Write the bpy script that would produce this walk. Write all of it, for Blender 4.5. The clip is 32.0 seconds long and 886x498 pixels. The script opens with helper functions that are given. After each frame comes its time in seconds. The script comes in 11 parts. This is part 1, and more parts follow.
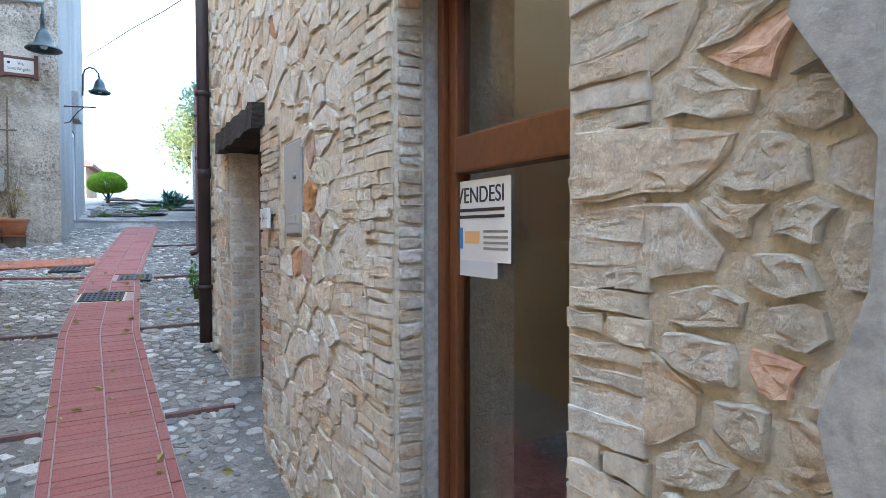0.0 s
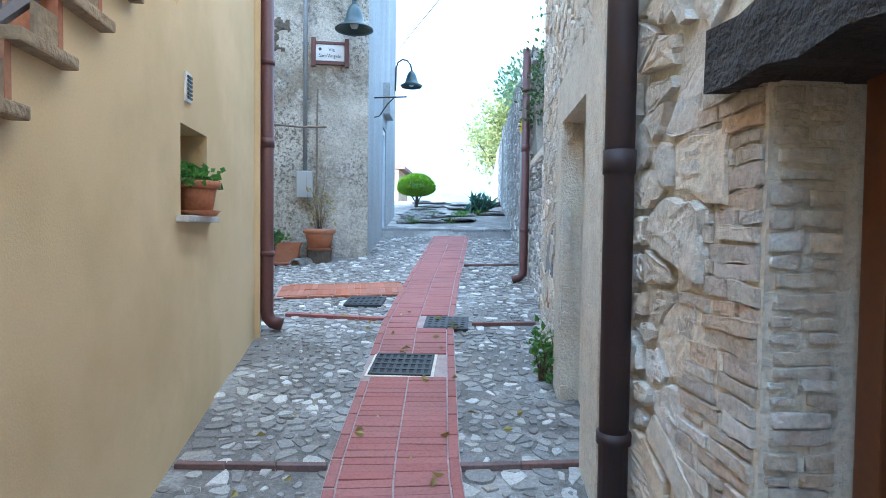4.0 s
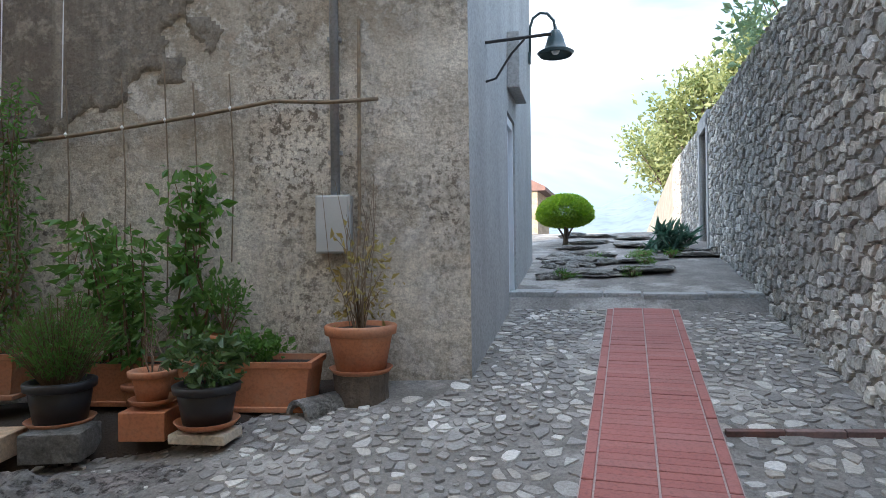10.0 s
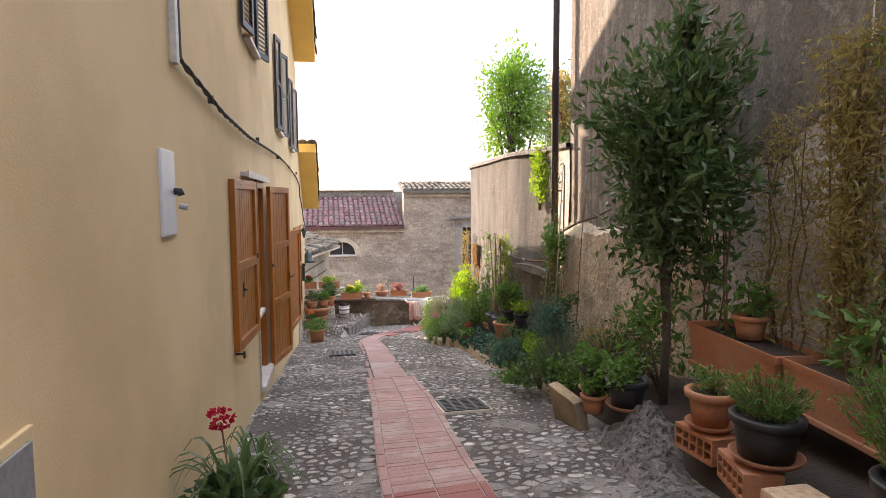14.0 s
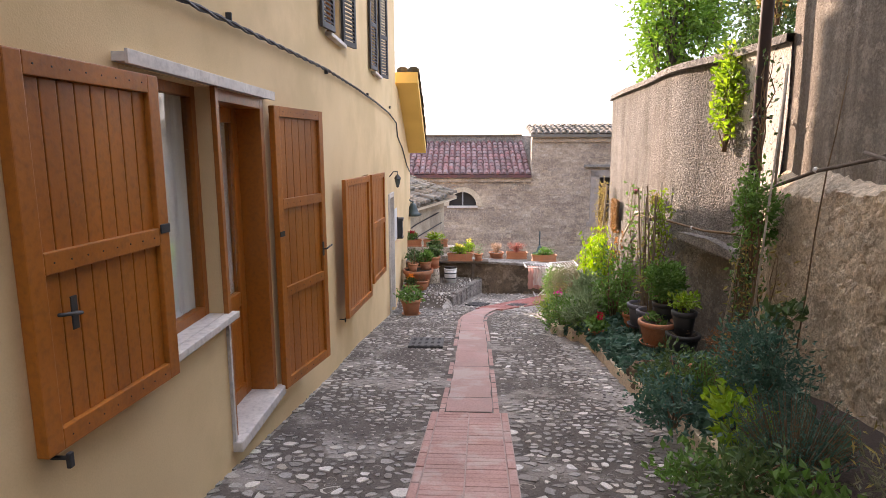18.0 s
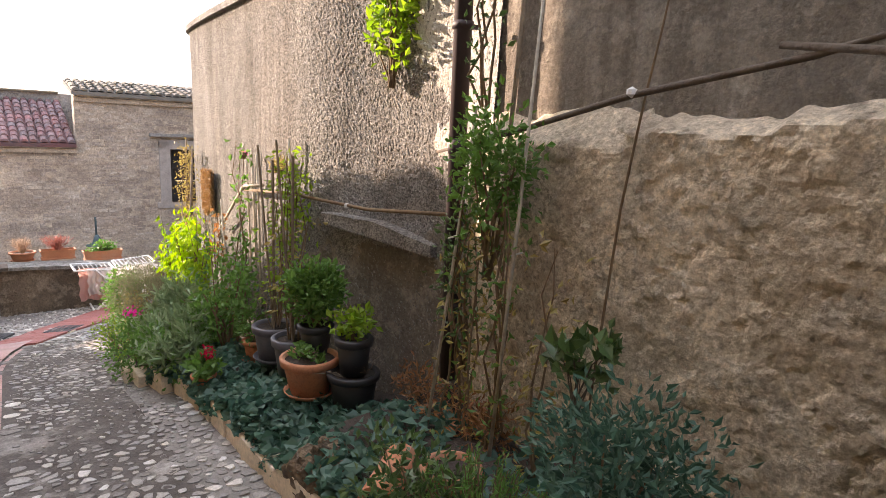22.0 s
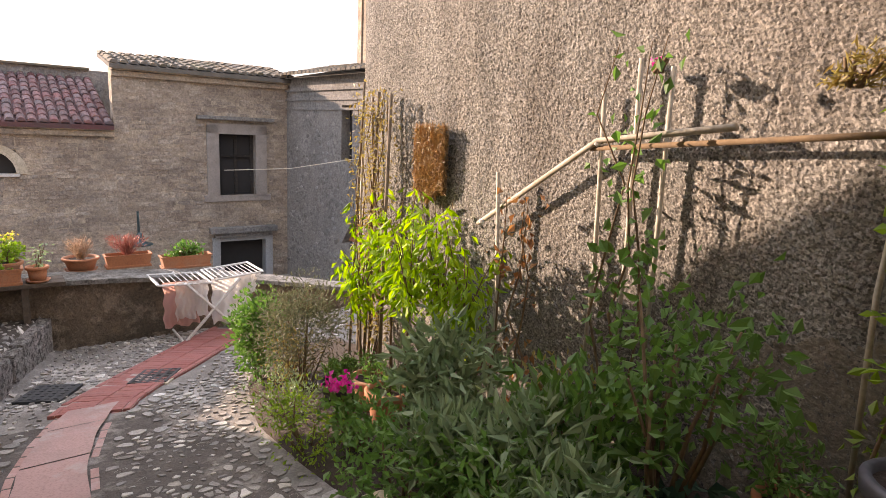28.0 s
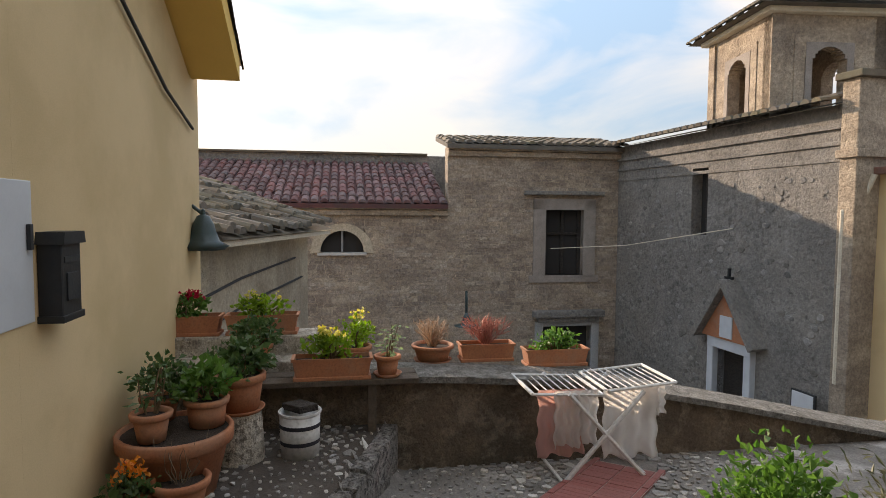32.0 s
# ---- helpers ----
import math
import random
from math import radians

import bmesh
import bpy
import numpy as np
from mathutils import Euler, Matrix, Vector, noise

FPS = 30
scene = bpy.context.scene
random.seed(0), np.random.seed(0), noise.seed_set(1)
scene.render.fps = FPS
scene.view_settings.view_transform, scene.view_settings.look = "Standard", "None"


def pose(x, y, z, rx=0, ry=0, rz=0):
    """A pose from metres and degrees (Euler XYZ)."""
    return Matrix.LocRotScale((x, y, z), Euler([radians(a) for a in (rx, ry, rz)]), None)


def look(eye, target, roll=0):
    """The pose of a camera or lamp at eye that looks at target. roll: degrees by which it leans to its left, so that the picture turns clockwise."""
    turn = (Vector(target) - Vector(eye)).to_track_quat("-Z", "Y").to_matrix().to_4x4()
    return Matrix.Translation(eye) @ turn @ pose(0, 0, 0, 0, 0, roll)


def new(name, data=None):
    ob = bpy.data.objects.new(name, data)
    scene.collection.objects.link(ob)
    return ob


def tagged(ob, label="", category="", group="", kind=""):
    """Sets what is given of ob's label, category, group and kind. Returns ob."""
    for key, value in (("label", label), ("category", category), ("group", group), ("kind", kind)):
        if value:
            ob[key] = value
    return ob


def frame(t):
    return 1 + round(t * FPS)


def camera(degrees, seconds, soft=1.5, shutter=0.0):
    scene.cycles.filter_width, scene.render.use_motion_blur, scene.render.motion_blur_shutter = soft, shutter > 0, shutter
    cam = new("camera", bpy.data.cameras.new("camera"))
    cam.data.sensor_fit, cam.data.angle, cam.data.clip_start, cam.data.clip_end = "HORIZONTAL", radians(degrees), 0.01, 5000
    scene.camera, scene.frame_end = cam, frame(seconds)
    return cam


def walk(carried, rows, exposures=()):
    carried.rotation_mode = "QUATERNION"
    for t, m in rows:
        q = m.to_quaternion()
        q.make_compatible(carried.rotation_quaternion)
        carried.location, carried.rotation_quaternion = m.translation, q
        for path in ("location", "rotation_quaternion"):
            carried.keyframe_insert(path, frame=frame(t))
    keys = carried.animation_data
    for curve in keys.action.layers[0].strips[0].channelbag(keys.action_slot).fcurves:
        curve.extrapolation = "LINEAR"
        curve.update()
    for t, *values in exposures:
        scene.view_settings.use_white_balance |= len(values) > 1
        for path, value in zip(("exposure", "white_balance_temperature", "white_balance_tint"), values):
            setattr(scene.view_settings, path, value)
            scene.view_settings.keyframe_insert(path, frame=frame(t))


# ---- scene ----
cam = camera(72.65, 32.0, soft=0.5)
PATH = [
    (0, (0.821, 0.000, 0.701), (1.612, 1.836, 0.643), -0.1),
    (0.5, (0.710, 0.354, 0.715), (1.363, 2.244, 0.653), 0.1),
    (1, (0.704, 0.792, 0.752), (1.254, 2.714, 0.688), 0.5),
    (1.5, (0.640, 1.181, 0.764), (1.108, 3.124, 0.694), 0.6),
    (2, (0.612, 1.609, 0.793), (1.005, 3.568, 0.719), 0.2),
    (2.5, (0.621, 2.040, 0.852), (0.841, 4.027, 0.776), -0.1),
    (3, (0.581, 2.448, 0.879), (0.665, 4.445, 0.810), 0.6),
    (3.5, (0.530, 2.882, 0.903), (0.542, 4.881, 0.838), 1.0),
    (4, (0.506, 3.315, 0.950), (0.394, 5.311, 0.881), 0.7),
    (4.5, (0.447, 3.732, 0.969), (0.288, 5.725, 0.911), 0.1),
    (6.5, (0.285, 5.352, 1.125), (-0.019, 7.329, 1.102), -1.6),
    (7, (0.261, 5.748, 1.168), (-0.137, 7.708, 1.159), -1.5),
    (7.5, (0.174, 6.131, 1.176), (-0.354, 8.060, 1.175), -1.0),
    (8, (0.073, 6.509, 1.220), (-0.521, 8.419, 1.221), -1.1),
    (8.5, (0.028, 6.912, 1.243), (-0.626, 8.802, 1.252), -1.3),
    (9, (-0.065, 7.331, 1.255), (-0.732, 9.216, 1.264), -1.2),
    (9.5, (-0.172, 7.781, 1.277), (-0.764, 9.691, 1.300), -1.2),
    (10, (-0.130, 8.111, 1.346), (-0.697, 10.029, 1.359), -0.7),
    (10.5, (-0.149, 8.383, 1.388), (-0.935, 10.222, 1.396), -0.1),
    (11, (-0.216, 8.652, 1.480), (-1.365, 10.289, 1.472), 0.8),
    (11.5, (-0.265, 8.883, 1.521), (-1.794, 10.171, 1.507), 1.5),
    (12, (-0.288, 9.048, 1.575), (-2.097, 9.900, 1.548), 1.7),
    (12.5, (-0.380, 9.124, 1.589), (-2.333, 9.552, 1.539), 1.7),
    (13, (-0.538, 9.178, 1.626), (-2.530, 9.349, 1.567), 1.3),
    (13.5, (-0.713, 9.229, 1.625), (-2.711, 9.218, 1.547), 0.3),
    (14, (-0.960, 9.318, 1.631), (-2.937, 9.061, 1.468), -0.4),
    (14.5, (-1.222, 9.339, 1.611), (-3.151, 8.887, 1.339), -0.9),
    (15, (-1.564, 9.333, 1.617), (-3.476, 8.829, 1.314), -1.0),
    (15.5, (-1.939, 9.346, 1.627), (-3.831, 8.780, 1.312), -1.2),
    (17.5, (-3.601, 9.209, 1.527), (-5.459, 8.538, 1.213), -0.3),
    (18, (-3.978, 9.054, 1.490), (-5.831, 8.376, 1.162), -0.2),
    (18.5, (-4.317, 8.899, 1.443), (-6.163, 8.209, 1.102), -0.3),
    (19, (-4.630, 8.775, 1.427), (-6.475, 8.086, 1.082), -0.4),
    (19.5, (-4.986, 8.703, 1.400), (-6.890, 8.199, 1.052), -0.7),
    (20, (-5.372, 8.764, 1.300), (-7.327, 8.557, 0.934), -0.3),
    (20.5, (-5.708, 8.776, 1.233), (-7.675, 8.816, 0.869), 0.9),
    (21, (-6.085, 8.730, 1.200), (-8.032, 9.015, 0.840), 1.7),
    (21.5, (-6.459, 8.703, 1.167), (-8.368, 9.168, 0.796), 1.9),
    (22, (-6.776, 8.600, 1.152), (-8.631, 9.249, 0.781), 2.4),
    (22.5, (-7.086, 8.415, 1.132), (-8.882, 9.218, 0.769), 2.6),
    (23, (-7.442, 8.296, 1.073), (-9.203, 9.173, 0.712), 2.9),
    (23.5, (-7.767, 8.153, 0.983), (-9.492, 9.105, 0.637), 4.0),
    (24, (-8.129, 7.962, 0.936), (-9.835, 8.947, 0.589), 4.1),
    (24.5, (-8.506, 7.831, 0.875), (-10.208, 8.822, 0.525), 4.4),
    (25, (-8.853, 7.645, 0.828), (-10.559, 8.623, 0.464), 4.0),
    (25.5, (-9.177, 7.501, 0.771), (-10.893, 8.463, 0.410), 3.8),
    (27.5, (-10.259, 7.112, 0.584), (-12.058, 7.899, 0.206), 3.5),
    (28, (-10.533, 6.972, 0.565), (-12.392, 7.606, 0.187), 2.6),
    (28.5, (-10.845, 6.873, 0.528), (-12.752, 7.379, 0.204), 1.5),
    (29, (-11.152, 6.768, 0.502), (-13.113, 7.074, 0.253), 1.4),
    (29.5, (-11.498, 6.654, 0.449), (-13.477, 6.850, 0.233), 1.2),
    (30, (-11.845, 6.589, 0.411), (-13.836, 6.660, 0.230), 0.9),
    (30.5, (-12.140, 6.471, 0.357), (-14.133, 6.380, 0.219), 1.0),
    (31, (-12.482, 6.303, 0.260), (-14.468, 6.096, 0.148), 0.7),
    (31.5, (-12.853, 6.183, 0.182), (-14.832, 5.917, 0.064), 0.6),
    (32, (-13.192, 6.053, 0.129), (-15.165, 5.748, 0.006), 0.4),
]
EXPOSURE = [(0.0, 2.75, 5600, 10), (1.0, 2.78, 5400, 6), (2.0, 2.6, 5570, 7), (3.0, 2.5, 5500, 7), (4.0, 2.92, 5130, 5), (7.0, 2.2, 5800, 10), (8.0, 2.1, 5900, 11), (9.0, 2.1, 6300, 14), (10.2, 2.2, 6400, 14), (11.3, 1.12, 6350, 11), (12.0, 1.72, 7400, 20), (12.4, 1.88, 7450, 21), (13.5, 2.42, 7650, 24), (15.0, 2.52, 7500, 26), (19.0, 2.45, 7550, 30), (22.0, 2.52, 7500, 26), (23.0, 2.35, 7550, 25), (24.0, 2.74, 7550, 25), (25.0, 2.42, 7550, 23), (28.0, 1.98, 7850, 28), (30.0, 1.35, 7700, 18), (32.0, 1.1, 7750, 18)]
walk(cam, [(t, look(eye, target, roll)) for t, eye, target, roll in PATH], EXPOSURE)

# ---- plan: the second lane runs along US, across it MS; s and m are metres from the yellow house's corner ----
FC = Vector((-1.2, 8.467))
US = Vector((-0.9502, -0.3117))
MS = Vector((-0.3117, 0.9502))
LANE = math.degrees(math.atan2(US.y, US.x))


def sm(s, m, z=0.0):
    p = FC + US * float(s) + MS * float(m)
    return Vector((p.x, p.y, z))


def lane_pose(s, m, z, turn=0.0):
    """Local +x runs down the second lane, local +y towards the yellow house."""
    p = sm(s, m)
    return pose(p.x, p.y, z, 0, 0, LANE + turn)


PROFILE_S = [-3.0, 0.0, 2.6, 5.4, 8.4, 10.4, 13.0, 15.5, 17.6]
PROFILE_Z = [0.55, 0.26, -0.05, -0.38, -0.88, -1.13, -1.56, -1.95, -2.12]


KERB_S, KERB_M = [14.9, 15.5, 16.1, 17.0, 17.6], [1.0, 1.25, 1.49, 1.78, 1.95]


def ground_z(x, y):
    x, y = np.asarray(x, float), np.asarray(y, float)
    dx, dy = x - FC.x, y - FC.y
    s, m = dx * US.x + dy * US.y, dx * MS.x + dy * MS.y
    up = 0.126 * (np.clip(y, -6, 20.5) - 7.69) + np.where(y > 14.12, 0.1, 0.0)
    up = up - 0.09 * np.clip(y - 20.5, 0, 60) - 0.02 * np.clip(y - 80, 0, 1500)
    cross = np.clip(0.12 * (1 - s / 5.0), 0, 0.12)
    down = np.interp(s, PROFILE_S, PROFILE_Z) + cross * (np.clip(m, -1, 4) - 1.4)
    low = np.clip((s - 14.9) / 0.5, 0, 1) * np.clip((np.interp(s, KERB_S, KERB_M) - m) / 0.06 + 0.5, 0, 1)
    down = down * (1 - low) + np.maximum(down, -1.68) * low
    k = np.clip((s + 0.5) / 1.0, 0, 1)
    k = k * k * (3 - 2 * k) * np.clip((m + 1.6) / 0.8, 0, 1)
    z = up * (1 - k) + down * k
    z = np.where((s > 17.8) & (m < 40), -4.7 - 0.02 * np.clip(s - 35, 0, 2000), z)
    return z


def gz(x, y):
    return float(ground_z(x, y))


def gsm(s, m):
    p = sm(s, m)
    return gz(p.x, p.y)


# ---- light ----
sun_to = (1.9 * US - 1.0 * MS).normalized()
SUN_ELEVATION = 15.6
world = bpy.data.worlds.new("world")
scene.world = world
world.use_nodes = True
wn = world.node_tree
sky = wn.nodes.new("ShaderNodeTexSky")
sky.sky_type, sky.sun_disc = "NISHITA", False
sky.sun_elevation = radians(SUN_ELEVATION)
sky.sun_rotation = math.atan2(sun_to.x, sun_to.y)
sky.air_density, sky.dust_density, sky.ozone_density = 1.0, 0.8, 1.0
wn.nodes["Background"].inputs["Strength"].default_value = 0.13
# thin high cloud over the whole sky, brighter towards the zenith as haze is
veil_map = wn.nodes.new("ShaderNodeTexCoord")
veil_size = wn.nodes.new("ShaderNodeMapping")
veil_size.inputs["Scale"].default_value = (1.0, 1.0, 2.6)
veil_noise = wn.nodes.new("ShaderNodeTexNoise")
veil_noise.inputs["Scale"].default_value, veil_noise.inputs["Detail"].default_value, veil_noise.inputs["Distortion"].default_value = 2.2, 7.0, 0.6
veil_range = wn.nodes.new("ShaderNodeMapRange")
veil_range.inputs["From Min"].default_value, veil_range.inputs["From Max"].default_value = 0.42, 0.60
veil_tone = wn.nodes.new("ShaderNodeMix")
veil_tone.data_type = "RGBA"
veil_tone.inputs[6].default_value, veil_tone.inputs[7].default_value = (1.7, 2.9, 4.4, 1), (4.0, 4.25, 4.5, 1)
veil_split = wn.nodes.new("ShaderNodeSeparateXYZ")
veil_rise = wn.nodes.new("ShaderNodeMapRange")
veil_rise.inputs["To Min"].default_value, veil_rise.inputs["To Max"].default_value = 0.45, 1.55
veil_side = wn.nodes.new("ShaderNodeVectorMath")
veil_side.operation = "DOT_PRODUCT"
veil_side.inputs[1].default_value = (sun_to.x, sun_to.y, 0.0)
veil_glow = wn.nodes.new("ShaderNodeMapRange")
veil_glow.inputs["From Min"].default_value, veil_glow.inputs["From Max"].default_value = -1.0, 1.0
veil_glow.inputs["To Min"].default_value, veil_glow.inputs["To Max"].default_value = 0.8, 1.25
veil_sum = wn.nodes.new("ShaderNodeMath")
veil_sum.operation = "MULTIPLY"
veil_light = wn.nodes.new("ShaderNodeVectorMath")
veil_light.operation = "SCALE"
veil_mix = wn.nodes.new("ShaderNodeMix")
veil_mix.data_type = "RGBA"
veil_mix.inputs["Factor"].default_value = 0.85
wn.links.new(veil_map.outputs["Generated"], veil_size.inputs["Vector"])
wn.links.new(veil_map.outputs["Generated"], veil_split.inputs[0])
wn.links.new(veil_split.outputs["Z"], veil_rise.inputs["Value"])
wn.links.new(veil_size.outputs[0], veil_noise.inputs["Vector"])
wn.links.new(veil_noise.outputs[0], veil_range.inputs["Value"])
wn.links.new(veil_range.outputs[0], veil_tone.inputs["Factor"])
wn.links.new(veil_tone.outputs[2], veil_light.inputs[0])
wn.links.new(veil_map.outputs["Generated"], veil_side.inputs[0])
wn.links.new(veil_side.outputs["Value"], veil_glow.inputs["Value"])
wn.links.new(veil_rise.outputs[0], veil_sum.inputs[0])
wn.links.new(veil_glow.outputs[0], veil_sum.inputs[1])
wn.links.new(veil_sum.outputs[0], veil_light.inputs["Scale"])
wn.links.new(sky.outputs[0], veil_mix.inputs[6])
wn.links.new(veil_light.outputs[0], veil_mix.inputs[7])
wn.links.new(veil_mix.outputs[2], wn.nodes["Background"].inputs["Color"])
sun_data = bpy.data.lights.new("sun", "SUN")
sun_data.energy, sun_data.angle, sun_data.color = 2.9, radians(0.6), (1.0, 0.90, 0.76)
sun = new("sun", sun_data)
sun.matrix_world = look((0, 0, 30), Vector((0, 0, 30)) - Vector((sun_to.x, sun_to.y, math.tan(radians(SUN_ELEVATION)))))


# ---- materials ----
def surface(name, color, color2=None, rough=0.8, metal=0.0, scale=4.0, grain=40.0, bump=0.3, stain=None, stain_scale=0.8, stain_amount=0.5,
            per_piece=0.0, island=0.0, streak=1.0, bump_distance=0.01, patch=None, patch_scale=2.0, patch_amount=0.6, relief=0.0, speck=0.35, stain_edge=(0.46, 0.6), palette=(), mottle=None, mottle_scale=18.0, mottle_amount=0.6, drips=None, drip_amount=0.5, grit=None, granule=None):
    """Two scales of colour variation, optional stains, grain relief, and a tone of its own for each piece."""
    mat = bpy.data.materials.new(name)
    mat.use_nodes = True
    nt = mat.node_tree
    n, li = nt.nodes, nt.links
    bsdf = n["Principled BSDF"]
    tc = n.new("ShaderNodeTexCoord")
    geo = n.new("ShaderNodeNewGeometry")
    mapping = n.new("ShaderNodeMapping")
    li.new(geo.outputs["Position"], mapping.inputs["Vector"])
    mapping.inputs["Scale"].default_value = (1, 1, 1 / streak)

    def noise_tex(sc, detail, vec):
        t = n.new("ShaderNodeTexNoise")
        t.inputs["Scale"].default_value, t.inputs["Detail"].default_value = sc, detail
        li.new(vec, t.inputs["Vector"])
        return t

    def mix(fac, a, b):
        m = n.new("ShaderNodeMix")
        m.data_type = "RGBA"
        for sock, val in ((m.inputs["Factor"], fac), (m.inputs[6], a), (m.inputs[7], b)):
            if hasattr(val, "is_output"):
                li.new(val, sock)
            else:
                sock.default_value = (*val, 1) if isinstance(val, tuple) else val
        return m.outputs[2]

    def ramp(src, lo, hi):
        r = n.new("ShaderNodeMapRange")
        r.inputs["From Min"].default_value, r.inputs["From Max"].default_value = lo, hi
        li.new(src, r.inputs["Value"])
        return r.outputs[0]

    big = noise_tex(scale, 5, mapping.outputs[0])
    fine = noise_tex(grain, 4, geo.outputs["Position"])
    col = mix(ramp(big.outputs[0], 0.3, 0.7), color, color2 or tuple(c * 0.75 for c in color))
    if palette:
        picker = n.new("ShaderNodeValToRGB")
        picker.color_ramp.interpolation = "CONSTANT"
        while len(picker.color_ramp.elements) < len(palette):
            picker.color_ramp.elements.new(1.0)
        for i_, (stop, tone) in enumerate(palette):
            picker.color_ramp.elements[i_].position, picker.color_ramp.elements[i_].color = stop, (*tone, 1)
        if island:
            li.new(geo.outputs["Random Per Island"], picker.inputs[0])
        else:
            li.new(n.new("ShaderNodeObjectInfo").outputs["Random"], picker.inputs[0])
        col = mix(0.72, col, picker.outputs[0])
    dark = mix(speck, col, (0.02, 0.02, 0.02))
    col = mix(ramp(fine.outputs[0], 0.45, 0.8), col, dark)
    if stain:
        st = noise_tex(stain_scale, 8, mapping.outputs[0])
        st.inputs["Roughness"].default_value = 0.65
        amount = n.new("ShaderNodeMath")
        amount.operation = "MULTIPLY"
        amount.inputs[1].default_value = stain_amount
        li.new(ramp(st.outputs[0], *stain_edge), amount.inputs[0])
        col = mix(amount.outputs[0], col, stain)
    patch_tex = None
    if patch:
        patch_tex = noise_tex(patch_scale, 10, geo.outputs["Position"])
        patch_tex.inputs["Roughness"].default_value = 0.7
        amount = n.new("ShaderNodeMath")
        amount.operation = "MULTIPLY"
        amount.inputs[1].default_value = patch_amount
        li.new(ramp(patch_tex.outputs[0], 0.52, 0.60), amount.inputs[0])
        col = mix(amount.outputs[0], col, patch)
    if mottle:
        spots = noise_tex(mottle_scale, 9, geo.outputs["Position"])
        spots.inputs["Roughness"].default_value = 0.72
        where_ = noise_tex(0.9, 4, geo.outputs["Position"])
        amount = n.new("ShaderNodeMath")
        amount.operation = "MULTIPLY"
        li.new(ramp(spots.outputs[0], 0.5, 0.58), amount.inputs[0])
        li.new(ramp(where_.outputs[0], 0.38, 0.6), amount.inputs[1])
        scaled = n.new("ShaderNodeMath")
        scaled.operation = "MULTIPLY"
        scaled.inputs[1].default_value = mottle_amount
        li.new(amount.outputs[0], scaled.inputs[0])
        col = mix(scaled.outputs[0], col, mottle)
    if drips:
        long_ = n.new("ShaderNodeMapping")
        long_.inputs["Scale"].default_value = (1, 1, 0.05)
        li.new(geo.outputs["Position"], long_.inputs["Vector"])
        runs = noise_tex(7.0, 6, long_.outputs[0])
        amount = n.new("ShaderNodeMath")
        amount.operation = "MULTIPLY"
        amount.inputs[1].default_value = drip_amount
        li.new(ramp(runs.outputs[0], 0.5, 0.68), amount.inputs[0])
        col = mix(amount.outputs[0], col, drips)
    gain, rise = None, None
    if grit:
        sand = noise_tex(grit[0], 10, geo.outputs["Position"])
        sand.inputs["Roughness"].default_value = 0.82
        gain = n.new("ShaderNodeMapRange")
        gain.inputs["From Min"].default_value, gain.inputs["From Max"].default_value = 0.36, 0.64
        gain.inputs["To Min"].default_value, gain.inputs["To Max"].default_value = 1 - grit[1], 1 + grit[1]
        li.new(sand.outputs[0], gain.inputs["Value"])
        rise = sand.outputs[0]
    if granule:
        grains = n.new("ShaderNodeTexVoronoi")
        grains.inputs["Scale"].default_value = 1 / granule[0]
        li.new(geo.outputs["Position"], grains.inputs["Vector"])
        tone = n.new("ShaderNodeRGBToBW")
        li.new(grains.outputs["Color"], tone.inputs[0])
        gain = n.new("ShaderNodeMapRange")
        gain.inputs["From Min"].default_value, gain.inputs["From Max"].default_value = 0.2, 0.8
        gain.inputs["To Min"].default_value, gain.inputs["To Max"].default_value = 1 - granule[1], 1 + granule[1]
        li.new(tone.outputs[0], gain.inputs["Value"])
        rise = tone.outputs[0]
    if gain:
        scaled_col = n.new("ShaderNodeHueSaturation")
        li.new(gain.outputs[0], scaled_col.inputs["Value"])
        li.new(col, scaled_col.inputs["Color"])
        col = scaled_col.outputs[0]
    if per_piece or island:
        if island:
            rnd, amt = geo.outputs["Random Per Island"], island
        else:
            oi = n.new("ShaderNodeObjectInfo")
            rnd, amt = oi.outputs["Random"], per_piece
        hsv = n.new("ShaderNodeHueSaturation")
        r = n.new("ShaderNodeMapRange")
        r.inputs["To Min"].default_value, r.inputs["To Max"].default_value = 1 - amt, 1 + amt
        li.new(rnd, r.inputs["Value"])
        li.new(r.outputs[0], hsv.inputs["Value"])
        r2 = n.new("ShaderNodeMath")
        r2.operation = "PINGPONG"
        r2.inputs[1].default_value = 0.037
        li.new(rnd, r2.inputs[0])
        r3 = n.new("ShaderNodeMapRange")
        r3.inputs["From Max"].default_value = 0.037
        r3.inputs["To Min"].default_value, r3.inputs["To Max"].default_value = 1 - amt, 1 + amt
        li.new(r2.outputs[0], r3.inputs["Value"])
        li.new(r3.outputs[0], hsv.inputs["Saturation"])
        li.new(col, hsv.inputs["Color"])
        col = hsv.outputs[0]
    li.new(col, bsdf.inputs["Base Color"])
    bsdf.inputs["Roughness"].default_value, bsdf.inputs["Metallic"].default_value = rough, metal
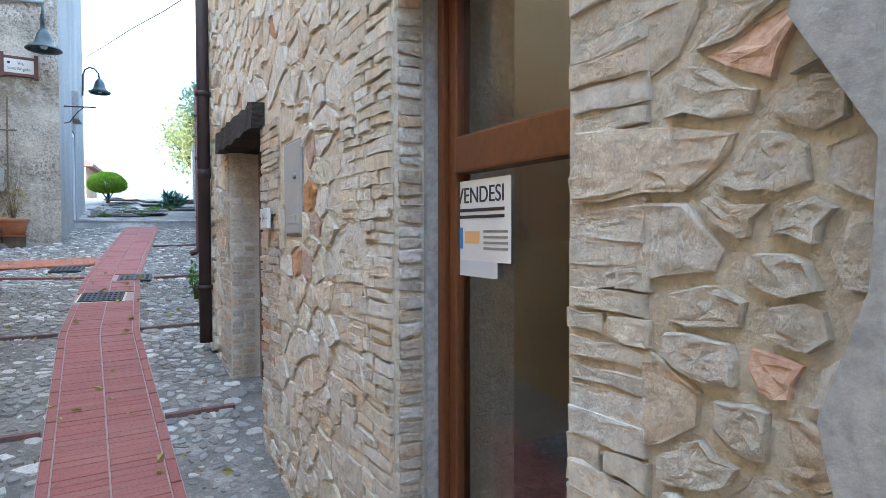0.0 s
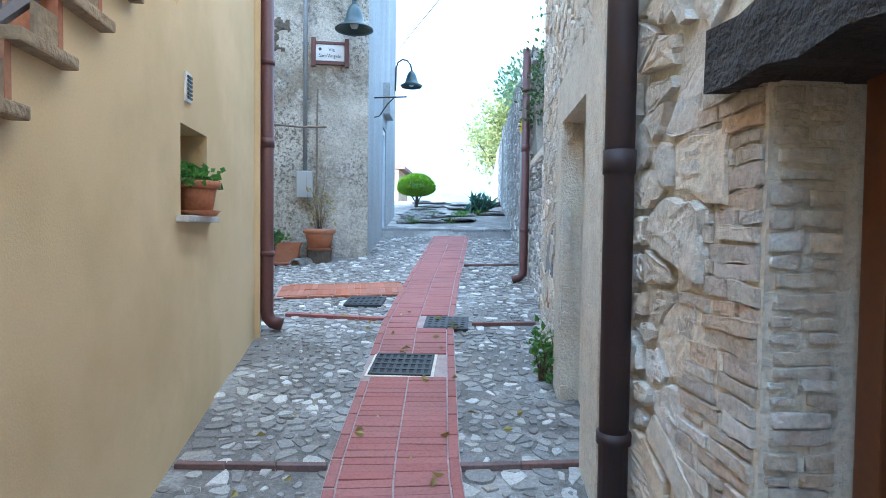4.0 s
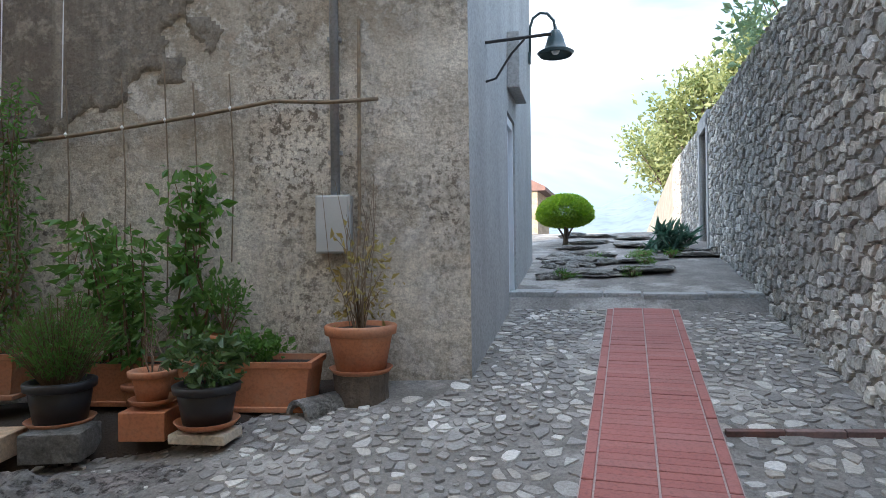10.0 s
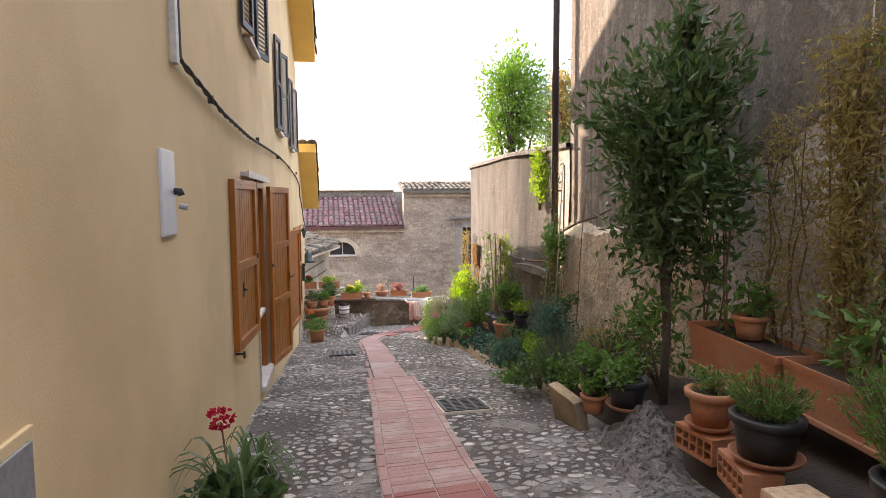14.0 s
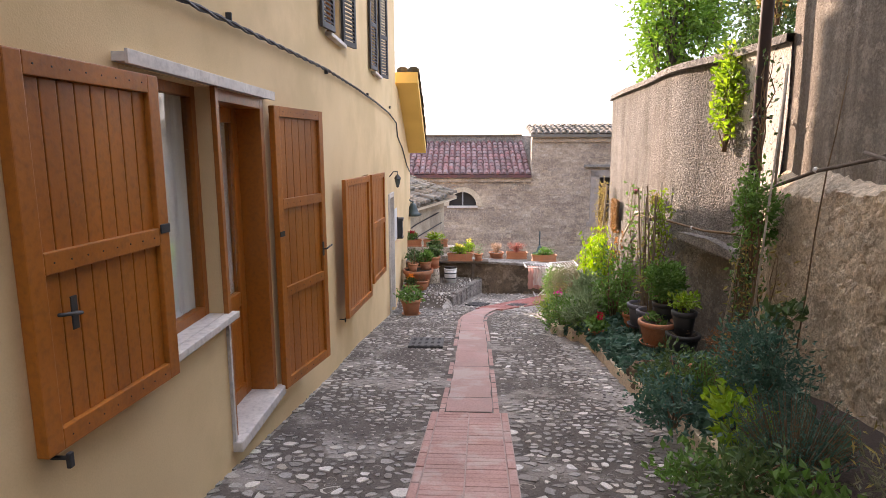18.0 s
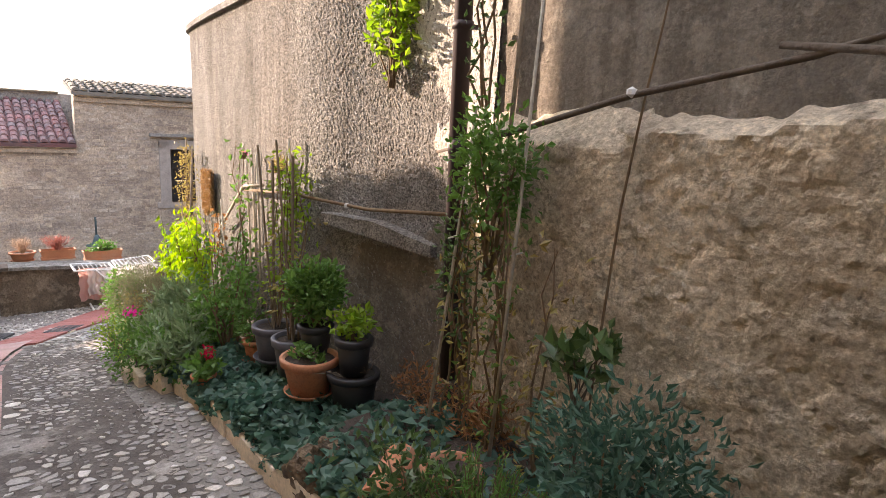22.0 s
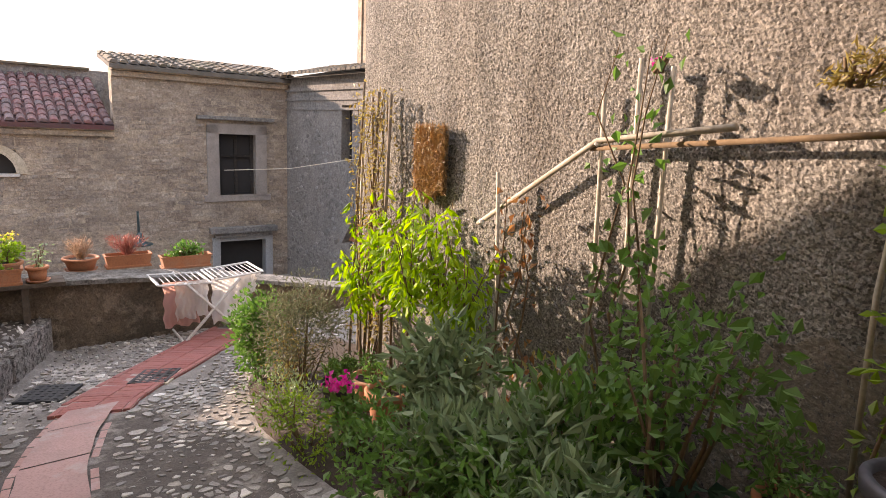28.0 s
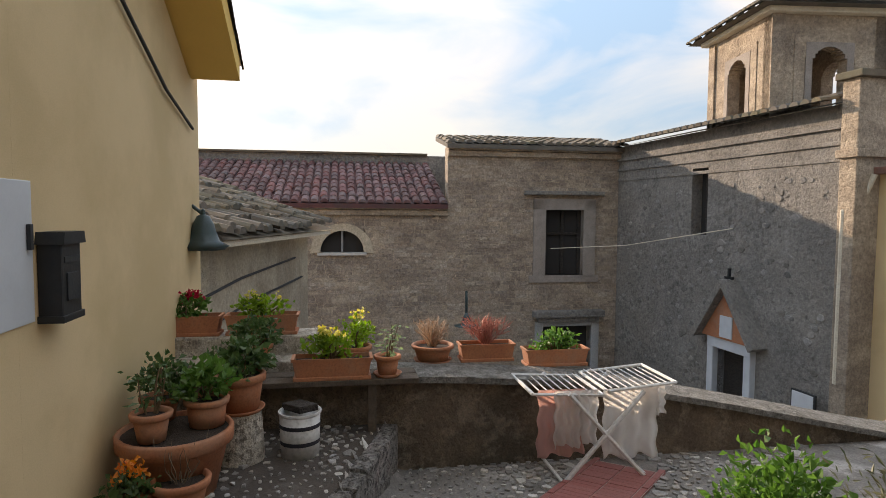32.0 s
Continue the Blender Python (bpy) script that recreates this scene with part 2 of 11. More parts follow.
    if bump:
        b = n.new("ShaderNodeBump")
        b.inputs["Strength"].default_value, b.inputs["Distance"].default_value = bump, bump_distance
        mx = n.new("ShaderNodeMath")
        li.new(big.outputs[0], mx.inputs[0])
        li.new(fine.outputs[0], mx.inputs[1])
        if rise:
            more_ = n.new("ShaderNodeMath")
            li.new(mx.outputs[0], more_.inputs[0])
            li.new(rise, more_.inputs[1])
            mx = more_
        if patch_tex and relief:
            step_ = n.new("ShaderNodeMath")
            step_.operation = "MULTIPLY_ADD"
            step_.inputs[1].default_value = relief
            li.new(ramp(patch_tex.outputs[0], 0.52, 0.60), step_.inputs[0])
            li.new(mx.outputs[0], step_.inputs[2])
            mx = step_
        li.new(mx.outputs[0], b.inputs["Height"])
        li.new(b.outputs[0], bsdf.inputs["Normal"])
    return mat


def leafy(name, color, color2, trans=0.25, rough=0.55):
    mat = bpy.data.materials.new(name)
    mat.use_nodes = True
    n, li = mat.node_tree.nodes, mat.node_tree.links
    bsdf = n["Principled BSDF"]
    geo = n.new("ShaderNodeNewGeometry")
    m = n.new("ShaderNodeMix")
    m.data_type = "RGBA"
    li.new(geo.outputs["Random Per Island"], m.inputs["Factor"])
    m.inputs[6].default_value, m.inputs[7].default_value = (*color, 1), (*color2, 1)
    li.new(m.outputs[2], bsdf.inputs["Base Color"])
    bsdf.inputs["Roughness"].default_value = rough
    tr = n.new("ShaderNodeBsdfTranslucent")
    hs = n.new("ShaderNodeHueSaturation")
    hs.inputs["Value"].default_value, hs.inputs["Saturation"].default_value = 2.2, 1.1
    li.new(m.outputs[2], hs.inputs["Color"])
    li.new(hs.outputs[0], tr.inputs["Color"])
    ms = n.new("ShaderNodeMixShader")
    ms.inputs[0].default_value = trans
    li.new(bsdf.outputs[0], ms.inputs[1])
    li.new(tr.outputs[0], ms.inputs[2])
    li.new(ms.outputs[0], n["Material Output"].inputs["Surface"])
    return mat


MAT = {}
MAT["yellow"] = surface("yellow_render", (0.72, 0.545, 0.315), (0.64, 0.475, 0.26), 0.9, scale=1.2, grain=120, bump=0.12, stain=(0.50, 0.37, 0.19), stain_scale=0.6, stain_amount=0.4, speck=0.07)
# golden yellow paint, brightened: the eaves' bounced light is put into the colour
MAT["soffit_lit_yellow"] = surface("bounce_lit_golden_yellow", (0.86, 0.58, 0.17), (0.78, 0.51, 0.14), 0.85, scale=1.5, grain=90, bump=0.1, speck=0.08)
MAT["grey_render"] = surface("old_grey_render", (0.72, 0.665, 0.57), (0.54, 0.485, 0.395), 0.95, scale=1.3, grain=55, bump=0.7, stain=(0.25, 0.205, 0.15), stain_scale=0.62, stain_amount=0.75, stain_edge=(0.43, 0.59), streak=0.6, bump_distance=0.016, patch=(0.66, 0.615, 0.545), patch_scale=4.5, patch_amount=0.7, relief=1.5, mottle=(0.13, 0.105, 0.08), mottle_scale=22, mottle_amount=0.9, drips=(0.60, 0.56, 0.495), drip_amount=0.35, grit=(34, 0.32))
MAT["side_render"] = surface("pale_grey_render", (0.42, 0.42, 0.41), (0.33, 0.33, 0.32), 0.92, scale=1.5, grain=40, bump=0.35, stain=(0.24, 0.24, 0.23), stain_scale=0.8, stain_amount=0.5, streak=2.5, grit=(30, 0.2))
MAT["rough_render"] = surface("pebbly_render", (0.305, 0.29, 0.262), (0.195, 0.184, 0.164), 0.97, scale=3.2, grain=90, bump=0.6, stain=(0.11, 0.086, 0.068), stain_scale=1.3, stain_amount=0.5, stain_edge=(0.46, 0.62), streak=3.0, bump_distance=0.012, patch=(0.07, 0.057, 0.046), patch_scale=58, patch_amount=0.7, relief=-0.8, drips=(0.36, 0.33, 0.29), drip_amount=0.4, granule=(0.0095, 0.5))
MAT["mortar"] = surface("pale_mortar", (0.78, 0.705, 0.57), (0.68, 0.60, 0.47), 0.95, scale=6, grain=60, bump=0.8, bump_distance=0.012, grit=(30, 0.1))
MAT["dark_mortar"] = surface("grey_mortar", (0.33, 0.295, 0.25), (0.22, 0.195, 0.16), 0.97, scale=4, grain=40, bump=0.6)
MAT["limestone"] = surface("warm_limestone", (0.83, 0.755, 0.63), (0.73, 0.635, 0.50), 0.92, scale=12, grain=34, bump=0.9, per_piece=0.10, bump_distance=0.016, patch=(0.60, 0.50, 0.38), patch_scale=9, patch_amount=0.3, speck=0.25, palette=((0.0, (0.76, 0.69, 0.57)), (0.3, (0.69, 0.61, 0.49)), (0.48, (0.79, 0.76, 0.69)), (0.68, (0.66, 0.53, 0.38)), (0.78, (0.66, 0.60, 0.52)), (0.88, (0.74, 0.64, 0.50))), grit=(24, 0.16))
MAT["limestone_joined"] = surface("warm_limestone_rest", (0.83, 0.755, 0.63), (0.73, 0.635, 0.50), 0.92, scale=12, grain=34, bump=0.9, island=0.10, bump_distance=0.016, patch=(0.60, 0.50, 0.38), patch_scale=9, patch_amount=0.3, speck=0.25, palette=((0.0, (0.76, 0.69, 0.57)), (0.3, (0.69, 0.61, 0.49)), (0.48, (0.79, 0.76, 0.69)), (0.68, (0.66, 0.53, 0.38)), (0.78, (0.66, 0.60, 0.52)), (0.88, (0.74, 0.64, 0.50))), grit=(24, 0.16))
MAT["fieldstone"] = surface("grey_fieldstone", (0.52, 0.50, 0.455), (0.36, 0.34, 0.305), 0.95, scale=9, grain=45, bump=0.9, island=0.35, bump_distance=0.02, palette=((0.0, (0.54, 0.52, 0.48)), (0.4, (0.42, 0.40, 0.36)), (0.65, (0.64, 0.61, 0.55)), (0.85, (0.34, 0.315, 0.28))), grit=(24, 0.16))
MAT["thin_brick"] = surface("thin_tan_brick", (0.68, 0.60, 0.50), (0.57, 0.46, 0.35), 0.93, scale=12, grain=50, bump=0.9, per_piece=0.2, bump_distance=0.014, palette=((0.0, (0.68, 0.60, 0.49)), (0.35, (0.60, 0.48, 0.36)), (0.55, (0.72, 0.67, 0.59)), (0.75, (0.58, 0.42, 0.29)), (0.88, (0.50, 0.44, 0.37))), grit=(24, 0.16))
MAT["cobble"] = surface("river_cobble", (0.36, 0.34, 0.315), (0.26, 0.24, 0.215), 0.85, scale=18, grain=70, bump=0.8, island=0.28, palette=((0.0, (0.31, 0.29, 0.27)), (0.3, (0.39, 0.37, 0.345)), (0.55, (0.53, 0.505, 0.465)), (0.7, (0.36, 0.325, 0.285)), (0.82, (0.64, 0.615, 0.575)), (0.9, (0.24, 0.225, 0.21))), grit=(40, 0.2))
MAT["cobble_single"] = surface("river_cobble_single", (0.36, 0.34, 0.315), (0.26, 0.24, 0.215), 0.85, scale=18, grain=70, bump=0.8, per_piece=0.28, palette=((0.0, (0.31, 0.29, 0.27)), (0.3, (0.39, 0.37, 0.345)), (0.55, (0.53, 0.505, 0.465)), (0.7, (0.36, 0.325, 0.285)), (0.82, (0.64, 0.615, 0.575)), (0.9, (0.24, 0.225, 0.21))), grit=(40, 0.2))
MAT["ground"] = surface("cement_and_earth", (0.27, 0.25, 0.228), (0.15, 0.136, 0.122), 0.95, scale=4, grain=50, bump=0.8, patch=(0.40, 0.375, 0.345), patch_scale=1.4, patch_amount=0.85, grit=(40, 0.3))
MAT["paver"] = surface("red_paving_brick", (0.35, 0.125, 0.108), (0.30, 0.108, 0.092), 0.8, scale=2, grain=60, bump=0.3, per_piece=0.05)
MAT["paver_pale"] = surface("worn_pink_brick", (0.45, 0.275, 0.245), (0.37, 0.215, 0.19), 0.85, scale=2, grain=60, bump=0.3, per_piece=0.07, patch=(0.44, 0.36, 0.325), patch_scale=2.2, patch_amount=0.6)
MAT["paver_pale_joined"] = surface("worn_pink_brick_rest", (0.45, 0.275, 0.245), (0.37, 0.215, 0.19), 0.85, scale=2, grain=60, bump=0.3, island=0.07, patch=(0.44, 0.36, 0.325), patch_scale=2.2, patch_amount=0.6)
MAT["paver_joined"] = surface("red_paving_brick_rest", (0.35, 0.125, 0.108), (0.30, 0.108, 0.092), 0.8, scale=2, grain=60, bump=0.3, island=0.05)
MAT["wood"] = surface("varnished_wood", (0.47, 0.155, 0.02), (0.26, 0.078, 0.010), 0.38, scale=3, grain=40, bump=0.12, streak=7)
MAT["door_wood"] = surface("red_varnished_wood", (0.30, 0.098, 0.03), (0.19, 0.06, 0.018), 0.36, scale=3, grain=40, bump=0.1, streak=6)
MAT["dark_door_wood"] = surface("dark_brown_varnished_wood", (0.17, 0.06, 0.022), (0.10, 0.036, 0.014), 0.36, scale=3, grain=40, bump=0.1, streak=6)
MAT["old_wood"] = surface("blackened_beam", (0.05, 0.04, 0.032), (0.025, 0.02, 0.017), 0.9, scale=10, grain=60, bump=1.0, streak=0.3, bump_distance=0.03)
MAT["marble"] = surface("pale_marble", (0.62, 0.59, 0.55), (0.48, 0.45, 0.42), 0.5, scale=6, grain=30, bump=0.1)
MAT["brown_paint"] = surface("brown_painted_metal", (0.13, 0.048, 0.042), (0.11, 0.04, 0.035), 0.45, scale=6, grain=40, bump=0.05)
MAT["dark_pipe"] = surface("dark_brown_pipe", (0.045, 0.026, 0.026), (0.032, 0.02, 0.02), 0.6, scale=6, grain=40, bump=0.05)
MAT["grey_metal"] = surface("grey_galvanised_metal", (0.33, 0.34, 0.35), (0.27, 0.28, 0.29), 0.5, 0.3, scale=6, grain=50, bump=0.05)
MAT["iron"] = surface("dark_cast_iron", (0.035, 0.04, 0.045), (0.05, 0.05, 0.05), 0.6, 0.4, scale=12, grain=50, bump=0.2)
MAT["black_iron"] = surface("black_painted_iron", (0.02, 0.022, 0.025), (0.03, 0.03, 0.03), 0.5, 0.2, scale=12, grain=50, bump=0.1)
MAT["lamp_green"] = surface("dark_green_enamel", (0.03, 0.06, 0.06), (0.025, 0.05, 0.055), 0.4, scale=8, grain=50, bump=0.05)
MAT["terracotta"] = surface("terracotta", (0.50, 0.20, 0.095), (0.40, 0.15, 0.075), 0.85, scale=5, grain=60, bump=0.15, stain=(0.36, 0.25, 0.18), stain_scale=3, stain_amount=0.35)
MAT["roof_tile"] = surface("old_roof_tile", (0.26, 0.13, 0.10), (0.17, 0.10, 0.085), 0.9, scale=3, grain=40, bump=0.3, island=0.3, stain=(0.12, 0.11, 0.09), stain_scale=1.2, stain_amount=0.5)
MAT["old_roof"] = surface("weathered_roof_tile", (0.18, 0.145, 0.11), (0.11, 0.09, 0.07), 0.95, scale=4, grain=40, bump=0.4, island=0.35, stain=(0.10, 0.10, 0.07), stain_scale=1.5, stain_amount=0.6)
MAT["church"] = surface("church_stone", (0.50, 0.40, 0.30), (0.36, 0.285, 0.21), 0.95, scale=2.0, grain=20, bump=0.7, stain=(0.22, 0.17, 0.135), stain_scale=0.5, stain_amount=0.6, streak=0.5, bump_distance=0.04, grit=(12, 0.35))
MAT["church_side"] = surface("church_grey_side", (0.30, 0.278, 0.25), (0.175, 0.163, 0.15), 0.95, scale=1.2, grain=12, bump=0.8, stain=(0.26, 0.235, 0.205), stain_scale=0.6, stain_amount=0.5, bump_distance=0.04, mottle=(0.08, 0.075, 0.07), mottle_scale=8, mottle_amount=0.6, grit=(14, 0.3))
MAT["step_stone"] = surface("worn_step_stone", (0.40, 0.40, 0.39), (0.28, 0.28, 0.27), 0.9, scale=5, grain=40, bump=0.7, patch=(0.22, 0.22, 0.20), patch_scale=4, patch_amount=0.5, bump_distance=0.02)
MAT["tuff"] = surface("brown_tuff", (0.20, 0.14, 0.085), (0.13, 0.09, 0.055), 0.97, scale=9, grain=40, bump=1.0, bump_distance=0.03, patch=(0.08, 0.055, 0.035), patch_scale=14, patch_amount=0.6, relief=-0.8)
MAT["ochre_slab"] = surface("ochre_stone_slab", (0.42, 0.31, 0.19), (0.30, 0.22, 0.13), 0.95, scale=4, grain=35, bump=0.8, bump_distance=0.02, patch=(0.24, 0.19, 0.14), patch_scale=4, patch_amount=0.5)
MAT["soil"] = surface("dark_soil", (0.05, 0.035, 0.025), (0.035, 0.025, 0.02), 1.0, scale=20, grain=80, bump=0.8)
MAT["rock"] = surface("weathered_rock", (0.36, 0.34, 0.31), (0.22, 0.21, 0.19), 0.95, scale=8, grain=30, bump=1.0, bump_distance=0.04, patch=(0.15, 0.14, 0.12), patch_scale=7, patch_amount=0.6, relief=-0.5, grit=(26, 0.35))
MAT["black_plastic"] = surface("black_plastic", (0.018, 0.018, 0.02), (0.025, 0.025, 0.027), 0.5, scale=8, grain=30, bump=0.05)
MAT["grey_plastic"] = surface("grey_plastic", (0.10, 0.10, 0.115), (0.085, 0.085, 0.1), 0.5, scale=8, grain=30, bump=0.05)
MAT["white_plastic"] = surface("white_plastic", (0.72, 0.72, 0.70), (0.66, 0.66, 0.64), 0.5, scale=8, grain=30, bump=0.03)
MAT["stem"] = surface("dry_stem", (0.20, 0.13, 0.07), (0.14, 0.09, 0.05), 0.9, scale=10, grain=40, bump=0.2)
MAT["cane"] = surface("garden_cane", (0.25, 0.19, 0.125), (0.15, 0.11, 0.075), 0.8, scale=10, grain=40, bump=0.2)
MAT["pale_cane"] = surface("bleached_cane", (0.50, 0.445, 0.36), (0.37, 0.32, 0.25), 0.8, scale=10, grain=40, bump=0.2)
MAT["bark"] = surface("bark", (0.13, 0.10, 0.075), (0.08, 0.06, 0.045), 0.95, scale=12, grain=50, bump=0.8)
MAT["leaf_dark"] = leafy("dark_leaf", (0.04, 0.085, 0.026), (0.08, 0.135, 0.045), 0.25, 0.4)
MAT["leaf_mid"] = leafy("mid_green_leaf", (0.06, 0.14, 0.028), (0.11, 0.215, 0.05), 0.3)
MAT["leaf_lime"] = leafy("lime_leaf", (0.115, 0.21, 0.025), (0.21, 0.30, 0.04), 0.4)
MAT["leaf_fresh"] = leafy("fresh_green_leaf", (0.065, 0.15, 0.02), (0.13, 0.225, 0.035), 0.35)
MAT["leaf_grey"] = leafy("grey_green_leaf", (0.13, 0.20, 0.10), (0.215, 0.275, 0.15), 0.25)
MAT["leaf_lavender"] = leafy("brownish_lavender_leaf", (0.085, 0.10, 0.055), (0.15, 0.15, 0.09), 0.25)
MAT["leaf_blue"] = leafy("blue_green_leaf", (0.03, 0.085, 0.06), (0.065, 0.14, 0.095), 0.25)
MAT["leaf_dry"] = leafy("dry_leaf", (0.20, 0.14, 0.045), (0.30, 0.26, 0.09), 0.3)
MAT["leaf_rusty"] = leafy("rusty_brown_leaf", (0.20, 0.085, 0.04), (0.30, 0.16, 0.07), 0.25)
MAT["leaf_pale"] = leafy("pale_olive_leaf", (0.15, 0.18, 0.07), (0.24, 0.26, 0.12), 0.35)
MAT["petal_red"] = leafy("red_petal", (0.32, 0.003, 0.022), (0.42, 0.012, 0.045), 0.3)
MAT["petal_pink"] = leafy("magenta_petal", (0.55, 0.03, 0.25), (0.65, 0.08, 0.35), 0.3)
MAT["petal_orange"] = leafy("orange_petal", (0.6, 0.16, 0.03), (0.65, 0.3, 0.06), 0.3)
MAT["petal_yellow"] = leafy("yellow_petal", (0.50, 0.42, 0.06), (0.52, 0.48, 0.16), 0.3)


def plain(name, color, rough=0.5, metal=0.0):
    return surface(name, color, tuple(c * 0.9 for c in color), rough, metal, 6, 60, 0.03, speck=0.04)


MAT["ink"] = plain("dark_ink", (0.03, 0.03, 0.04), 0.6)
MAT["paper"] = plain("white_paper", (0.75, 0.75, 0.74), 0.6)
MAT["blue"] = plain("blue_print", (0.08, 0.25, 0.5), 0.6)
MAT["orange"] = plain("orange_print", (0.75, 0.45, 0.2), 0.6)
MAT["yellow_plastic"] = plain("yellow_plastic", (0.75, 0.55, 0.03), 0.5)
MAT["panel_grey"] = plain("grey_painted_panel", (0.40, 0.41, 0.40), 0.5)
MAT["panel_white"] = plain("white_painted_panel", (0.62, 0.65, 0.68), 0.45)


def sheer(name, color, through_share):
    """Thin cloth that lets light from behind shine through."""
    mat = plain(name, color, 0.9)
    n, li = mat.node_tree.nodes, mat.node_tree.links
    tr = n.new("ShaderNodeBsdfTranslucent")
    tr.inputs["Color"].default_value = (*color, 1)
    ms = n.new("ShaderNodeMixShader")
    ms.inputs[0].default_value = through_share
    li.new(n["Principled BSDF"].outputs[0], ms.inputs[1])
    li.new(tr.outputs[0], ms.inputs[2])
    li.new(ms.outputs[0], n["Material Output"].inputs["Surface"])
    return mat


MAT["cloth"] = sheer("white_cloth", (0.88, 0.85, 0.82), 0.3)
MAT["pink_cloth"] = sheer("pink_cloth", (0.72, 0.46, 0.40), 0.45)
# near-black colour that stands in for the shade inside openings
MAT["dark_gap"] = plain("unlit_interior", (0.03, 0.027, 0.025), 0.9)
MAT["curtain"] = plain("white_curtain", (0.85, 0.84, 0.80), 0.9)
glass = bpy.data.materials.new("window_glass")
glass.use_nodes = True
gb = glass.node_tree.nodes["Principled BSDF"]
gb.inputs["Base Color"].default_value, gb.inputs["Roughness"].default_value, gb.inputs["Transmission Weight"].default_value = (0.94, 0.97, 0.96, 1), 0.03, 1.0
MAT["glass"] = glass


# ---- mesh helpers ----
def mesh_of(name, verts, faces, material, smooth=False):
    me = bpy.data.meshes.new(name)
    me.from_pydata([tuple(v) for v in verts], [], [tuple(f) for f in faces])
    me.materials.append(MAT[material])
    if smooth:
        me.shade_smooth()
    return me


def part(name, bm, material, parent=None, label="", smooth=False):
    me = bpy.data.meshes.new(name)
    bm.to_mesh(me)
    bm.free()
    me.materials.append(MAT[material])
    if smooth:
        me.shade_smooth()
    ob = new(name, me)
    if parent:
        ob.parent = parent
    if label:
        ob["label"] = label
    return ob


def piece(name, me, parent, m=None):
    ob = new(name, me)
    ob.parent = parent
    if m is not None:
        ob.matrix_basis = m
    return ob


def thing(name, m, label, category, group="", kind=""):
    ob = new(name)
    ob.empty_display_size = 0.1
    ob.matrix_basis = m
    return tagged(ob, label, category, group, kind)


def box(bm, x0, x1, y0, y1, z0, z1, bevel=0.0, m=None):
    vs = [bm.verts.new((x, y, z)) for z in (z0, z1) for x, y in ((x0, y0), (x1, y0), (x1, y1), (x0, y1))]
    fs = [bm.faces.new([vs[i] for i in f]) for f in ((3, 2, 1, 0), (4, 5, 6, 7), (0, 1, 5, 4), (1, 2, 6, 5), (2, 3, 7, 6), (3, 0, 4, 7))]
    if bevel:
        edges = list({e for f in fs for e in f.edges})
        out = bmesh.ops.bevel(bm, geom=edges, offset=bevel, segments=2, affect="EDGES", profile=0.6)
        vs = list({v for f in out["faces"] for v in f.verts} | {v for v in vs if v.is_valid})
    if m is not None:
        bmesh.ops.transform(bm, matrix=m, verts=[v for v in vs if v.is_valid])
    return bm


def a_box(x0, x1, y0, y1, z0, z1, bevel=0.0, m=None):
    return box(bmesh.new(), x0, x1, y0, y1, z0, z1, bevel, m)


def lathe(profile, segments=20, bm=None, m=None, closed=True):
    """Turned shape from (radius, z) pairs."""
    bm = bm or bmesh.new()
    rings, made = [], []
    for r, z in profile:
        if r < 1e-5:
            ring = [bm.verts.new((0, 0, z))]
        else:
            ring = [bm.verts.new((r * math.cos(2 * math.pi * i / segments), r * math.sin(2 * math.pi * i / segments), z)) for i in range(segments)]
        rings.append(ring)
        made += ring
    for a, b in zip(rings, rings[1:]):
        for i in range(segments):
            j = (i + 1) % segments
            quad = [a[i % len(a)], a[j % len(a)], b[j % len(b)], b[i % len(b)]]
            quad = [v for k, v in enumerate(quad) if v not in quad[:k]]
            if len(quad) > 2:
                bm.faces.new(quad)
    if m is not None:
        bmesh.ops.transform(bm, matrix=m, verts=made)
    return bm


def tube(points, radius, sides=8, bm=None, cap=True):
    """A bent round bar; radius is one number or one for each point."""
    bm = bm or bmesh.new()
    pts = [Vector(p) for p in points]
    radii = radius if isinstance(radius, (list, tuple)) else [radius] * len(pts)
    rings, ref = [], None
    for i, p in enumerate(pts):
        d = (pts[min(i + 1, len(pts) - 1)] - pts[max(i - 1, 0)]).normalized()
        if ref is None:
            ref = d.orthogonal().normalized()
        ref = (ref - d * ref.dot(d)).normalized()
        other = d.cross(ref)
        rings.append([bm.verts.new(p + radii[i] * (math.cos(2 * math.pi * k / sides) * ref + math.sin(2 * math.pi * k / sides) * other)) for k in range(sides)])
    for a, b in zip(rings, rings[1:]):
        for k in range(sides):
            bm.faces.new((a[k], a[(k + 1) % sides], b[(k + 1) % sides], b[k]))
    if cap:
        bm.faces.new(rings[0][::-1])
        bm.faces.new(rings[-1])
    return bm


def extrude_outline(outline, depth, m=None, bm=None):
    """A flat outline of (x, z) pairs made into a slab from y = 0 to depth."""
    bm = bm or bmesh.new()
    a = [bm.verts.new((x, 0, z)) for x, z in outline]
    b = [bm.verts.new((x, depth, z)) for x, z in outline]
    bm.faces.new(a)
    bm.faces.new(b[::-1])
    for i in range(len(a)):
        j = (i + 1) % len(a)
        bm.faces.new((a[j], a[i], b[i], b[j]))
    bmesh.ops.recalc_face_normals(bm, faces=bm.faces)
    if m is not None:
        bmesh.ops.transform(bm, matrix=m, verts=a + b)
    return bm


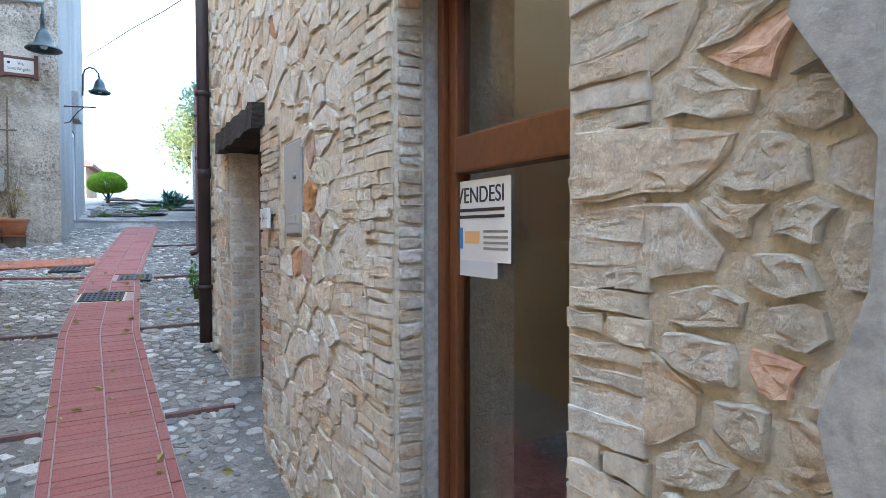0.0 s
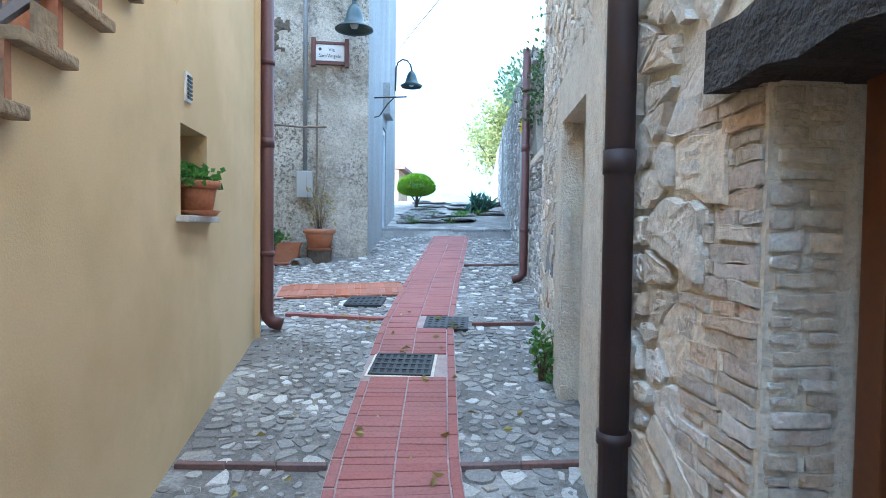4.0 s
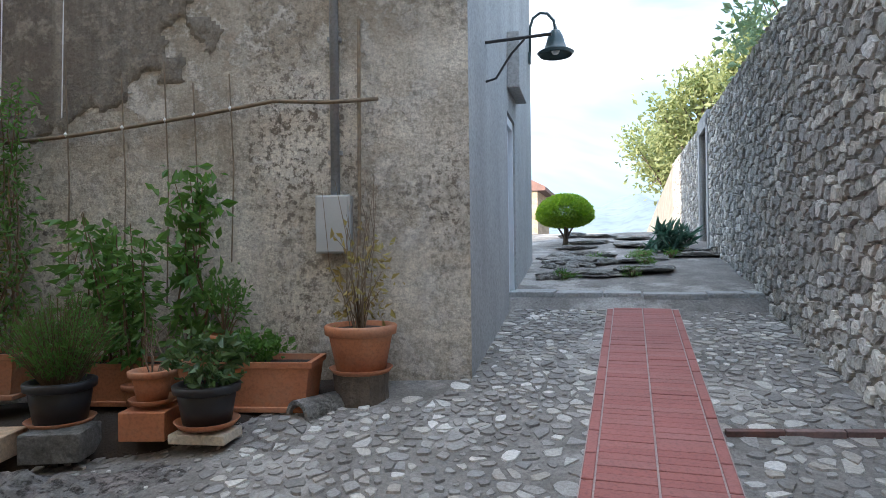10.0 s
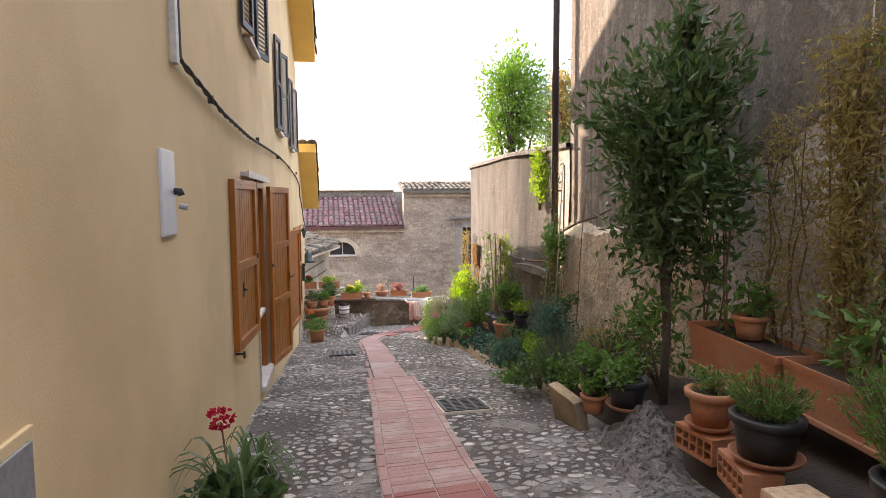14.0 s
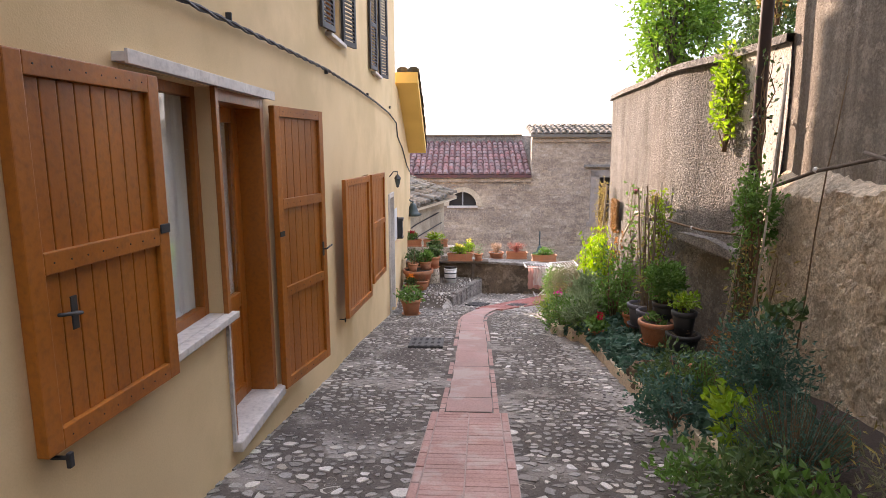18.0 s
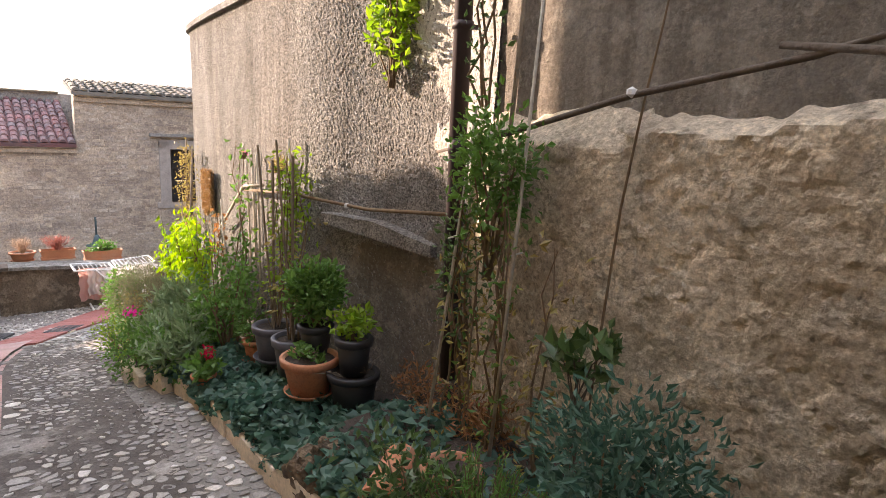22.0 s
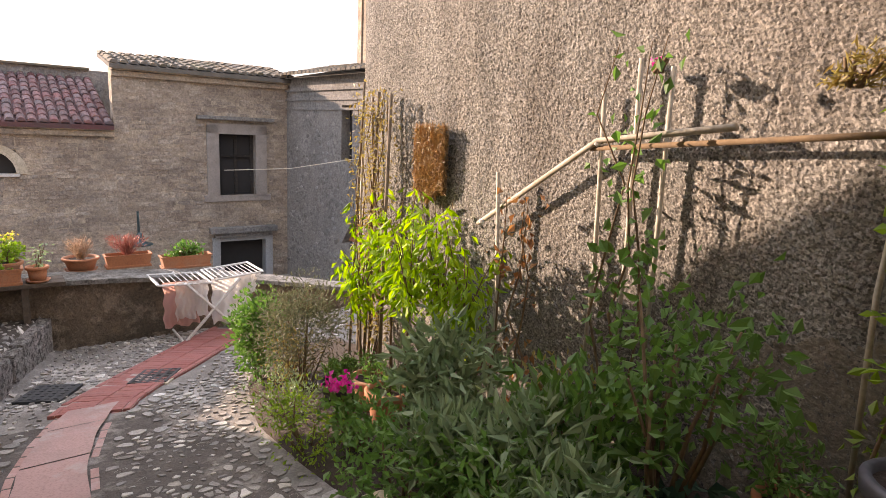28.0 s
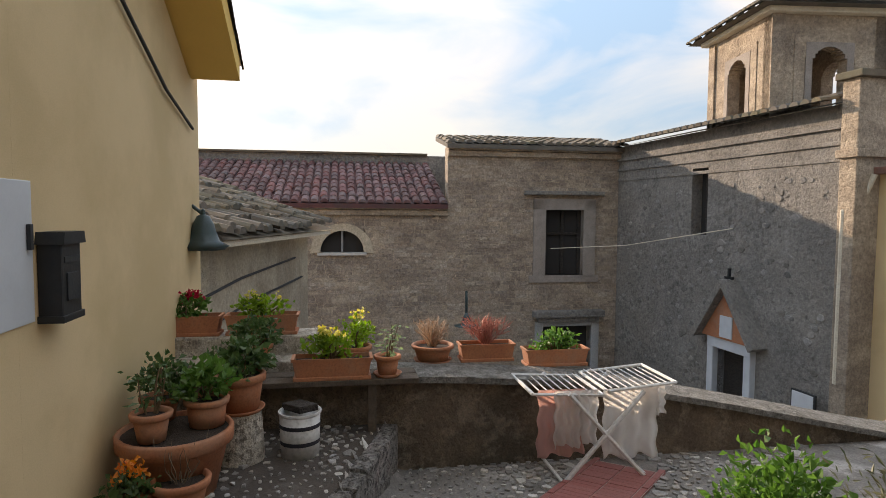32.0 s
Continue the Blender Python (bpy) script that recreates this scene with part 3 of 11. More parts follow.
def wall_slab(length, z0, z1, thick, holes=(), arch=()):
    """A wall from x = 0 to length, y = 0 (face) to thick behind it, with rectangular holes (x0, x1, za, zb) cut through; z0, z1 may be functions of x."""
    low = z0 if callable(z0) else (lambda x: z0)
    high = z1 if callable(z1) else (lambda x: z1)
    xs = sorted({0.0, length, *[h[0] for h in holes], *[h[1] for h in holes], *np.linspace(0, length, max(2, int(length / 0.8) + 1)).tolist()})
    bm = bmesh.new()

    def block(xa, xb, za, zb, zc, zd):
        v = [bm.verts.new(p) for p in ((xa, 0, za), (xb, 0, zb), (xb, thick, zb), (xa, thick, za), (xa, 0, zc), (xb, 0, zd), (xb, thick, zd), (xa, thick, zc))]
        for f in ((3, 2, 1, 0), (4, 5, 6, 7), (0, 1, 5, 4), (1, 2, 6, 5), (2, 3, 7, 6), (3, 0, 4, 7)):
            bm.faces.new([v[i] for i in f])

    for xa, xb in zip(xs, xs[1:]):
        if xb - xa < 1e-4:
            continue
        mid = (xa + xb) / 2
        here = sorted([h for h in holes if h[0] <= mid <= h[1]], key=lambda h: h[2])
        za, zb = low(xa), low(xb)
        for h in here:
            if h[2] > max(za, zb) + 1e-3:
                block(xa, xb, za, zb, h[2], h[2])
            za = zb = h[3]
        block(xa, xb, za, zb, high(xa), high(xb))
    bmesh.ops.remove_doubles(bm, verts=bm.verts, dist=1e-4)
    return bm


# ---- ground: one sheet to the horizon ----
def spread(a, b, step, far):
    near = list(np.arange(a, b + 1e-6, step))
    lows = [a - d for d in far[::-1]]
    return lows + near + [b + d for d in far]


FAR = [1, 2.5, 5, 9, 15, 25, 45, 80, 150, 300, 600, 1200, 2400]
gx, gy = spread(-24, 4, 0.125, FAR), spread(-3, 24, 0.125, FAR)
X, Y = np.meshgrid(gx, gy)
Z = ground_z(X, Y)
near_mask = (X > -24) & (X < 4) & (Y > -3) & (Y < 24)
Z = Z + near_mask * 0.004 * np.sin(X * 3.1 + 1.3 * np.sin(Y * 2.3)) * np.cos(Y * 2.7)
gv = np.stack([X, Y, Z - 0.010], -1).reshape(-1, 3)
nx = len(gx)
gf = [(j * nx + i, j * nx + i + 1, (j + 1) * nx + i + 1, (j + 1) * nx + i) for j in range(len(gy) - 1) for i in range(nx - 1)]
ground = tagged(new("ground", mesh_of("ground", gv, gf, "ground", True)), "grey cement and earth bed of the cobbled lanes", "ground", kind="structure")


# ---- relief of rough surfaces ----
def lattice(u, v, size, seed):
    """Smooth random field from 0 to 1 with features of the given size in metres."""
    a, b = np.asarray(u, float) / size, np.asarray(v, float) / size
    i, j = np.floor(a), np.floor(b)
    fa, fb = a - i, b - j
    fa, fb = fa * fa * (3 - 2 * fa), fb * fb * (3 - 2 * fb)

    def corner(p, q):
        h = np.sin(p * 127.1 + q * 311.7 + seed * 74.7) * 43758.5453
        return h - np.floor(h)

    low = corner(i, j) * (1 - fa) + corner(i + 1, j) * fa
    high = corner(i, j + 1) * (1 - fa) + corner(i + 1, j + 1) * fa
    return low * (1 - fb) + high * fb


def grid_mesh(name, P, material, smooth=True):
    """A sheet from an array of rows of points."""
    rows_, cols_ = P.shape[:2]
    k = np.arange(rows_ * cols_).reshape(rows_, cols_)
    f = np.stack([k[:-1, :-1], k[:-1, 1:], k[1:, 1:], k[1:, :-1]], -1).reshape(-1, 4)
    return mesh_of(name, P.reshape(-1, 3).tolist(), f.tolist(), material, smooth)


# ---- irregular cells for stonework ----
def clip_cell(poly, nx_, ny_, c):
    out = []
    for i in range(len(poly)):
        p, q = poly[i], poly[(i + 1) % len(poly)]
        dp, dq = p[0] * nx_ + p[1] * ny_ - c, q[0] * nx_ + q[1] * ny_ - c
        if dp <= 0:
            out.append(p)
        if (dp < 0 < dq) or (dq < 0 < dp):
            t = dp / (dp - dq)
            out.append((p[0] + t * (q[0] - p[0]), p[1] + t * (q[1] - p[1])))
    return out


def cells(points, reach):
    """Voronoi cells of 2D points, each cut to a square of the given reach."""
    grid = {}
    for i, p in enumerate(points):
        grid.setdefault((int(p[0] // reach), int(p[1] // reach)), []).append(i)
    result = []
    for i, (x, y) in enumerate(points):
        poly = [(x - reach, y - reach), (x + reach, y - reach), (x + reach, y + reach), (x - reach, y + reach)]
        a, b = int(x // reach), int(y // reach)
        others = [j for da in (-1, 0, 1) for db in (-1, 0, 1) for j in grid.get((a + da, b + db), ()) if j != i]
        others.sort(key=lambda j: (points[j][0] - x) ** 2 + (points[j][1] - y) ** 2)
        for j in others[:18]:
            dx, dy = points[j][0] - x, points[j][1] - y
            poly = clip_cell(poly, dx, dy, dx * (x + points[j][0]) / 2 + dy * (y + points[j][1]) / 2)
            if len(poly) < 3:
                break
        if len(poly) > 2:
            result.append(poly)
    return result


def stone_mesh(poly, gap, proud, rng, rough=0.012):
    """Verts and faces of one stone: x and z from the outline, bulging towards -y, and its centre."""
    cx, cz = sum(p[0] for p in poly) / len(poly), sum(p[1] for p in poly) / len(poly)
    size = max(0.02, min(max(p[0] for p in poly) - min(p[0] for p in poly), max(p[1] for p in poly) - min(p[1] for p in poly)))
    pts = []
    for i in range(len(poly)):
        p, q = poly[i], poly[(i + 1) % len(poly)]
        if math.hypot(q[0] - p[0], q[1] - p[1]) < 0.015:
            continue
        pts.append(p)
        gap_ = math.hypot(q[0] - p[0], q[1] - p[1])
        cuts_ = 2 if gap_ > 0.11 else (1 if gap_ > 0.06 else 0)
        for c_ in range(cuts_):
            t_ = (c_ + 1) / (cuts_ + 1)
            pts.append((p[0] + (q[0] - p[0]) * t_ + rng.uniform(-rough, rough), p[1] + (q[1] - p[1]) * t_ + rng.uniform(-rough, rough)))
    if len(pts) < 3:
        return None
    k = max(0.3, 1 - gap / size)
    lean_ = 0.055 if rough > 0.007 else 0.03
    tilt, tilt2 = rng.uniform(-lean_, lean_), rng.uniform(-lean_, lean_)
    verts, n = [], len(pts)
    levels = ((k, 0.03), (k * 0.985, -proud * 0.8), (k * 0.94, -proud), (k * 0.7, -proud), (k * 0.4, -proud))
    for shrink, depth in levels:
        for x, z in pts:
            dx, dz = (x - cx) * shrink, (z - cz) * shrink
            j = rng.uniform(-rough, rough) * (0.0 if depth > 0 else (0.3 if shrink > k * 0.9 else 0.22))
            verts.append((dx + j * 0.5, depth + (j + tilt * dx + tilt2 * dz if depth < 0 else 0), dz + j * 0.5))
    verts.append((0, -proud * 1.03, 0))
    faces = []
    last = len(levels) - 1
    for r in range(last):
        faces += [(r * n + i, r * n + (i + 1) % n, (r + 1) * n + (i + 1) % n, (r + 1) * n + i) for i in range(n)]
    faces += [(last * n + i, last * n + (i + 1) % n, (last + 1) * n) for i in range(n)]
    return verts, faces, (cx, cz)


def rubble_points(length, low, high, size, aspect, rng, holes=(), margin=0.02):
    pts = []
    z_lo, z_hi = min(low(x) for x in np.linspace(0, length, 9)), max(high(x) for x in np.linspace(0, length, 9))
    nz, nx_ = int((z_hi - z_lo) / (size / aspect)) + 1, int(length / size) + 1
    for b in range(nz):
        for a in range(nx_):
            x = (a + 0.5 * (b % 2) + rng.uniform(-0.38, 0.38) + 0.25) * size
            z = z_lo + (b + rng.uniform(-0.4, 0.4) + 0.5) * size / aspect
            if rng.random() < 0.14:
                continue
            if 0 < x < length and low(x) - 0.05 < z < high(x) - margin and not any(h[0] - 0.03 < x < h[1] + 0.03 and h[2] - 0.03 < z < h[3] + 0.03 for h in holes):
                pts.append((x, z * aspect))
    return pts


def inside_cut(poly, length, low, high, holes):
    poly = clip_cell(poly, -1, 0, 0.0)
    poly = clip_cell(poly, 1, 0, length) if len(poly) > 2 else poly
    if len(poly) > 2:
        cx = sum(p[0] for p in poly) / len(poly)
        poly = clip_cell(poly, 0, 1, high(cx))
    if len(poly) > 2:
        cx, cz = sum(p[0] for p in poly) / len(poly), sum(p[1] for p in poly) / len(poly)
        for h in holes:
            if cx < h[0]:
                poly = clip_cell(poly, 1, 0, h[0]) if h[2] < cz < h[3] else poly
            elif cx > h[1]:
                poly = clip_cell(poly, -1, 0, -h[1]) if h[2] < cz < h[3] else poly
            elif cz > h[3]:
                poly = clip_cell(poly, 0, -1, -h[3])
            elif cz < h[2]:
                poly = clip_cell(poly, 0, 1, h[2])
            if len(poly) < 3:
                break
    return poly


def lay_stones(parent, polys, gap, proud, seed, single, joined, singles, name="stone", limit=300, pick=None, rough=0.012, soft=True, tints=()):
    """Stones of a wall: those picked are objects of their own, the rest one joined part."""
    rng = random.Random(seed)
    jv, jf, made = [], [], 0
    middle = lambda q: (sum(p[0] for p in q) / len(q), sum(p[1] for p in q) / len(q))
    toned = {min(range(len(polys)), key=lambda i: math.dist(middle(polys[i]), spot)): tone for spot, tone in tints}
    for index, poly in enumerate(polys):
        got = stone_mesh(poly, gap, proud * rng.uniform(0.6, 1.25), rng, rough)
        if not got:
            continue
        verts, faces, (cx, cz) = got
        if made < limit and pick and pick(cx, cz):
            piece(name, mesh_of(name, verts, faces, toned[index] if index in toned else single if rng.random() > 0.06 or max(v[0] for v in verts) > 0.09 else singles, soft), parent, Matrix.Translation((cx, 0, cz)))
            made += 1
        else:
            o = len(jv)
            jv += [(x + cx, y, z + cz) for x, y, z in verts]
            jf += [tuple(i + o for i in f) for f in faces]
    if jv:
        rest = new(name + "work", mesh_of(name + "work", jv, jf, joined, soft))
        rest.parent = parent
        rest["kind"] = "stuff"


def thin_courses(x0, x1, z0, z1, rng, hmin=0.045, hmax=0.075, lmin=0.14, lmax=0.36):
    polys, z = [], z0
    while z < z1:
        h = rng.uniform(hmin, hmax)
        x = x0
        while x < x1 - 0.03:
            l = min(rng.uniform(lmin, lmax), x1 - x)
            if x1 - x - l < 0.08:
                l = x1 - x
            j = lambda: rng.uniform(-0.008, 0.008)
            polys.append([(x, z + j()), (x + l, z + j()), (x + l, z + h + j()), (x, z + h + j())])
            x += l
        z += h
    return polys


def wall_between(name, a, b, z0, z1, thick, material, holes=(), label="", left=True):
    """A wall whose face runs from a to b in plan, its body to the left of that way."""
    a, b = Vector(a), Vector(b)
    ang = math.degrees(math.atan2((b - a).y, (b - a).x))
    ob = part(name, wall_slab((b - a).length, z0, z1, thick, holes), material)
    ob.matrix_basis = pose(a.x, a.y, 0, 0, 0, ang)
    return tagged(ob, label, "wall", kind="structure"), (b - a).length


# ---- stone house, right of the first lane ----
R1A, R1B = (1.04, 5.7), (1.62, -0.4)
DOOR2 = (1.03, 2.12, -3, 1.30)
DOOR1 = (3.965, 4.77, -3, 1.62)
wall_stone_house, len1 = wall_between("wall_stone_house", R1A, R1B, -2.2, 6.5, 0.45, "mortar", [DOOR2, DOOR1], "pale mortar wall with large limestone rubble")
NICHE = (1.23, 2.05, -3, 1.6)
wall_stone_house_far, len2 = wall_between("wall_stone_house_far", (1.04, 8.25), (1.04, 5.7), -1.2, 6.5, 0.45, "mortar", [NICHE], "limestone rubble wall with a rendered doorway")

# ---- long field wall beyond it ----
FW = [(1.16, 46.0), (1.14, 8.25)]


def field_top(x):
    y = 46.0 - x
    return float(np.interp(y, [8, 10.38, 10.4, 14, 18, 24, 46], [1.66, 1.70, 3.1, 3.3, 3.35, 3.5, 2.0]))


GATE = (27.3, 28.1, -2, 3.2)
wall_field, len3 = wall_between("wall_field", FW[0], FW[1], lambda x: 0.0, field_top, 0.5, "dark_mortar", [GATE], "tall grey fieldstone retaining wall along the lane")

# ---- yellow house ----
LA, LB = (-0.10, 1.25), (-1.352, 8.417)
LN = math.hypot(LB[0] - LA[0], LB[1] - LA[1])
WIN_L = (LN - 2.24, LN - 1.80, 1.0, 1.46)


STAIR_X = [2.75 + 0.27 * i for i in range(9)]


def yellow_top(x):
    """The wall under the outside stair is cut in steps; past the landing it goes up to the eaves."""
    if x > LN - 2.24:
        return 6.2
    return 0.62 + 0.2 * max(0, min(7, int((x - 2.83) / 0.27) + 1)) if x > 2.83 else 0.62


def stepped_wall():
    bm = bmesh.new()
    cuts = [0.0] + [2.83 + 0.27 * i for i in range(8)] + [LN - 2.24]
    for a, b in zip(cuts, cuts[1:]):
        box(bm, a, b, 0, 0.3, -2.0, yellow_top((a + b) / 2))
    out = wall_slab(2.24, -2.0, 6.2, 0.3, [(0.0 + WIN_L[0] - (LN - 2.24), WIN_L[1] - (LN - 2.24), WIN_L[2], WIN_L[3])])
    for v in out.verts:
        v.co.x += LN - 2.24
    me = bpy.data.meshes.new("tmp")
    out.to_mesh(me)
    out.free()
    bm.from_mesh(me)
    return bm


WIN_L = (LN - 2.20, LN - 1.72, 1.0, 1.46)
yellow_low = part("wall_yellow_lane", stepped_wall(), "yellow")
yellow_low.matrix_basis = pose(LA[0], LA[1], 0, 0, 0, math.degrees(math.atan2(LB[1] - LA[1], LB[0] - LA[0])))
tagged(yellow_low, "smooth ochre yellow rendered house wall", "wall", kind="structure")
HOUSE_END = 15.1
LOW_END = 18.3
Y_HOLES = [(4.98, 5.90, 0.52, 1.84), (5.93, 6.80, -0.36, 1.84), (9.55, 10.35, -0.35, 1.12), (10.95, 11.5, -0.45, 1.12), (13.9, 14.55, -1.9, 0.55), (5.45, 6.2, 3.15, 4.6), (8.95, 9.65, 2.68, 4.0), (12.1, 12.8, 2.68, 4.0)]
CORNER = 0.16


def verge(s):
    """Underside of the roof along the front: it falls with the lane."""
    return 5.0 + 0.28 * (15.4 - s) if s > 6.0 else 7.63 - 0.28 * (6.0 - s)


facade = part("wall_yellow_facade", wall_slab(HOUSE_END - CORNER, -2.4, lambda x: verge(x + CORNER), 0.3, [(a - CORNER, b - CORNER, c, d) for a, b, c, d in Y_HOLES]), "yellow")
facade.matrix_basis = lane_pose(CORNER, 0, 0)
tagged(facade, "ochre yellow rendered house front with shuttered openings", "wall", kind="structure")
low_front = part("wall_yellow_low", wall_slab(LOW_END - HOUSE_END, -3.5, lambda x: 3.1 - 0.571 * max(x - 0.2, 0.38), 0.3), "yellow")
low_front.matrix_basis = lane_pose(HOUSE_END, 0, 0)
tagged(low_front, "ochre yellow rendered lower house front", "wall", kind="structure")
# plain closing walls of the house
for nm, a, b, zt in (("wall_yellow_end", (HOUSE_END, 0.0), (HOUSE_END, -6.0), 5.0), ("wall_yellow_low_end", (LOW_END, 0.0), (LOW_END, -4.0), 1.5)):
    pa, pb = sm(*a), sm(*b)
    ob, _ = wall_between(nm, (pb.x, pb.y), (pa.x, pa.y), -4.8, zt, 0.3, "yellow", (), "plain ochre yellow rendered end wall")

# ---- grey house ----
GA, GB = Vector((-10.45, 9.96)), Vector((-1.07, 11.92))
wall_grey, len_g = wall_between("wall_grey_house", GA, GB, -1.2, 8.0, 0.4, "grey_render", (), "stained old grey rendered house wall")
for v in wall_grey.data.vertices:
    v.co.x = max(v.co.x, 0.40)
# thicker, crumbling foot of the wall near its end
MAT["foot_render"] = surface("ochre_crumbling_render", (0.75, 0.62, 0.45), (0.57, 0.465, 0.335), 0.96, scale=1.8, grain=50, bump=0.8, stain=(0.30, 0.235, 0.16), stain_scale=1.6, stain_amount=0.55, stain_edge=(0.5, 0.56), streak=1.6, bump_distance=0.016, patch=(0.60, 0.515, 0.39), patch_scale=5, patch_amount=0.6, relief=1.2, mottle=(0.20, 0.155, 0.11), mottle_scale=42, mottle_amount=0.75, drips=(0.30, 0.235, 0.17), drip_amount=0.4, grit=(30, 0.42))
fu, fw = np.meshgrid(np.arange(0.40, 4.5, 0.018), np.arange(-0.75, 1.62, 0.018))
out_ = np.interp(fu, [0.40, 0.9, 1.15, 1.7, 2.05, 2.9, 4.0, 4.5], [0.16, 0.235, 0.23, 0.15, 0.12, 0.11, 0.07, -0.03])
top_ = 1.22 + 0.05 * np.clip(fu - 1.5, 0, 3) + 0.07 * (lattice(fu, fw * 0, 0.25, 3) - 0.5) + 0.03 * (lattice(fu, fw * 0, 0.07, 4) - 0.5)
fade = np.clip((top_ + np.where(fu < 1.55, 0.10, 0.05) - fw) / np.where(fu < 1.55, 0.22, 0.09), 0, 1)
flake = np.clip((lattice(fu, fw, 0.11, 8) * 0.6 + lattice(fu, fw, 0.04, 9) * 0.4 - 0.5) * 6, 0, 1) * np.clip((fu - 1.5) * 3, 0.1, 1)
fd = out_ * fade - 0.03 * (1 - fade) + fade * (0.008 * flake + 0.012 * (lattice(fu, fw, 0.5, 2) - 0.5) + 0.008 * (lattice(fu, fw, 0.06, 7) - 0.5) - 0.008 * np.clip((lattice(fu, fw, 0.07, 10) * 0.5 + lattice(fu, fw, 0.04, 12) * 0.5 - 0.62) * 9, 0, 1))
foot = new("wall_foot", grid_mesh("wall_foot", np.stack([fu, -fd, fw], -1), "foot_render", False))
foot.matrix_basis = wall_grey.matrix_basis.copy()
tagged(foot, "crumbling ochre rendered foot of the grey house wall", "wall", kind="structure")
# darker brown render over the upper wall, reaching further with height
MAT["dark_render"] = surface("dark_brown_render", (0.225, 0.192, 0.152), (0.15, 0.127, 0.098), 0.96, scale=1.6, grain=50, bump=0.8, stain=(0.13, 0.10, 0.075), stain_scale=0.9, stain_amount=0.7, stain_edge=(0.46, 0.6), streak=2.0, bump_distance=0.014, patch=(0.42, 0.365, 0.29), patch_scale=6, patch_amount=0.45, relief=1.0, mottle=(0.10, 0.08, 0.06), mottle_scale=26, mottle_amount=0.7, drips=(0.42, 0.375, 0.31), drip_amount=0.35, grit=(34, 0.32))
su, sw = np.meshgrid(np.arange(0.40, 9.3, 0.03), np.arange(1.0, 7.0, 0.03))
s_end = np.interp(sw, [1.0, 1.7, 2.1, 2.6, 3.4, 7.0], [3.9, 4.2, 6.2, 7.4, 7.9, 7.6]) + 0.9 * (lattice(sw, su, 0.7, 41) - 0.5) + 1.1 * (lattice(sw, su, 0.2, 42) - 0.5) + 0.7 * (lattice(sw, su, 0.07, 45) - 0.5)
s_in = np.clip((s_end - su) / 0.06, 0, 1)
sd = 0.010 * s_in - 0.012 * (1 - s_in) + s_in * (0.012 * (lattice(su, sw, 0.5, 43) - 0.5) + 0.006 * (lattice(su, sw, 0.09, 44) - 0.5))
upper_coat = new("wall_coat", grid_mesh("wall_coat", np.stack([su, -sd, sw], -1), "dark_render"))
upper_coat.matrix_basis = wall_grey.matrix_basis.copy()
tagged(upper_coat, "dark brown render on the grey house wall", "wall", kind="structure")
SIDE_DOOR = (1.95, 2.55, -1, 2.72)
wall_grey_side, len_s = wall_between("wall_grey_side", GB, (-1.3, 16.4), -0.5, 8.0, 0.4, "side_render", [SIDE_DOOR], "pale grey rendered side wall")

# ---- curved garden wall ----
curve_pts = [(-10.02, 10.02), (-10.42, 9.87), (-10.74, 9.74), (-11.1, 9.55), (-11.9, 9.12), (-13.2, 8.80), (-14.6, 8.40), (-15.7, 8.13), (-16.2, 8.08), (-16.75, 8.25), (-17.1, 8.7), (-17.2, 9.4), (-17.2, 12.0)]
fine_pts = []
for i in range(len(curve_pts) - 1):
    q0, q1, q2, q3 = [Vector(curve_pts[min(max(i + k, 0), len(curve_pts) - 1)]) for k in (-1, 0, 1, 2)]
    for k in range(6):
        t = k / 6
        fine_pts.append(tuple(0.5 * (2 * q1 + (q2 - q0) * t + (2 * q0 - 5 * q1 + 4 * q2 - q3) * t * t + (3 * q1 - q0 - 3 * q2 + q3) * t ** 3)))
curve_pts = fine_pts + [curve_pts[-1]]
cv = []
for i, (x, y) in enumerate(curve_pts):
    a, b = Vector(curve_pts[max(i - 1, 0)]), Vector(curve_pts[min(i + 1, len(curve_pts) - 1)])
    d = (b - a).normalized()
    cv.append((Vector((x, y)), Vector((d.y, -d.x))))
bm = bmesh.new()
rows = []
for p, nrm in cv:
    back = p + nrm * 0.4
    p = p + nrm * 0.05
    rows.append([bm.verts.new((p.x, p.y, -2.6)), bm.verts.new((p.x, p.y, 2.38)), bm.verts.new((back.x, back.y, 2.38)), bm.verts.new((back.x, back.y, -2.6))])
for a, b in zip(rows, rows[1:]):
    for i in range(4):
        bm.faces.new((a[i], b[i], b[(i + 1) % 4], a[(i + 1) % 4])).smooth = i % 2 == 0
bm.faces.new(rows[0])
bm.faces.new(rows[-1][::-1])
bmesh.ops.recalc_face_normals(bm, faces=bm.faces)
garden_wall = tagged(part("wall_garden", bm, "rough_render"), "pebbly rendered curving garden wall", "wall", kind="structure")
# its thrown coat of pebbly render, and smoother limewash on the sunlit part towards the downpipe
MAT["limewash"] = surface("worn_limewash", (0.72, 0.68, 0.61), (0.52, 0.48, 0.42), 0.95, scale=2.4, grain=60, bump=0.6, stain=(0.25, 0.205, 0.16), stain_scale=1.4, stain_amount=0.7, stain_edge=(0.48, 0.62), streak=3.0, bump_distance=0.012, patch=(0.30, 0.25, 0.2), patch_scale=40, patch_amount=0.5, drips=(0.72, 0.69, 0.63), drip_amount=0.4, grit=(40, 0.3))
face_pts = np.array([tuple(p) for p, nrm in cv])
face_nrm = np.array([tuple(-nrm) for p, nrm in cv])
run = np.concatenate([[0], np.cumsum(np.hypot(*np.diff(face_pts, axis=0).T))])


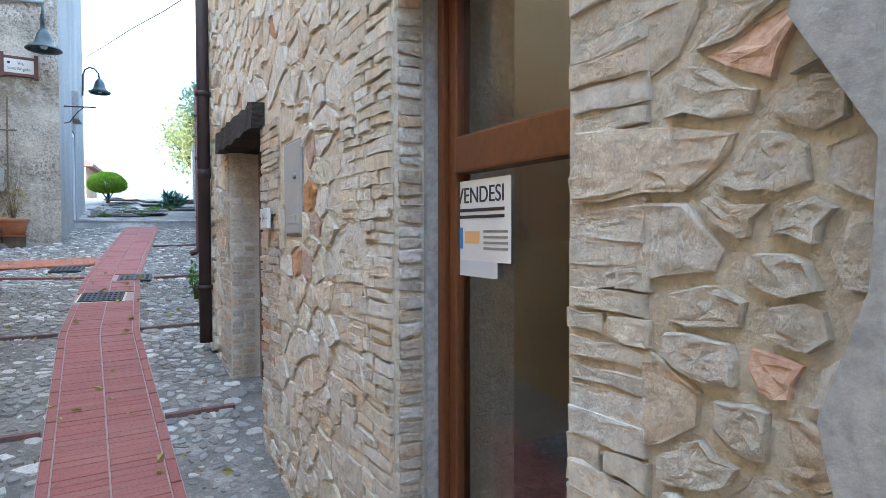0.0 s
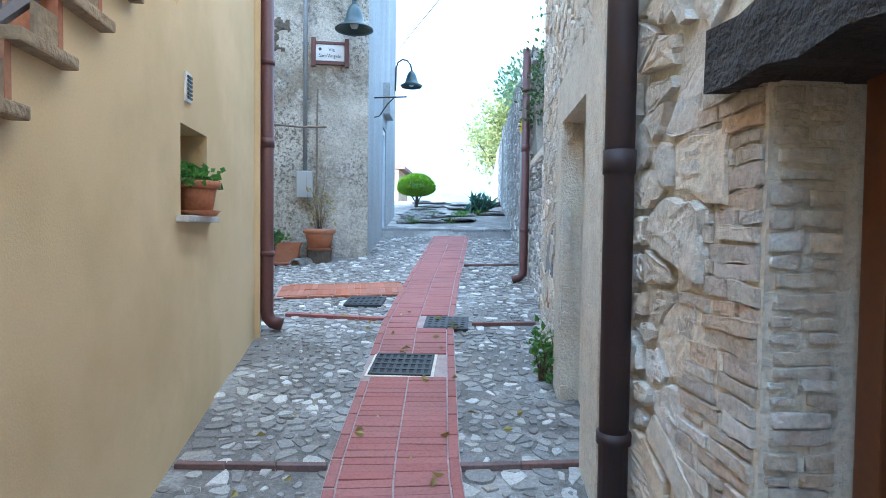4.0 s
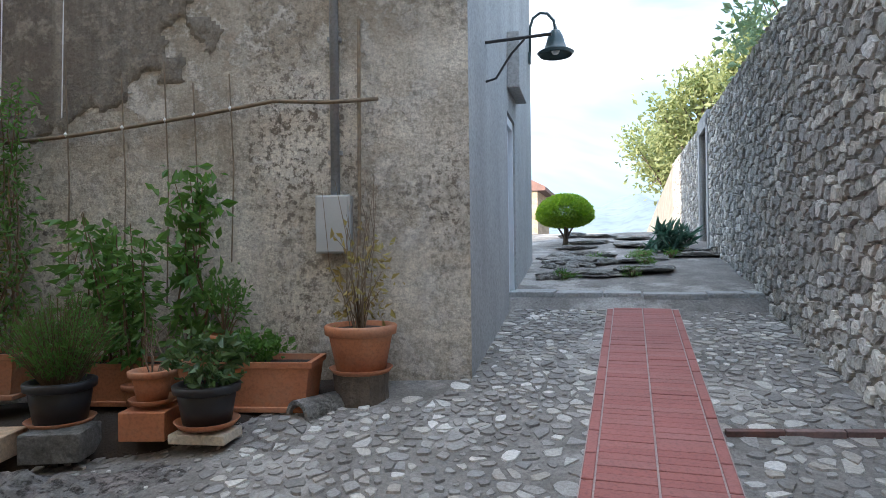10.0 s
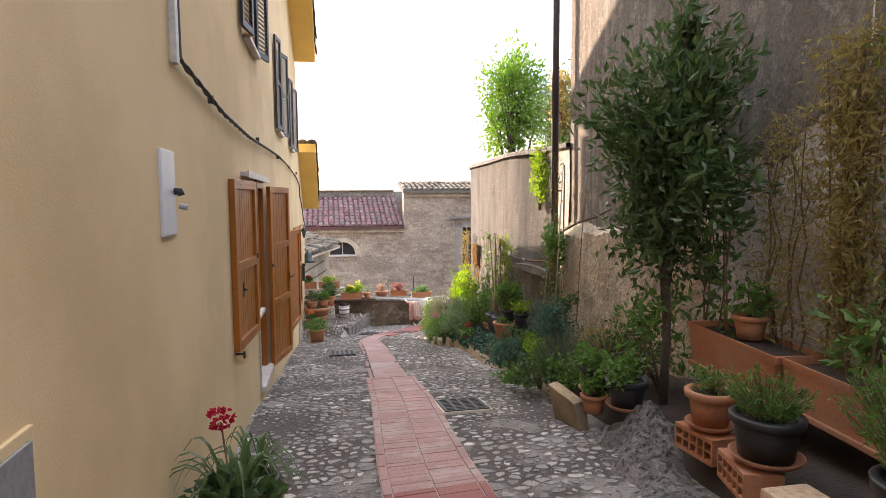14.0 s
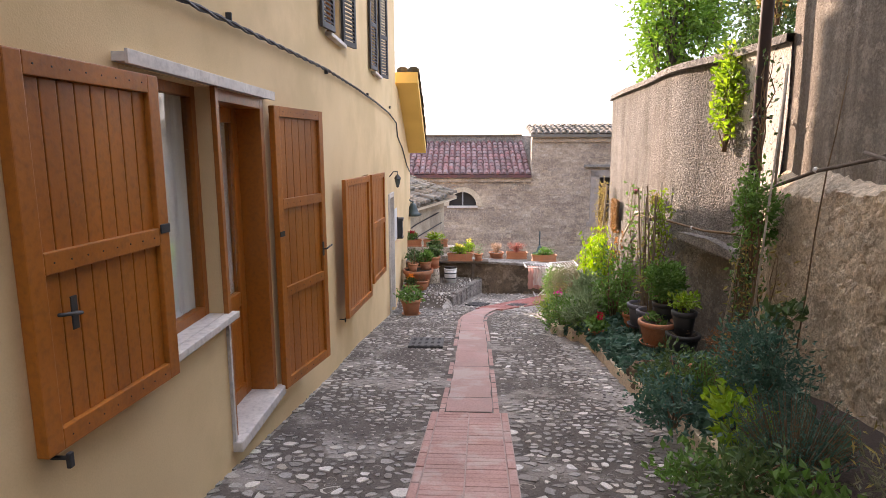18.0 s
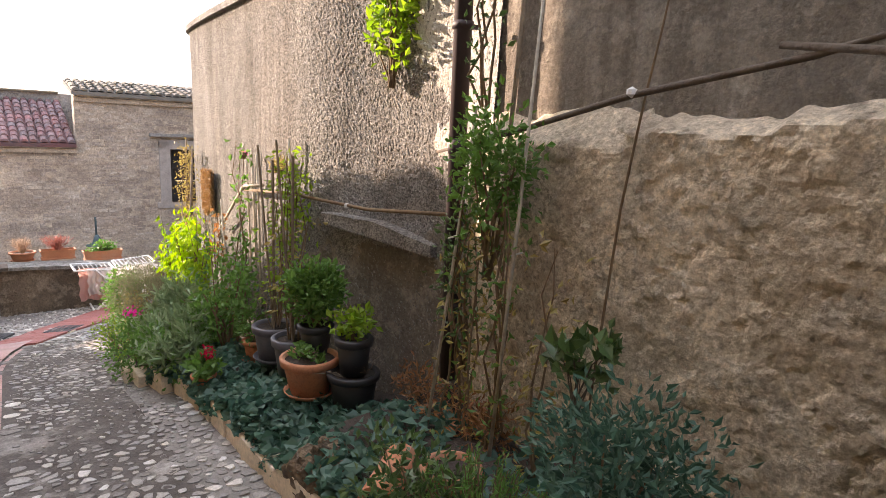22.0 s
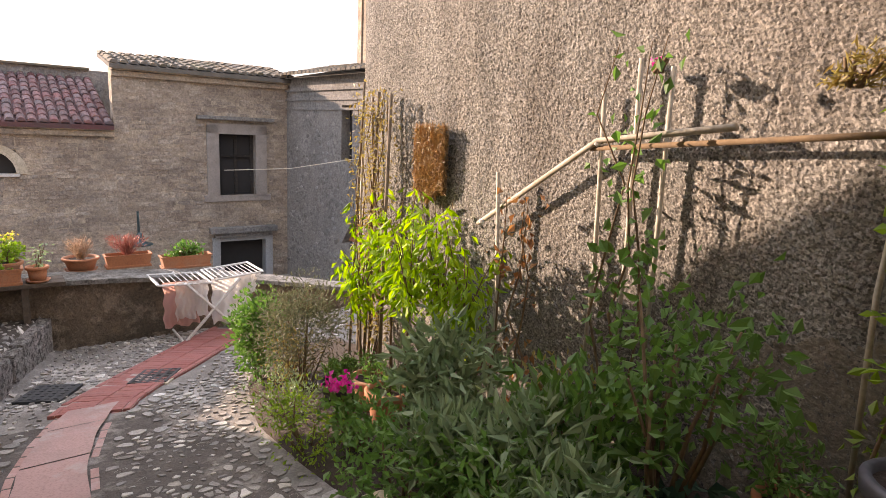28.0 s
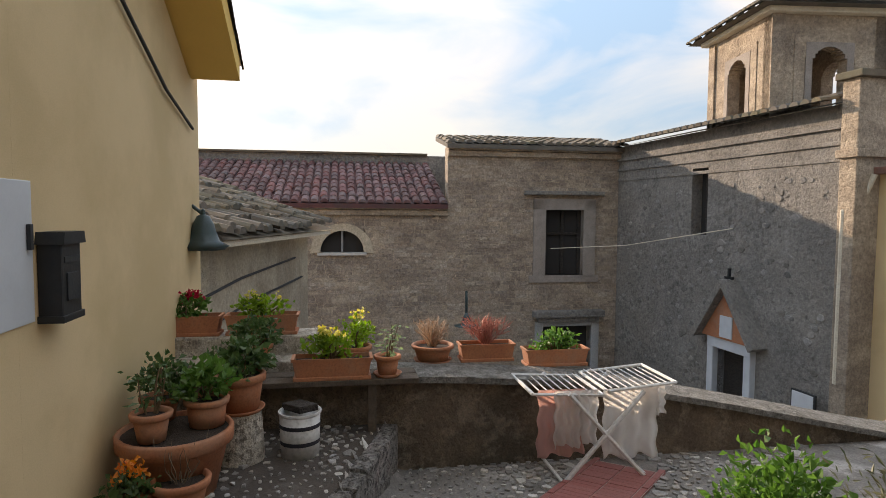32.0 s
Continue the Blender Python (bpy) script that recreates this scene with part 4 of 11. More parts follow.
def coat(a, b, material, name, pebble, seed, z0=-1.9, z1=2.385, step=0.0105, shown=None):
    """A thrown coat along the curve from a to b; where shown is given, it sinks into the wall outside of it."""
    u, w = np.meshgrid(np.arange(a, b + step * 0.5, step), np.arange(z0, z1, step))
    base = np.stack([np.interp(u, run, face_pts[:, i]) for i in (0, 1)], -1)
    nrm = np.stack([np.interp(u, run, face_nrm[:, i]) for i in (0, 1)], -1)
    d = pebble * np.clip((0.4 * lattice(u, w, 0.015, seed) + 0.6 * lattice(u + 0.3 * w, w - 0.3 * u, 0.0095, seed + 1) - 0.33) * 3, 0, 1) + 0.02 * (lattice(u, w, 0.6, 5) - 0.5) + 0.003 * (lattice(u, w, 0.1, 6) - 0.5)
    if shown:
        d = d - 0.03 * (1 - np.clip(shown(u, w) * 8, 0, 1)) + 0.004
    xy = base + nrm * d[..., None]
    ob = new(name, grid_mesh(name, np.concatenate([xy, w[..., None]], -1), material, False))
    ob.parent = garden_wall
    return ob


# stops at the shadow line, so the pale coat repeats the sunlight there
coat(0.0, 1.5, "limewash", "limewash_coat", 0.004, 11, 0.2, shown=lambda u, w: np.interp(w, [0.2, 0.7, 1.4, 2.4], [-0.5, 0.35, 0.75, 0.95]) - u + 0.5 * (lattice(u, w, 0.22, 13) - 0.5) + 0.22 * (lattice(u * 3, w, 0.06, 14) - 0.5))
coat(0.0, float(run[-1]) - 2.6, "rough_render", "pebbly_coat", 0.006, 21)
# darker, smoother render on the lower wall, tapering away from the downpipe
coat(0.0, 2.9, "dark_render", "lower_coat", 0.0025, 31, -1.2, 1.1, shown=lambda u, w: np.interp(u, [0.0, 0.6, 1.8, 2.8], [0.75, 0.62, 0.35, -0.6]) - w + 0.5 * (lattice(u, w, 0.25, 33) - 0.5) + 0.25 * (lattice(u, w, 0.07, 34) - 0.5))

# ---- parapet ----
def parapet_top(x):
    return float(np.interp(x, [0.0, 3.3, 5.6, 6.8, 8.1, 10.0], [-2.65, -2.05, -1.56, -1.38, -1.30, -1.29]))


MAT["parapet_stone"] = surface("mossy_parapet_render", (0.25, 0.185, 0.125), (0.14, 0.102, 0.072), 0.96, scale=3, grain=30, bump=0.9, stain=(0.07, 0.06, 0.042), stain_scale=1.6, stain_amount=0.7, bump_distance=0.03, patch=(0.36, 0.29, 0.22), patch_scale=4, patch_amount=0.55, relief=0.6, grit=(24, 0.35))
pa, pb = sm(17.6, 10.0), sm(17.6, 0.0)
parapet, len_p = wall_between("wall_parapet", (pa.x, pa.y), (pb.x, pb.y), -5, lambda x: parapet_top(x), 0.4, "parapet_stone", (), "low rendered stone parapet wall of the terrace")


# ---- roofs and closing walls of the yellow house ----
def slab_on(corners, thick, material, name, label, category="roof"):
    bm = bmesh.new()
    a = [bm.verts.new(c) for c in corners]
    b = [bm.verts.new(Vector(c) + Vector((0, 0, thick))) for c in corners]
    bm.faces.new(a[::-1])
    bm.faces.new(b)
    for i in range(len(a)):
        j = (i + 1) % len(a)
        bm.faces.new((a[i], a[j], b[j], b[i]))
    return tagged(part(name, bm, material), label, category, kind="structure")


def under_roof(x, y):
    s = (Vector((x, y)) - FC).dot(US)
    return Vector((x, y, verge(s)))


p0, p1, p2, p3 = sm(-0.35, 0.5), sm(6.0, 0.5), sm(6.0, -2.6), sm(15.55, -7.0)
slab_on([under_roof(p0.x, p0.y), under_roof(-0.72, 6.3), under_roof(-1.7, 6.1), under_roof(p2.x, p2.y), under_roof(p1.x, p1.y)], 0.2, "soffit_lit_yellow", "roof_yellow_upper", "yellow rendered verge and soffit of the upper roof")
slab_on([sm(6.0, 0.5, verge(6.01)), sm(15.18, 0.5, verge(15.18)), sm(15.18, -7.0, verge(15.18)), sm(6.0, -7.0, verge(6.01))][::-1], 0.2, "soffit_lit_yellow", "roof_yellow_house", "yellow rendered verge and soffit of the house roof")
low_z = lambda s: 3.1 - 0.571 * (s - 15.3)
slab_on([sm(15.68, 0.45, low_z(15.68)), sm(LOW_END + 0.05, 0.45, low_z(LOW_END)), sm(LOW_END + 0.05, -4.0, low_z(LOW_END)), sm(15.68, -4.0, low_z(15.68))][::-1], 0.22, "soffit_lit_yellow", "roof_yellow_low", "yellow rendered verge and soffit of the lower roof")
stair_back = [(LA[0] - 0.95, LA[1]), (LB[0] - 0.95, LB[1] - 2.3)]
# runs on unseen past the stair to close a gap for the sun
wall_between("wall_yellow_upper", (-0.75, -2.45), stair_back[1], -2.0, 4.4, 0.25, "yellow", (), "ochre yellow rendered wall behind the outside stair")
wall_between("wall_yellow_landing", (stair_back[1][0], stair_back[1][1]), (LB[0] + 0.34, LB[1] - 2.2), 2.1, 6.0, 0.2, "yellow", (), "ochre yellow rendered return wall")
# out of view, added so the lane stays in shade
slab_on([(-6, -2.4, 4.3), (-0.8, -2.4, 4.3), (-1.1, 1.25, 4.3), (-1.95, 6.2, 4.3), (-6, 6.0, 4.3)], 0.2, "yellow", "roof_yellow_lane", "unseen yellow roof slab that keeps sun off the lane")
# added behind the start of the walk, where sun would leak in
wall_between("wall_lane_start", (1.2, -2.6), (-1.6, -2.2), -2.2, 2.4, 0.3, "yellow", (), "unseen plain wall added behind the lane's start to block sun")
slab_on([(0.75, 8.3, 6.5), (0.78, 5.6, 6.5), (1.45, -3, 6.5), (6, -3, 7.6), (6, 8.3, 7.6)], 0.15, "old_roof", "roof_stone_house", "weathered tile roof of the stone house")


# ---- fittings of the first lane ----
R1M = pose(R1A[0], R1A[1], 0, 0, 0, math.degrees(math.atan2(R1B[1] - R1A[1], R1B[0] - R1A[0])))
R2M = pose(1.04, 8.25, 0, 0, 0, -90)
LM = yellow_low.matrix_basis.copy()
GM = wall_grey.matrix_basis.copy()


def downpipe(m, z0, z1, label, material="brown_paint", r=0.045, out=0.07, elbow=True, clamps=(0.6, 2.2)):
    """A round downpipe standing out from a wall at local y = -out, with clamps and a shoe at its foot."""
    th = thing("downpipe", m, label, "downpipe")
    pts = [(0, -out, z1), (0, -out, z0 + 0.14)]
    if elbow:
        pts += [(0, -out - 0.01, z0 + 0.09), (0, -out - 0.05, z0 + 0.045), (0, -out - 0.13, z0 + 0.02)]
    part("pipe", tube(pts, r, 14), material, th, smooth=True)
    for c in clamps:
        if z0 + c < z1:
            part("clamp", tube([(0, -out, z0 + c - 0.02), (0, -out, z0 + c + 0.02)], r * 1.18, 14), material, th, smooth=True)
            part("bracket", a_box(-0.012, 0.012, -out, 0.02, z0 + c - 0.012, z0 + c + 0.012), material, th)
    part("joint", tube([(0, -out, z0 + 1.5), (0, -out, z0 + 1.58)], r * 1.1, 14), material, th, smooth=True)
    return th


downpipe(R1M @ pose(0.30, 0, 0), -0.36, 4.5, "dark brown metal downpipe on the limestone wall", "dark_pipe", r=0.05, out=0.085, elbow=False)
downpipe(LM @ pose(LN - 0.17, 0, 0), 0.10, 5.9, "brown painted metal downpipe at the yellow house corner", r=0.056, out=0.075, clamps=(0.62, 2.2, 4.2))
downpipe(pose(1.12, 10.32, 0, 0, 0, -90), 0.34, 3.0, "brown painted metal downpipe on the field wall", r=0.045)


def glazed_door(m, width, z0, z1, label, rails, bottom=0.0, leaves=1, frost="glass", f=0.075, st=0.085, wood="door_wood"):
    """A varnished door in its frame: local x across, y into the wall."""
    th = thing("glazed_door", m, label, "door")
    for x0, x1 in ((0, f), (width - f, width)):
        part("frame_post", a_box(x0, x1, 0, 0.09, z0, z1, 0.006), wood, th)
    part("frame_head", a_box(f, width - f, 0.0, 0.09, z1 - f, z1, 0.006), wood, th)
    w = (width - 2 * f) / leaves
    for k in range(leaves):
        x0, x1 = f + k * w + 0.004, f + (k + 1) * w - 0.004
        leaf = part("leaf", a_box(x0, x0 + st, 0.02, 0.075, z0 + 0.01, z1 - f - 0.004, 0.006), wood, th)
        part("stile", a_box(x1 - st, x1, 0.02, 0.075, z0 + 0.01, z1 - f - 0.004, 0.006), wood, leaf)
        zs = [z0 + 0.01] + list(rails) + [z1 - f - 0.004]
        part("bottom_rail", a_box(x0 + st, x1 - st, 0.02, 0.075, z0 + 0.01, z0 + 0.14 + bottom, 0.006), wood, leaf)
        part("top_rail", a_box(x0 + st, x1 - st, 0.02, 0.075, z1 - f - 0.1, z1 - f - 0.004, 0.006), wood, leaf)
        for z in rails:
            part("rail", a_box(x0 + st, x1 - st, 0.012, 0.08, z - 0.055, z + 0.055, 0.008), wood, leaf)
        part("pane", a_box(x0 + st, x1 - st, 0.044, 0.05, z0 + 0.14 + bottom, z1 - f - 0.1), frost, leaf).visible_shadow = False
        for z in (z0 + 0.14 + bottom, z1 - f - 0.1 - 0.012):
            part("bead", a_box(x0 + st, x1 - st, 0.032, 0.044, z, z + 0.012), wood, leaf)
    if leaves > 1:
        part("keyhole_knob", lathe([(0, 0.03), (0.012, 0.026), (0.014, 0.01), (0.008, 0)], 10, m=pose(width * 0.5, 0.012, z0 + 0.96, 90)), "iron", th, "small brass door knob", True)
        part("lock_plate", a_box(width * 0.5 - 0.014, width * 0.5 + 0.014, 0.008, 0.016, z0 + 0.88, z0 + 1.0, 0.004), "iron", th)
    return th


MAT["frosted"] = plain("frosted_glass", (0.07, 0.092, 0.092), 0.1)
glazed_door(R1M @ pose(3.99, 0.135, 0), 0.775, -0.72, 1.60, "varnished brown wooden glazed house door with a for-sale notice", (0.93,), f=0.035, st=0.045, wood="dark_door_wood")
tagged(part("trim_door_plaster", a_box(3.964, 3.99, 0.10, 0.2, -0.9, 1.615), "side_render"), "smooth grey plaster strip beside the door frame", "plaster", kind="structure").matrix_basis = R1M
glazed_door(R1M @ pose(DOOR2[0] + 0.02, 0.2, 0), 1.05, -0.42, 1.30, "varnished brown double door with frosted panes under a beam", (), 0.08, 2, "frosted", wood="dark_door_wood")
# dim room behind the first door
room = thing("entrance_room", R1M @ pose(3.3, 0.46, 0), "dim entrance room with ochre walls and terracotta floor", "room", kind="structure")
part("back_wall", a_box(-0.6, 2.4, 2.4, 2.5, -0.75, 3.3), "yellow", room)
part("side_wall", a_box(-0.7, -0.6, 0, 2.5, -0.75, 3.3), "yellow", room)
part("side_wall", a_box(2.4, 2.5, 0, 2.5, -0.75, 3.3), "yellow", room)
part("floor", a_box(-0.6, 2.4, 0, 2.4, -0.8, -0.72), "paver_joined", room)
part("ceiling", a_box(-0.6, 2.4, 0, 1.5, 3.2, 3.3), "yellow", room)
part("ceiling", a_box(1.4, 2.4, 1.5, 2.4, 3.2, 3.3), "yellow", room)
part("beam", a_box(-0.6, 2.4, 2.2, 2.4, 1.72, 1.8, 0.01), "old_wood", room)
inner = thing("inner_stair", room.matrix_basis.copy(), "dim stone stair with an iron rail behind the door", "stair")
for k in range(7):
    part("step", a_box(1.15 - 0.26 * (k + 1), 1.15 - 0.26 * k + 0.02, 1.35, 2.39, -0.72, -0.72 + 0.17 * (k + 1), 0.01), "step_stone", inner)
    part("baluster", tube([(1.02 - 0.26 * k, 1.4, -0.72 + 0.17 * (k + 1)), (1.02 - 0.26 * k, 1.4, 0.13 + 0.17 * (k + 1))], 0.011, 6), "black_iron", inner)
part("handrail", tube([(1.2, 1.4, 0.2), (1.02, 1.4, 0.3), (-0.54, 1.4, 1.32)], 0.02, 8), "black_iron", inner, smooth=True)
part("newel", tube([(1.2, 1.4, -0.72), (1.2, 1.4, 0.2), (1.24, 1.4, 0.29), (1.3, 1.4, 0.27), (1.29, 1.4, 0.2)], 0.016, 8), "black_iron", inner, smooth=True)


def lettering(body, size, m, material, parent=None, name="lettering", align="CENTER"):
    cu = bpy.data.curves.new(name, "FONT")
    cu.body, cu.size, cu.align_x, cu.align_y, cu.extrude = body, size, align, "CENTER", 0.0008
    me = bpy.data.meshes.new_from_object(new("text_source", cu))
    bpy.data.objects.remove(bpy.data.objects["text_source"])
    me.materials.clear()
    me.materials.append(MAT[material])
    ob = new(name, me)
    ob.matrix_basis = m
    if parent:
        ob.parent = parent
    return ob


FACE = pose(0, 0, 0, 90, 0, 0)
notice = thing("sale_notice", R1M @ pose(4.035, 0.168, 0.615) @ Matrix.Diagonal((1.15, 1, 1.15, 1)), "white paper for-sale notice taped inside the door pane", "notice")
part("sheet", a_box(-0.005, 0.265, 0.0, 0.002, 0.0, 0.205), "paper", notice)
lettering("VENDESI", 0.058, pose(0.13, -0.001, 0.165) @ FACE, "ink", notice)
for k, (x0, x1, z) in enumerate(((0.02, 0.24, 0.125), (0.02, 0.24, 0.108))):
    part("text_bar", a_box(x0, x1, -0.0015, -0.0005, z, z + 0.008), "ink", notice)
part("logo", a_box(0.01, 0.05, -0.0015, -0.0005, 0.03, 0.085, 0.0), "blue", notice)
part("logo_bar", a_box(0.06, 0.13, -0.0015, -0.0005, 0.045, 0.075), "orange", notice)
for k in range(4):
    part("text_bar", a_box(0.15, 0.255, -0.0015, -0.0005, 0.03 + 0.014 * k, 0.036 + 0.014 * k), "grey_metal", notice)
part("under_sheet", a_box(0.03, 0.21, 0.0, 0.002, -0.04, 0.0), "panel_white", notice)

beam_bm = bmesh.new()
rng = random.Random(3)
ringsb = []
for i in range(12):
    x = 0.88 + i * 0.12
    prof = [(-0.07, 1.28), (-0.07, 1.43), (0.3, 1.43), (0.3, 1.28)]
    ringsb.append([beam_bm.verts.new((x, y + rng.uniform(-0.012, 0.012), z + rng.uniform(-0.012, 0.012))) for y, z in prof])
for a, b in zip(ringsb, ringsb[1:]):
    for i in range(4):
        beam_bm.faces.new((a[i], a[(i + 1) % 4], b[(i + 1) % 4], b[i]))
beam_bm.faces.new(ringsb[0][::-1])
beam_bm.faces.new(ringsb[-1])
bmesh.ops.recalc_face_normals(beam_bm, faces=beam_bm.faces)
lintel = part("lintel_beam", beam_bm, "old_wood")
lintel.matrix_basis = R1M
tagged(lintel, "blackened rough oak beam over the double door", "beam")

ubox = thing("meter_cabinet", R1M @ pose(2.68, -0.016, 0.69), "grey painted metal meter cabinet door set in rubble", "utility box")
part("door_panel", a_box(0, 0.28, 0, 0.06, 0, 0.43, 0.008), "panel_grey", ubox)
part("frame", a_box(-0.012, 0.292, 0.012, 0.06, -0.012, 0.442, 0.004), "grey_metal", ubox)
part("lock", lathe([(0, 0.012), (0.014, 0.012), (0.016, 0), (0.016, -0.01)], 16, m=pose(0.21, 0, 0.27, 90)), "grey_metal", ubox)
part("embossed_mark", a_box(0.10, 0.22, -0.004, 0.002, 0.05, 0.09, 0.003), "panel_grey", ubox)
plate = thing("house_number", R1M @ pose(2.32, -0.055, 0.72), "white ceramic house number tile reading 14", "sign")
part("tile", a_box(0, 0.155, 0, 0.02, 0, 0.105, 0.004), "paper", plate)
lettering("14", 0.062, pose(0.078, -0.002, 0.052) @ FACE, "grey_metal", plate)
for x in (0.012, 0.143):
    part("screw", lathe([(0, 0.004), (0.004, 0.003), (0.004, 0)], 8, m=pose(x, 0, 0.052, 90)), "ink", plate)

# rendered doorway
sur = thing("rendered_doorway", R2M, "beige rendered surround of a blind doorway", "doorway", kind="structure")
part("jamb", a_box(1.03, 1.236, -0.03, 0.44, -0.2, 1.85), "mortar", sur)
part("jamb", a_box(2.044, 2.44, -0.03, 0.44, -0.4, 1.85), "mortar", sur)
part("head", a_box(1.236, 2.044, -0.03, 0.44, 1.594, 1.85), "mortar", sur)
part("closed_door", a_box(1.23, 2.05, 0.10, 0.14, -0.4, 1.6), "mortar", sur)
hatch = thing("wall_hatch", R2M @ pose(0.34, -0.012, 0.61), "grey metal service hatch in the rubble wall", "utility box")
part("door_panel", a_box(0, 0.36, 0, 0.09, 0, 0.34, 0.006), "grey_metal", hatch)
part("frame", a_box(-0.012, 0.372, 0.012, 0.09, -0.012, 0.352, 0.003), "iron", hatch)
for x, z in ((0.03, 0.03), (0.33, 0.03), (0.33, 0.31), (0.03, 0.31)):
    part("screw", lathe([(0, 0.006), (0.008, 0.004), (0.008, 0)], 8, m=pose(x, 0, z, 90)), "iron", hatch)


def shutter_leaf(m, w, z0, z1, label, rails, material="wood", planks=7, t=0.046, name="window_shutter", hook=True, handle=None):
    """A boarded shutter leaf: stiles, rails and upright boards; local x across, outer side at y = -t."""
    th = thing(name, m, label, "shutter")
    st = 0.075
    for x0, x1 in ((0, st), (w - st, w)):
        part("stile", a_box(x0, x1, -t, 0, z0, z1, 0.005), material, th)
    for z in [z0] + list(rails) + [z1 - st]:
        r = part("rail", a_box(st, w - st, -t, 0, z, z + st, 0.004), material, th)
        for k in range(planks):
            x = st + (k + 0.5) * (w - 2 * st) / planks
            part("nail", lathe([(0, 0.003), (0.0035, 0.002), (0.0035, 0)], 6, m=pose(x, -t, z + st / 2, 90)), "iron", r)
    pw = (w - 2 * st) / planks
    for k in range(planks):
        part("board", a_box(st + k * pw + 0.0025, st + (k + 1) * pw - 0.0025, -t + 0.022, -0.008, z0 + st, z1 - st, 0.004), material, th)
    if handle:
        part("bar_handle", tube([(handle[0], -t, handle[1]), (handle[0], -t - 0.03, handle[1]), (handle[0] + 0.11, -t - 0.035, handle[1] + 0.02)], 0.007, 8), "iron", th, "dark iron shutter bar", True)
        part("latch_plate", a_box(handle[0] - 0.015, handle[0] + 0.015, -t - 0.006, -t, handle[1] - 0.06, handle[1] + 0.06, 0.003), "iron", th)
        part("bolt_plate", a_box(0.0, 0.07, -t - 0.006, -t, handle[1] + 0.2, handle[1] + 0.24, 0.003), "iron", th)
    return th


def louvred(m, w, z0, z1, label, material="black_iron"):
    th = thing("louvred_shutter", m, label, "shutter")
    for x0, x1 in ((0, 0.05), (w - 0.05, w)):
        part("stile", a_box(x0, x1, -0.03, 0, z0, z1, 0.003), material, th)
    for z in (z0, (z0 + z1) / 2 - 0.03, z1 - 0.06):
        part("rail", a_box(0.05, w - 0.05, -0.03, 0, z, z + 0.06, 0.003), material, th)
    n = int((z1 - z0 - 0.12) / 0.045)
    for k in range(n):
        z = z0 + 0.07 + k * (z1 - z0 - 0.14) / n
        part("slat", a_box(0.05, w - 0.05, -0.004, 0.004, -0.022, 0.022, 0, pose(0, -0.015, z + 0.02, -38)), material, th)
    return th


louvred(R2M @ pose(1.95, -0.03, 0, 0, 0, 30), 0.45, 2.3, 3.6, "black louvred window shutter standing open on the stone house")

# ---- yellow wall of the first lane: window, vent, stair ----
wx0, wx1 = WIN_L[0], WIN_L[1]
win = thing("window_1", LM, "small deep window recess with a stone sill", "window", kind="structure")
part("window_back", a_box(wx0, wx1, 0.24, 0.26, 1.0, 1.46), "yellow", win)
part("window_sill", a_box(wx0 - 0.07, wx1 + 0.05, -0.06, 0.24, 0.965, 1.0, 0.006), "marble", win)
vent = thing("air_vent", LM @ pose(LN - 2.14, -0.012, 1.58), "small white louvred wall vent", "vent")
part("frame", a_box(0, 0.10, 0, 0.03, 0, 0.15, 0.004), "white_plastic", vent)
for k in range(6):
    part("slat", a_box(0.014, 0.086, -0.006, 0.0, 0.016 + k * 0.021, 0.028 + k * 0.021), "iron", vent)
stair = thing("outside_stair", LM, "outside stair with marble treads and terracotta risers", "stair")
for k in range(8):
    x, z = 2.83 + 0.27 * k, 0.62 + 0.2 * k
    part("tread", a_box(x - 0.30, x + 0.02, -0.05, 0.95, z, z + 0.04, 0.008), "ochre_slab", stair)
    part("riser", a_box(x - 0.03, x + 0.0, -0.012, 0.95, z + 0.04, z + 0.2), "terracotta", stair)
    part("end_tile", a_box(x - 0.16, x - 0.03, -0.012, 0.0, z + 0.04, z + 0.15, 0.003), "ochre_slab", stair)
MAT["rail_iron"] = surface("weathered_brown_iron", (0.11, 0.085, 0.08), (0.07, 0.055, 0.052), 0.65, scale=12, grain=50, bump=0.1)
railing = thing("stair_railing", LM, "wrought iron stair railing with ringed balusters", "railing")
part("bottom_rail", tube([(1.2, 0.03, -0.33), (4.95, 0.03, 2.44)], 0.022, 6), "rail_iron", railing)
part("top_rail", tube([(1.2, 0.03, 0.52), (4.95, 0.03, 3.29)], 0.022, 6), "rail_iron", railing)
for k in range(26):
    x = 1.28 + k * 0.14
    z = -0.33 + (x - 1.2) * (2.77 / 3.75)
    b = part("baluster", tube([(x, 0.03, z), (x, 0.03, z + 0.85)], 0.010, 6), "rail_iron", railing)
    for dz in (0.36, 0.42, 0.48) if k % 2 else (0.25, 0.62):
        part("ring", lathe([(0.009, -0.014), (0.021, 0), (0.009, 0.014)], 8, m=pose(x, 0.03, z + dz)), "rail_iron", b)

# ---- low garden wall top, railing, post ----
cope = part("coping", a_box(35.6, 37.75, -0.03, 0.55, 1.66, 1.74, 0.015), "mortar")
cope.matrix_basis = wall_field.matrix_basis
tagged(cope, "pale stone coping on the low garden wall", "coping", kind="structure")
fence = thing("iron_fence", pose(1.30, 8.3, 1.72), "black iron railing on the low garden wall", "fence")
for k in range(19):
    part("post", tube([(0, 0.05 + k * 0.11, 0), (0, 0.05 + k * 0.11, 0.95)], 0.009, 6), "black_iron", fence)
for z in (0.08, 0.86):
    part("rail", a_box(-0.012, 0.012, 0, 2.1, z, z + 0.025), "black_iron", fence)
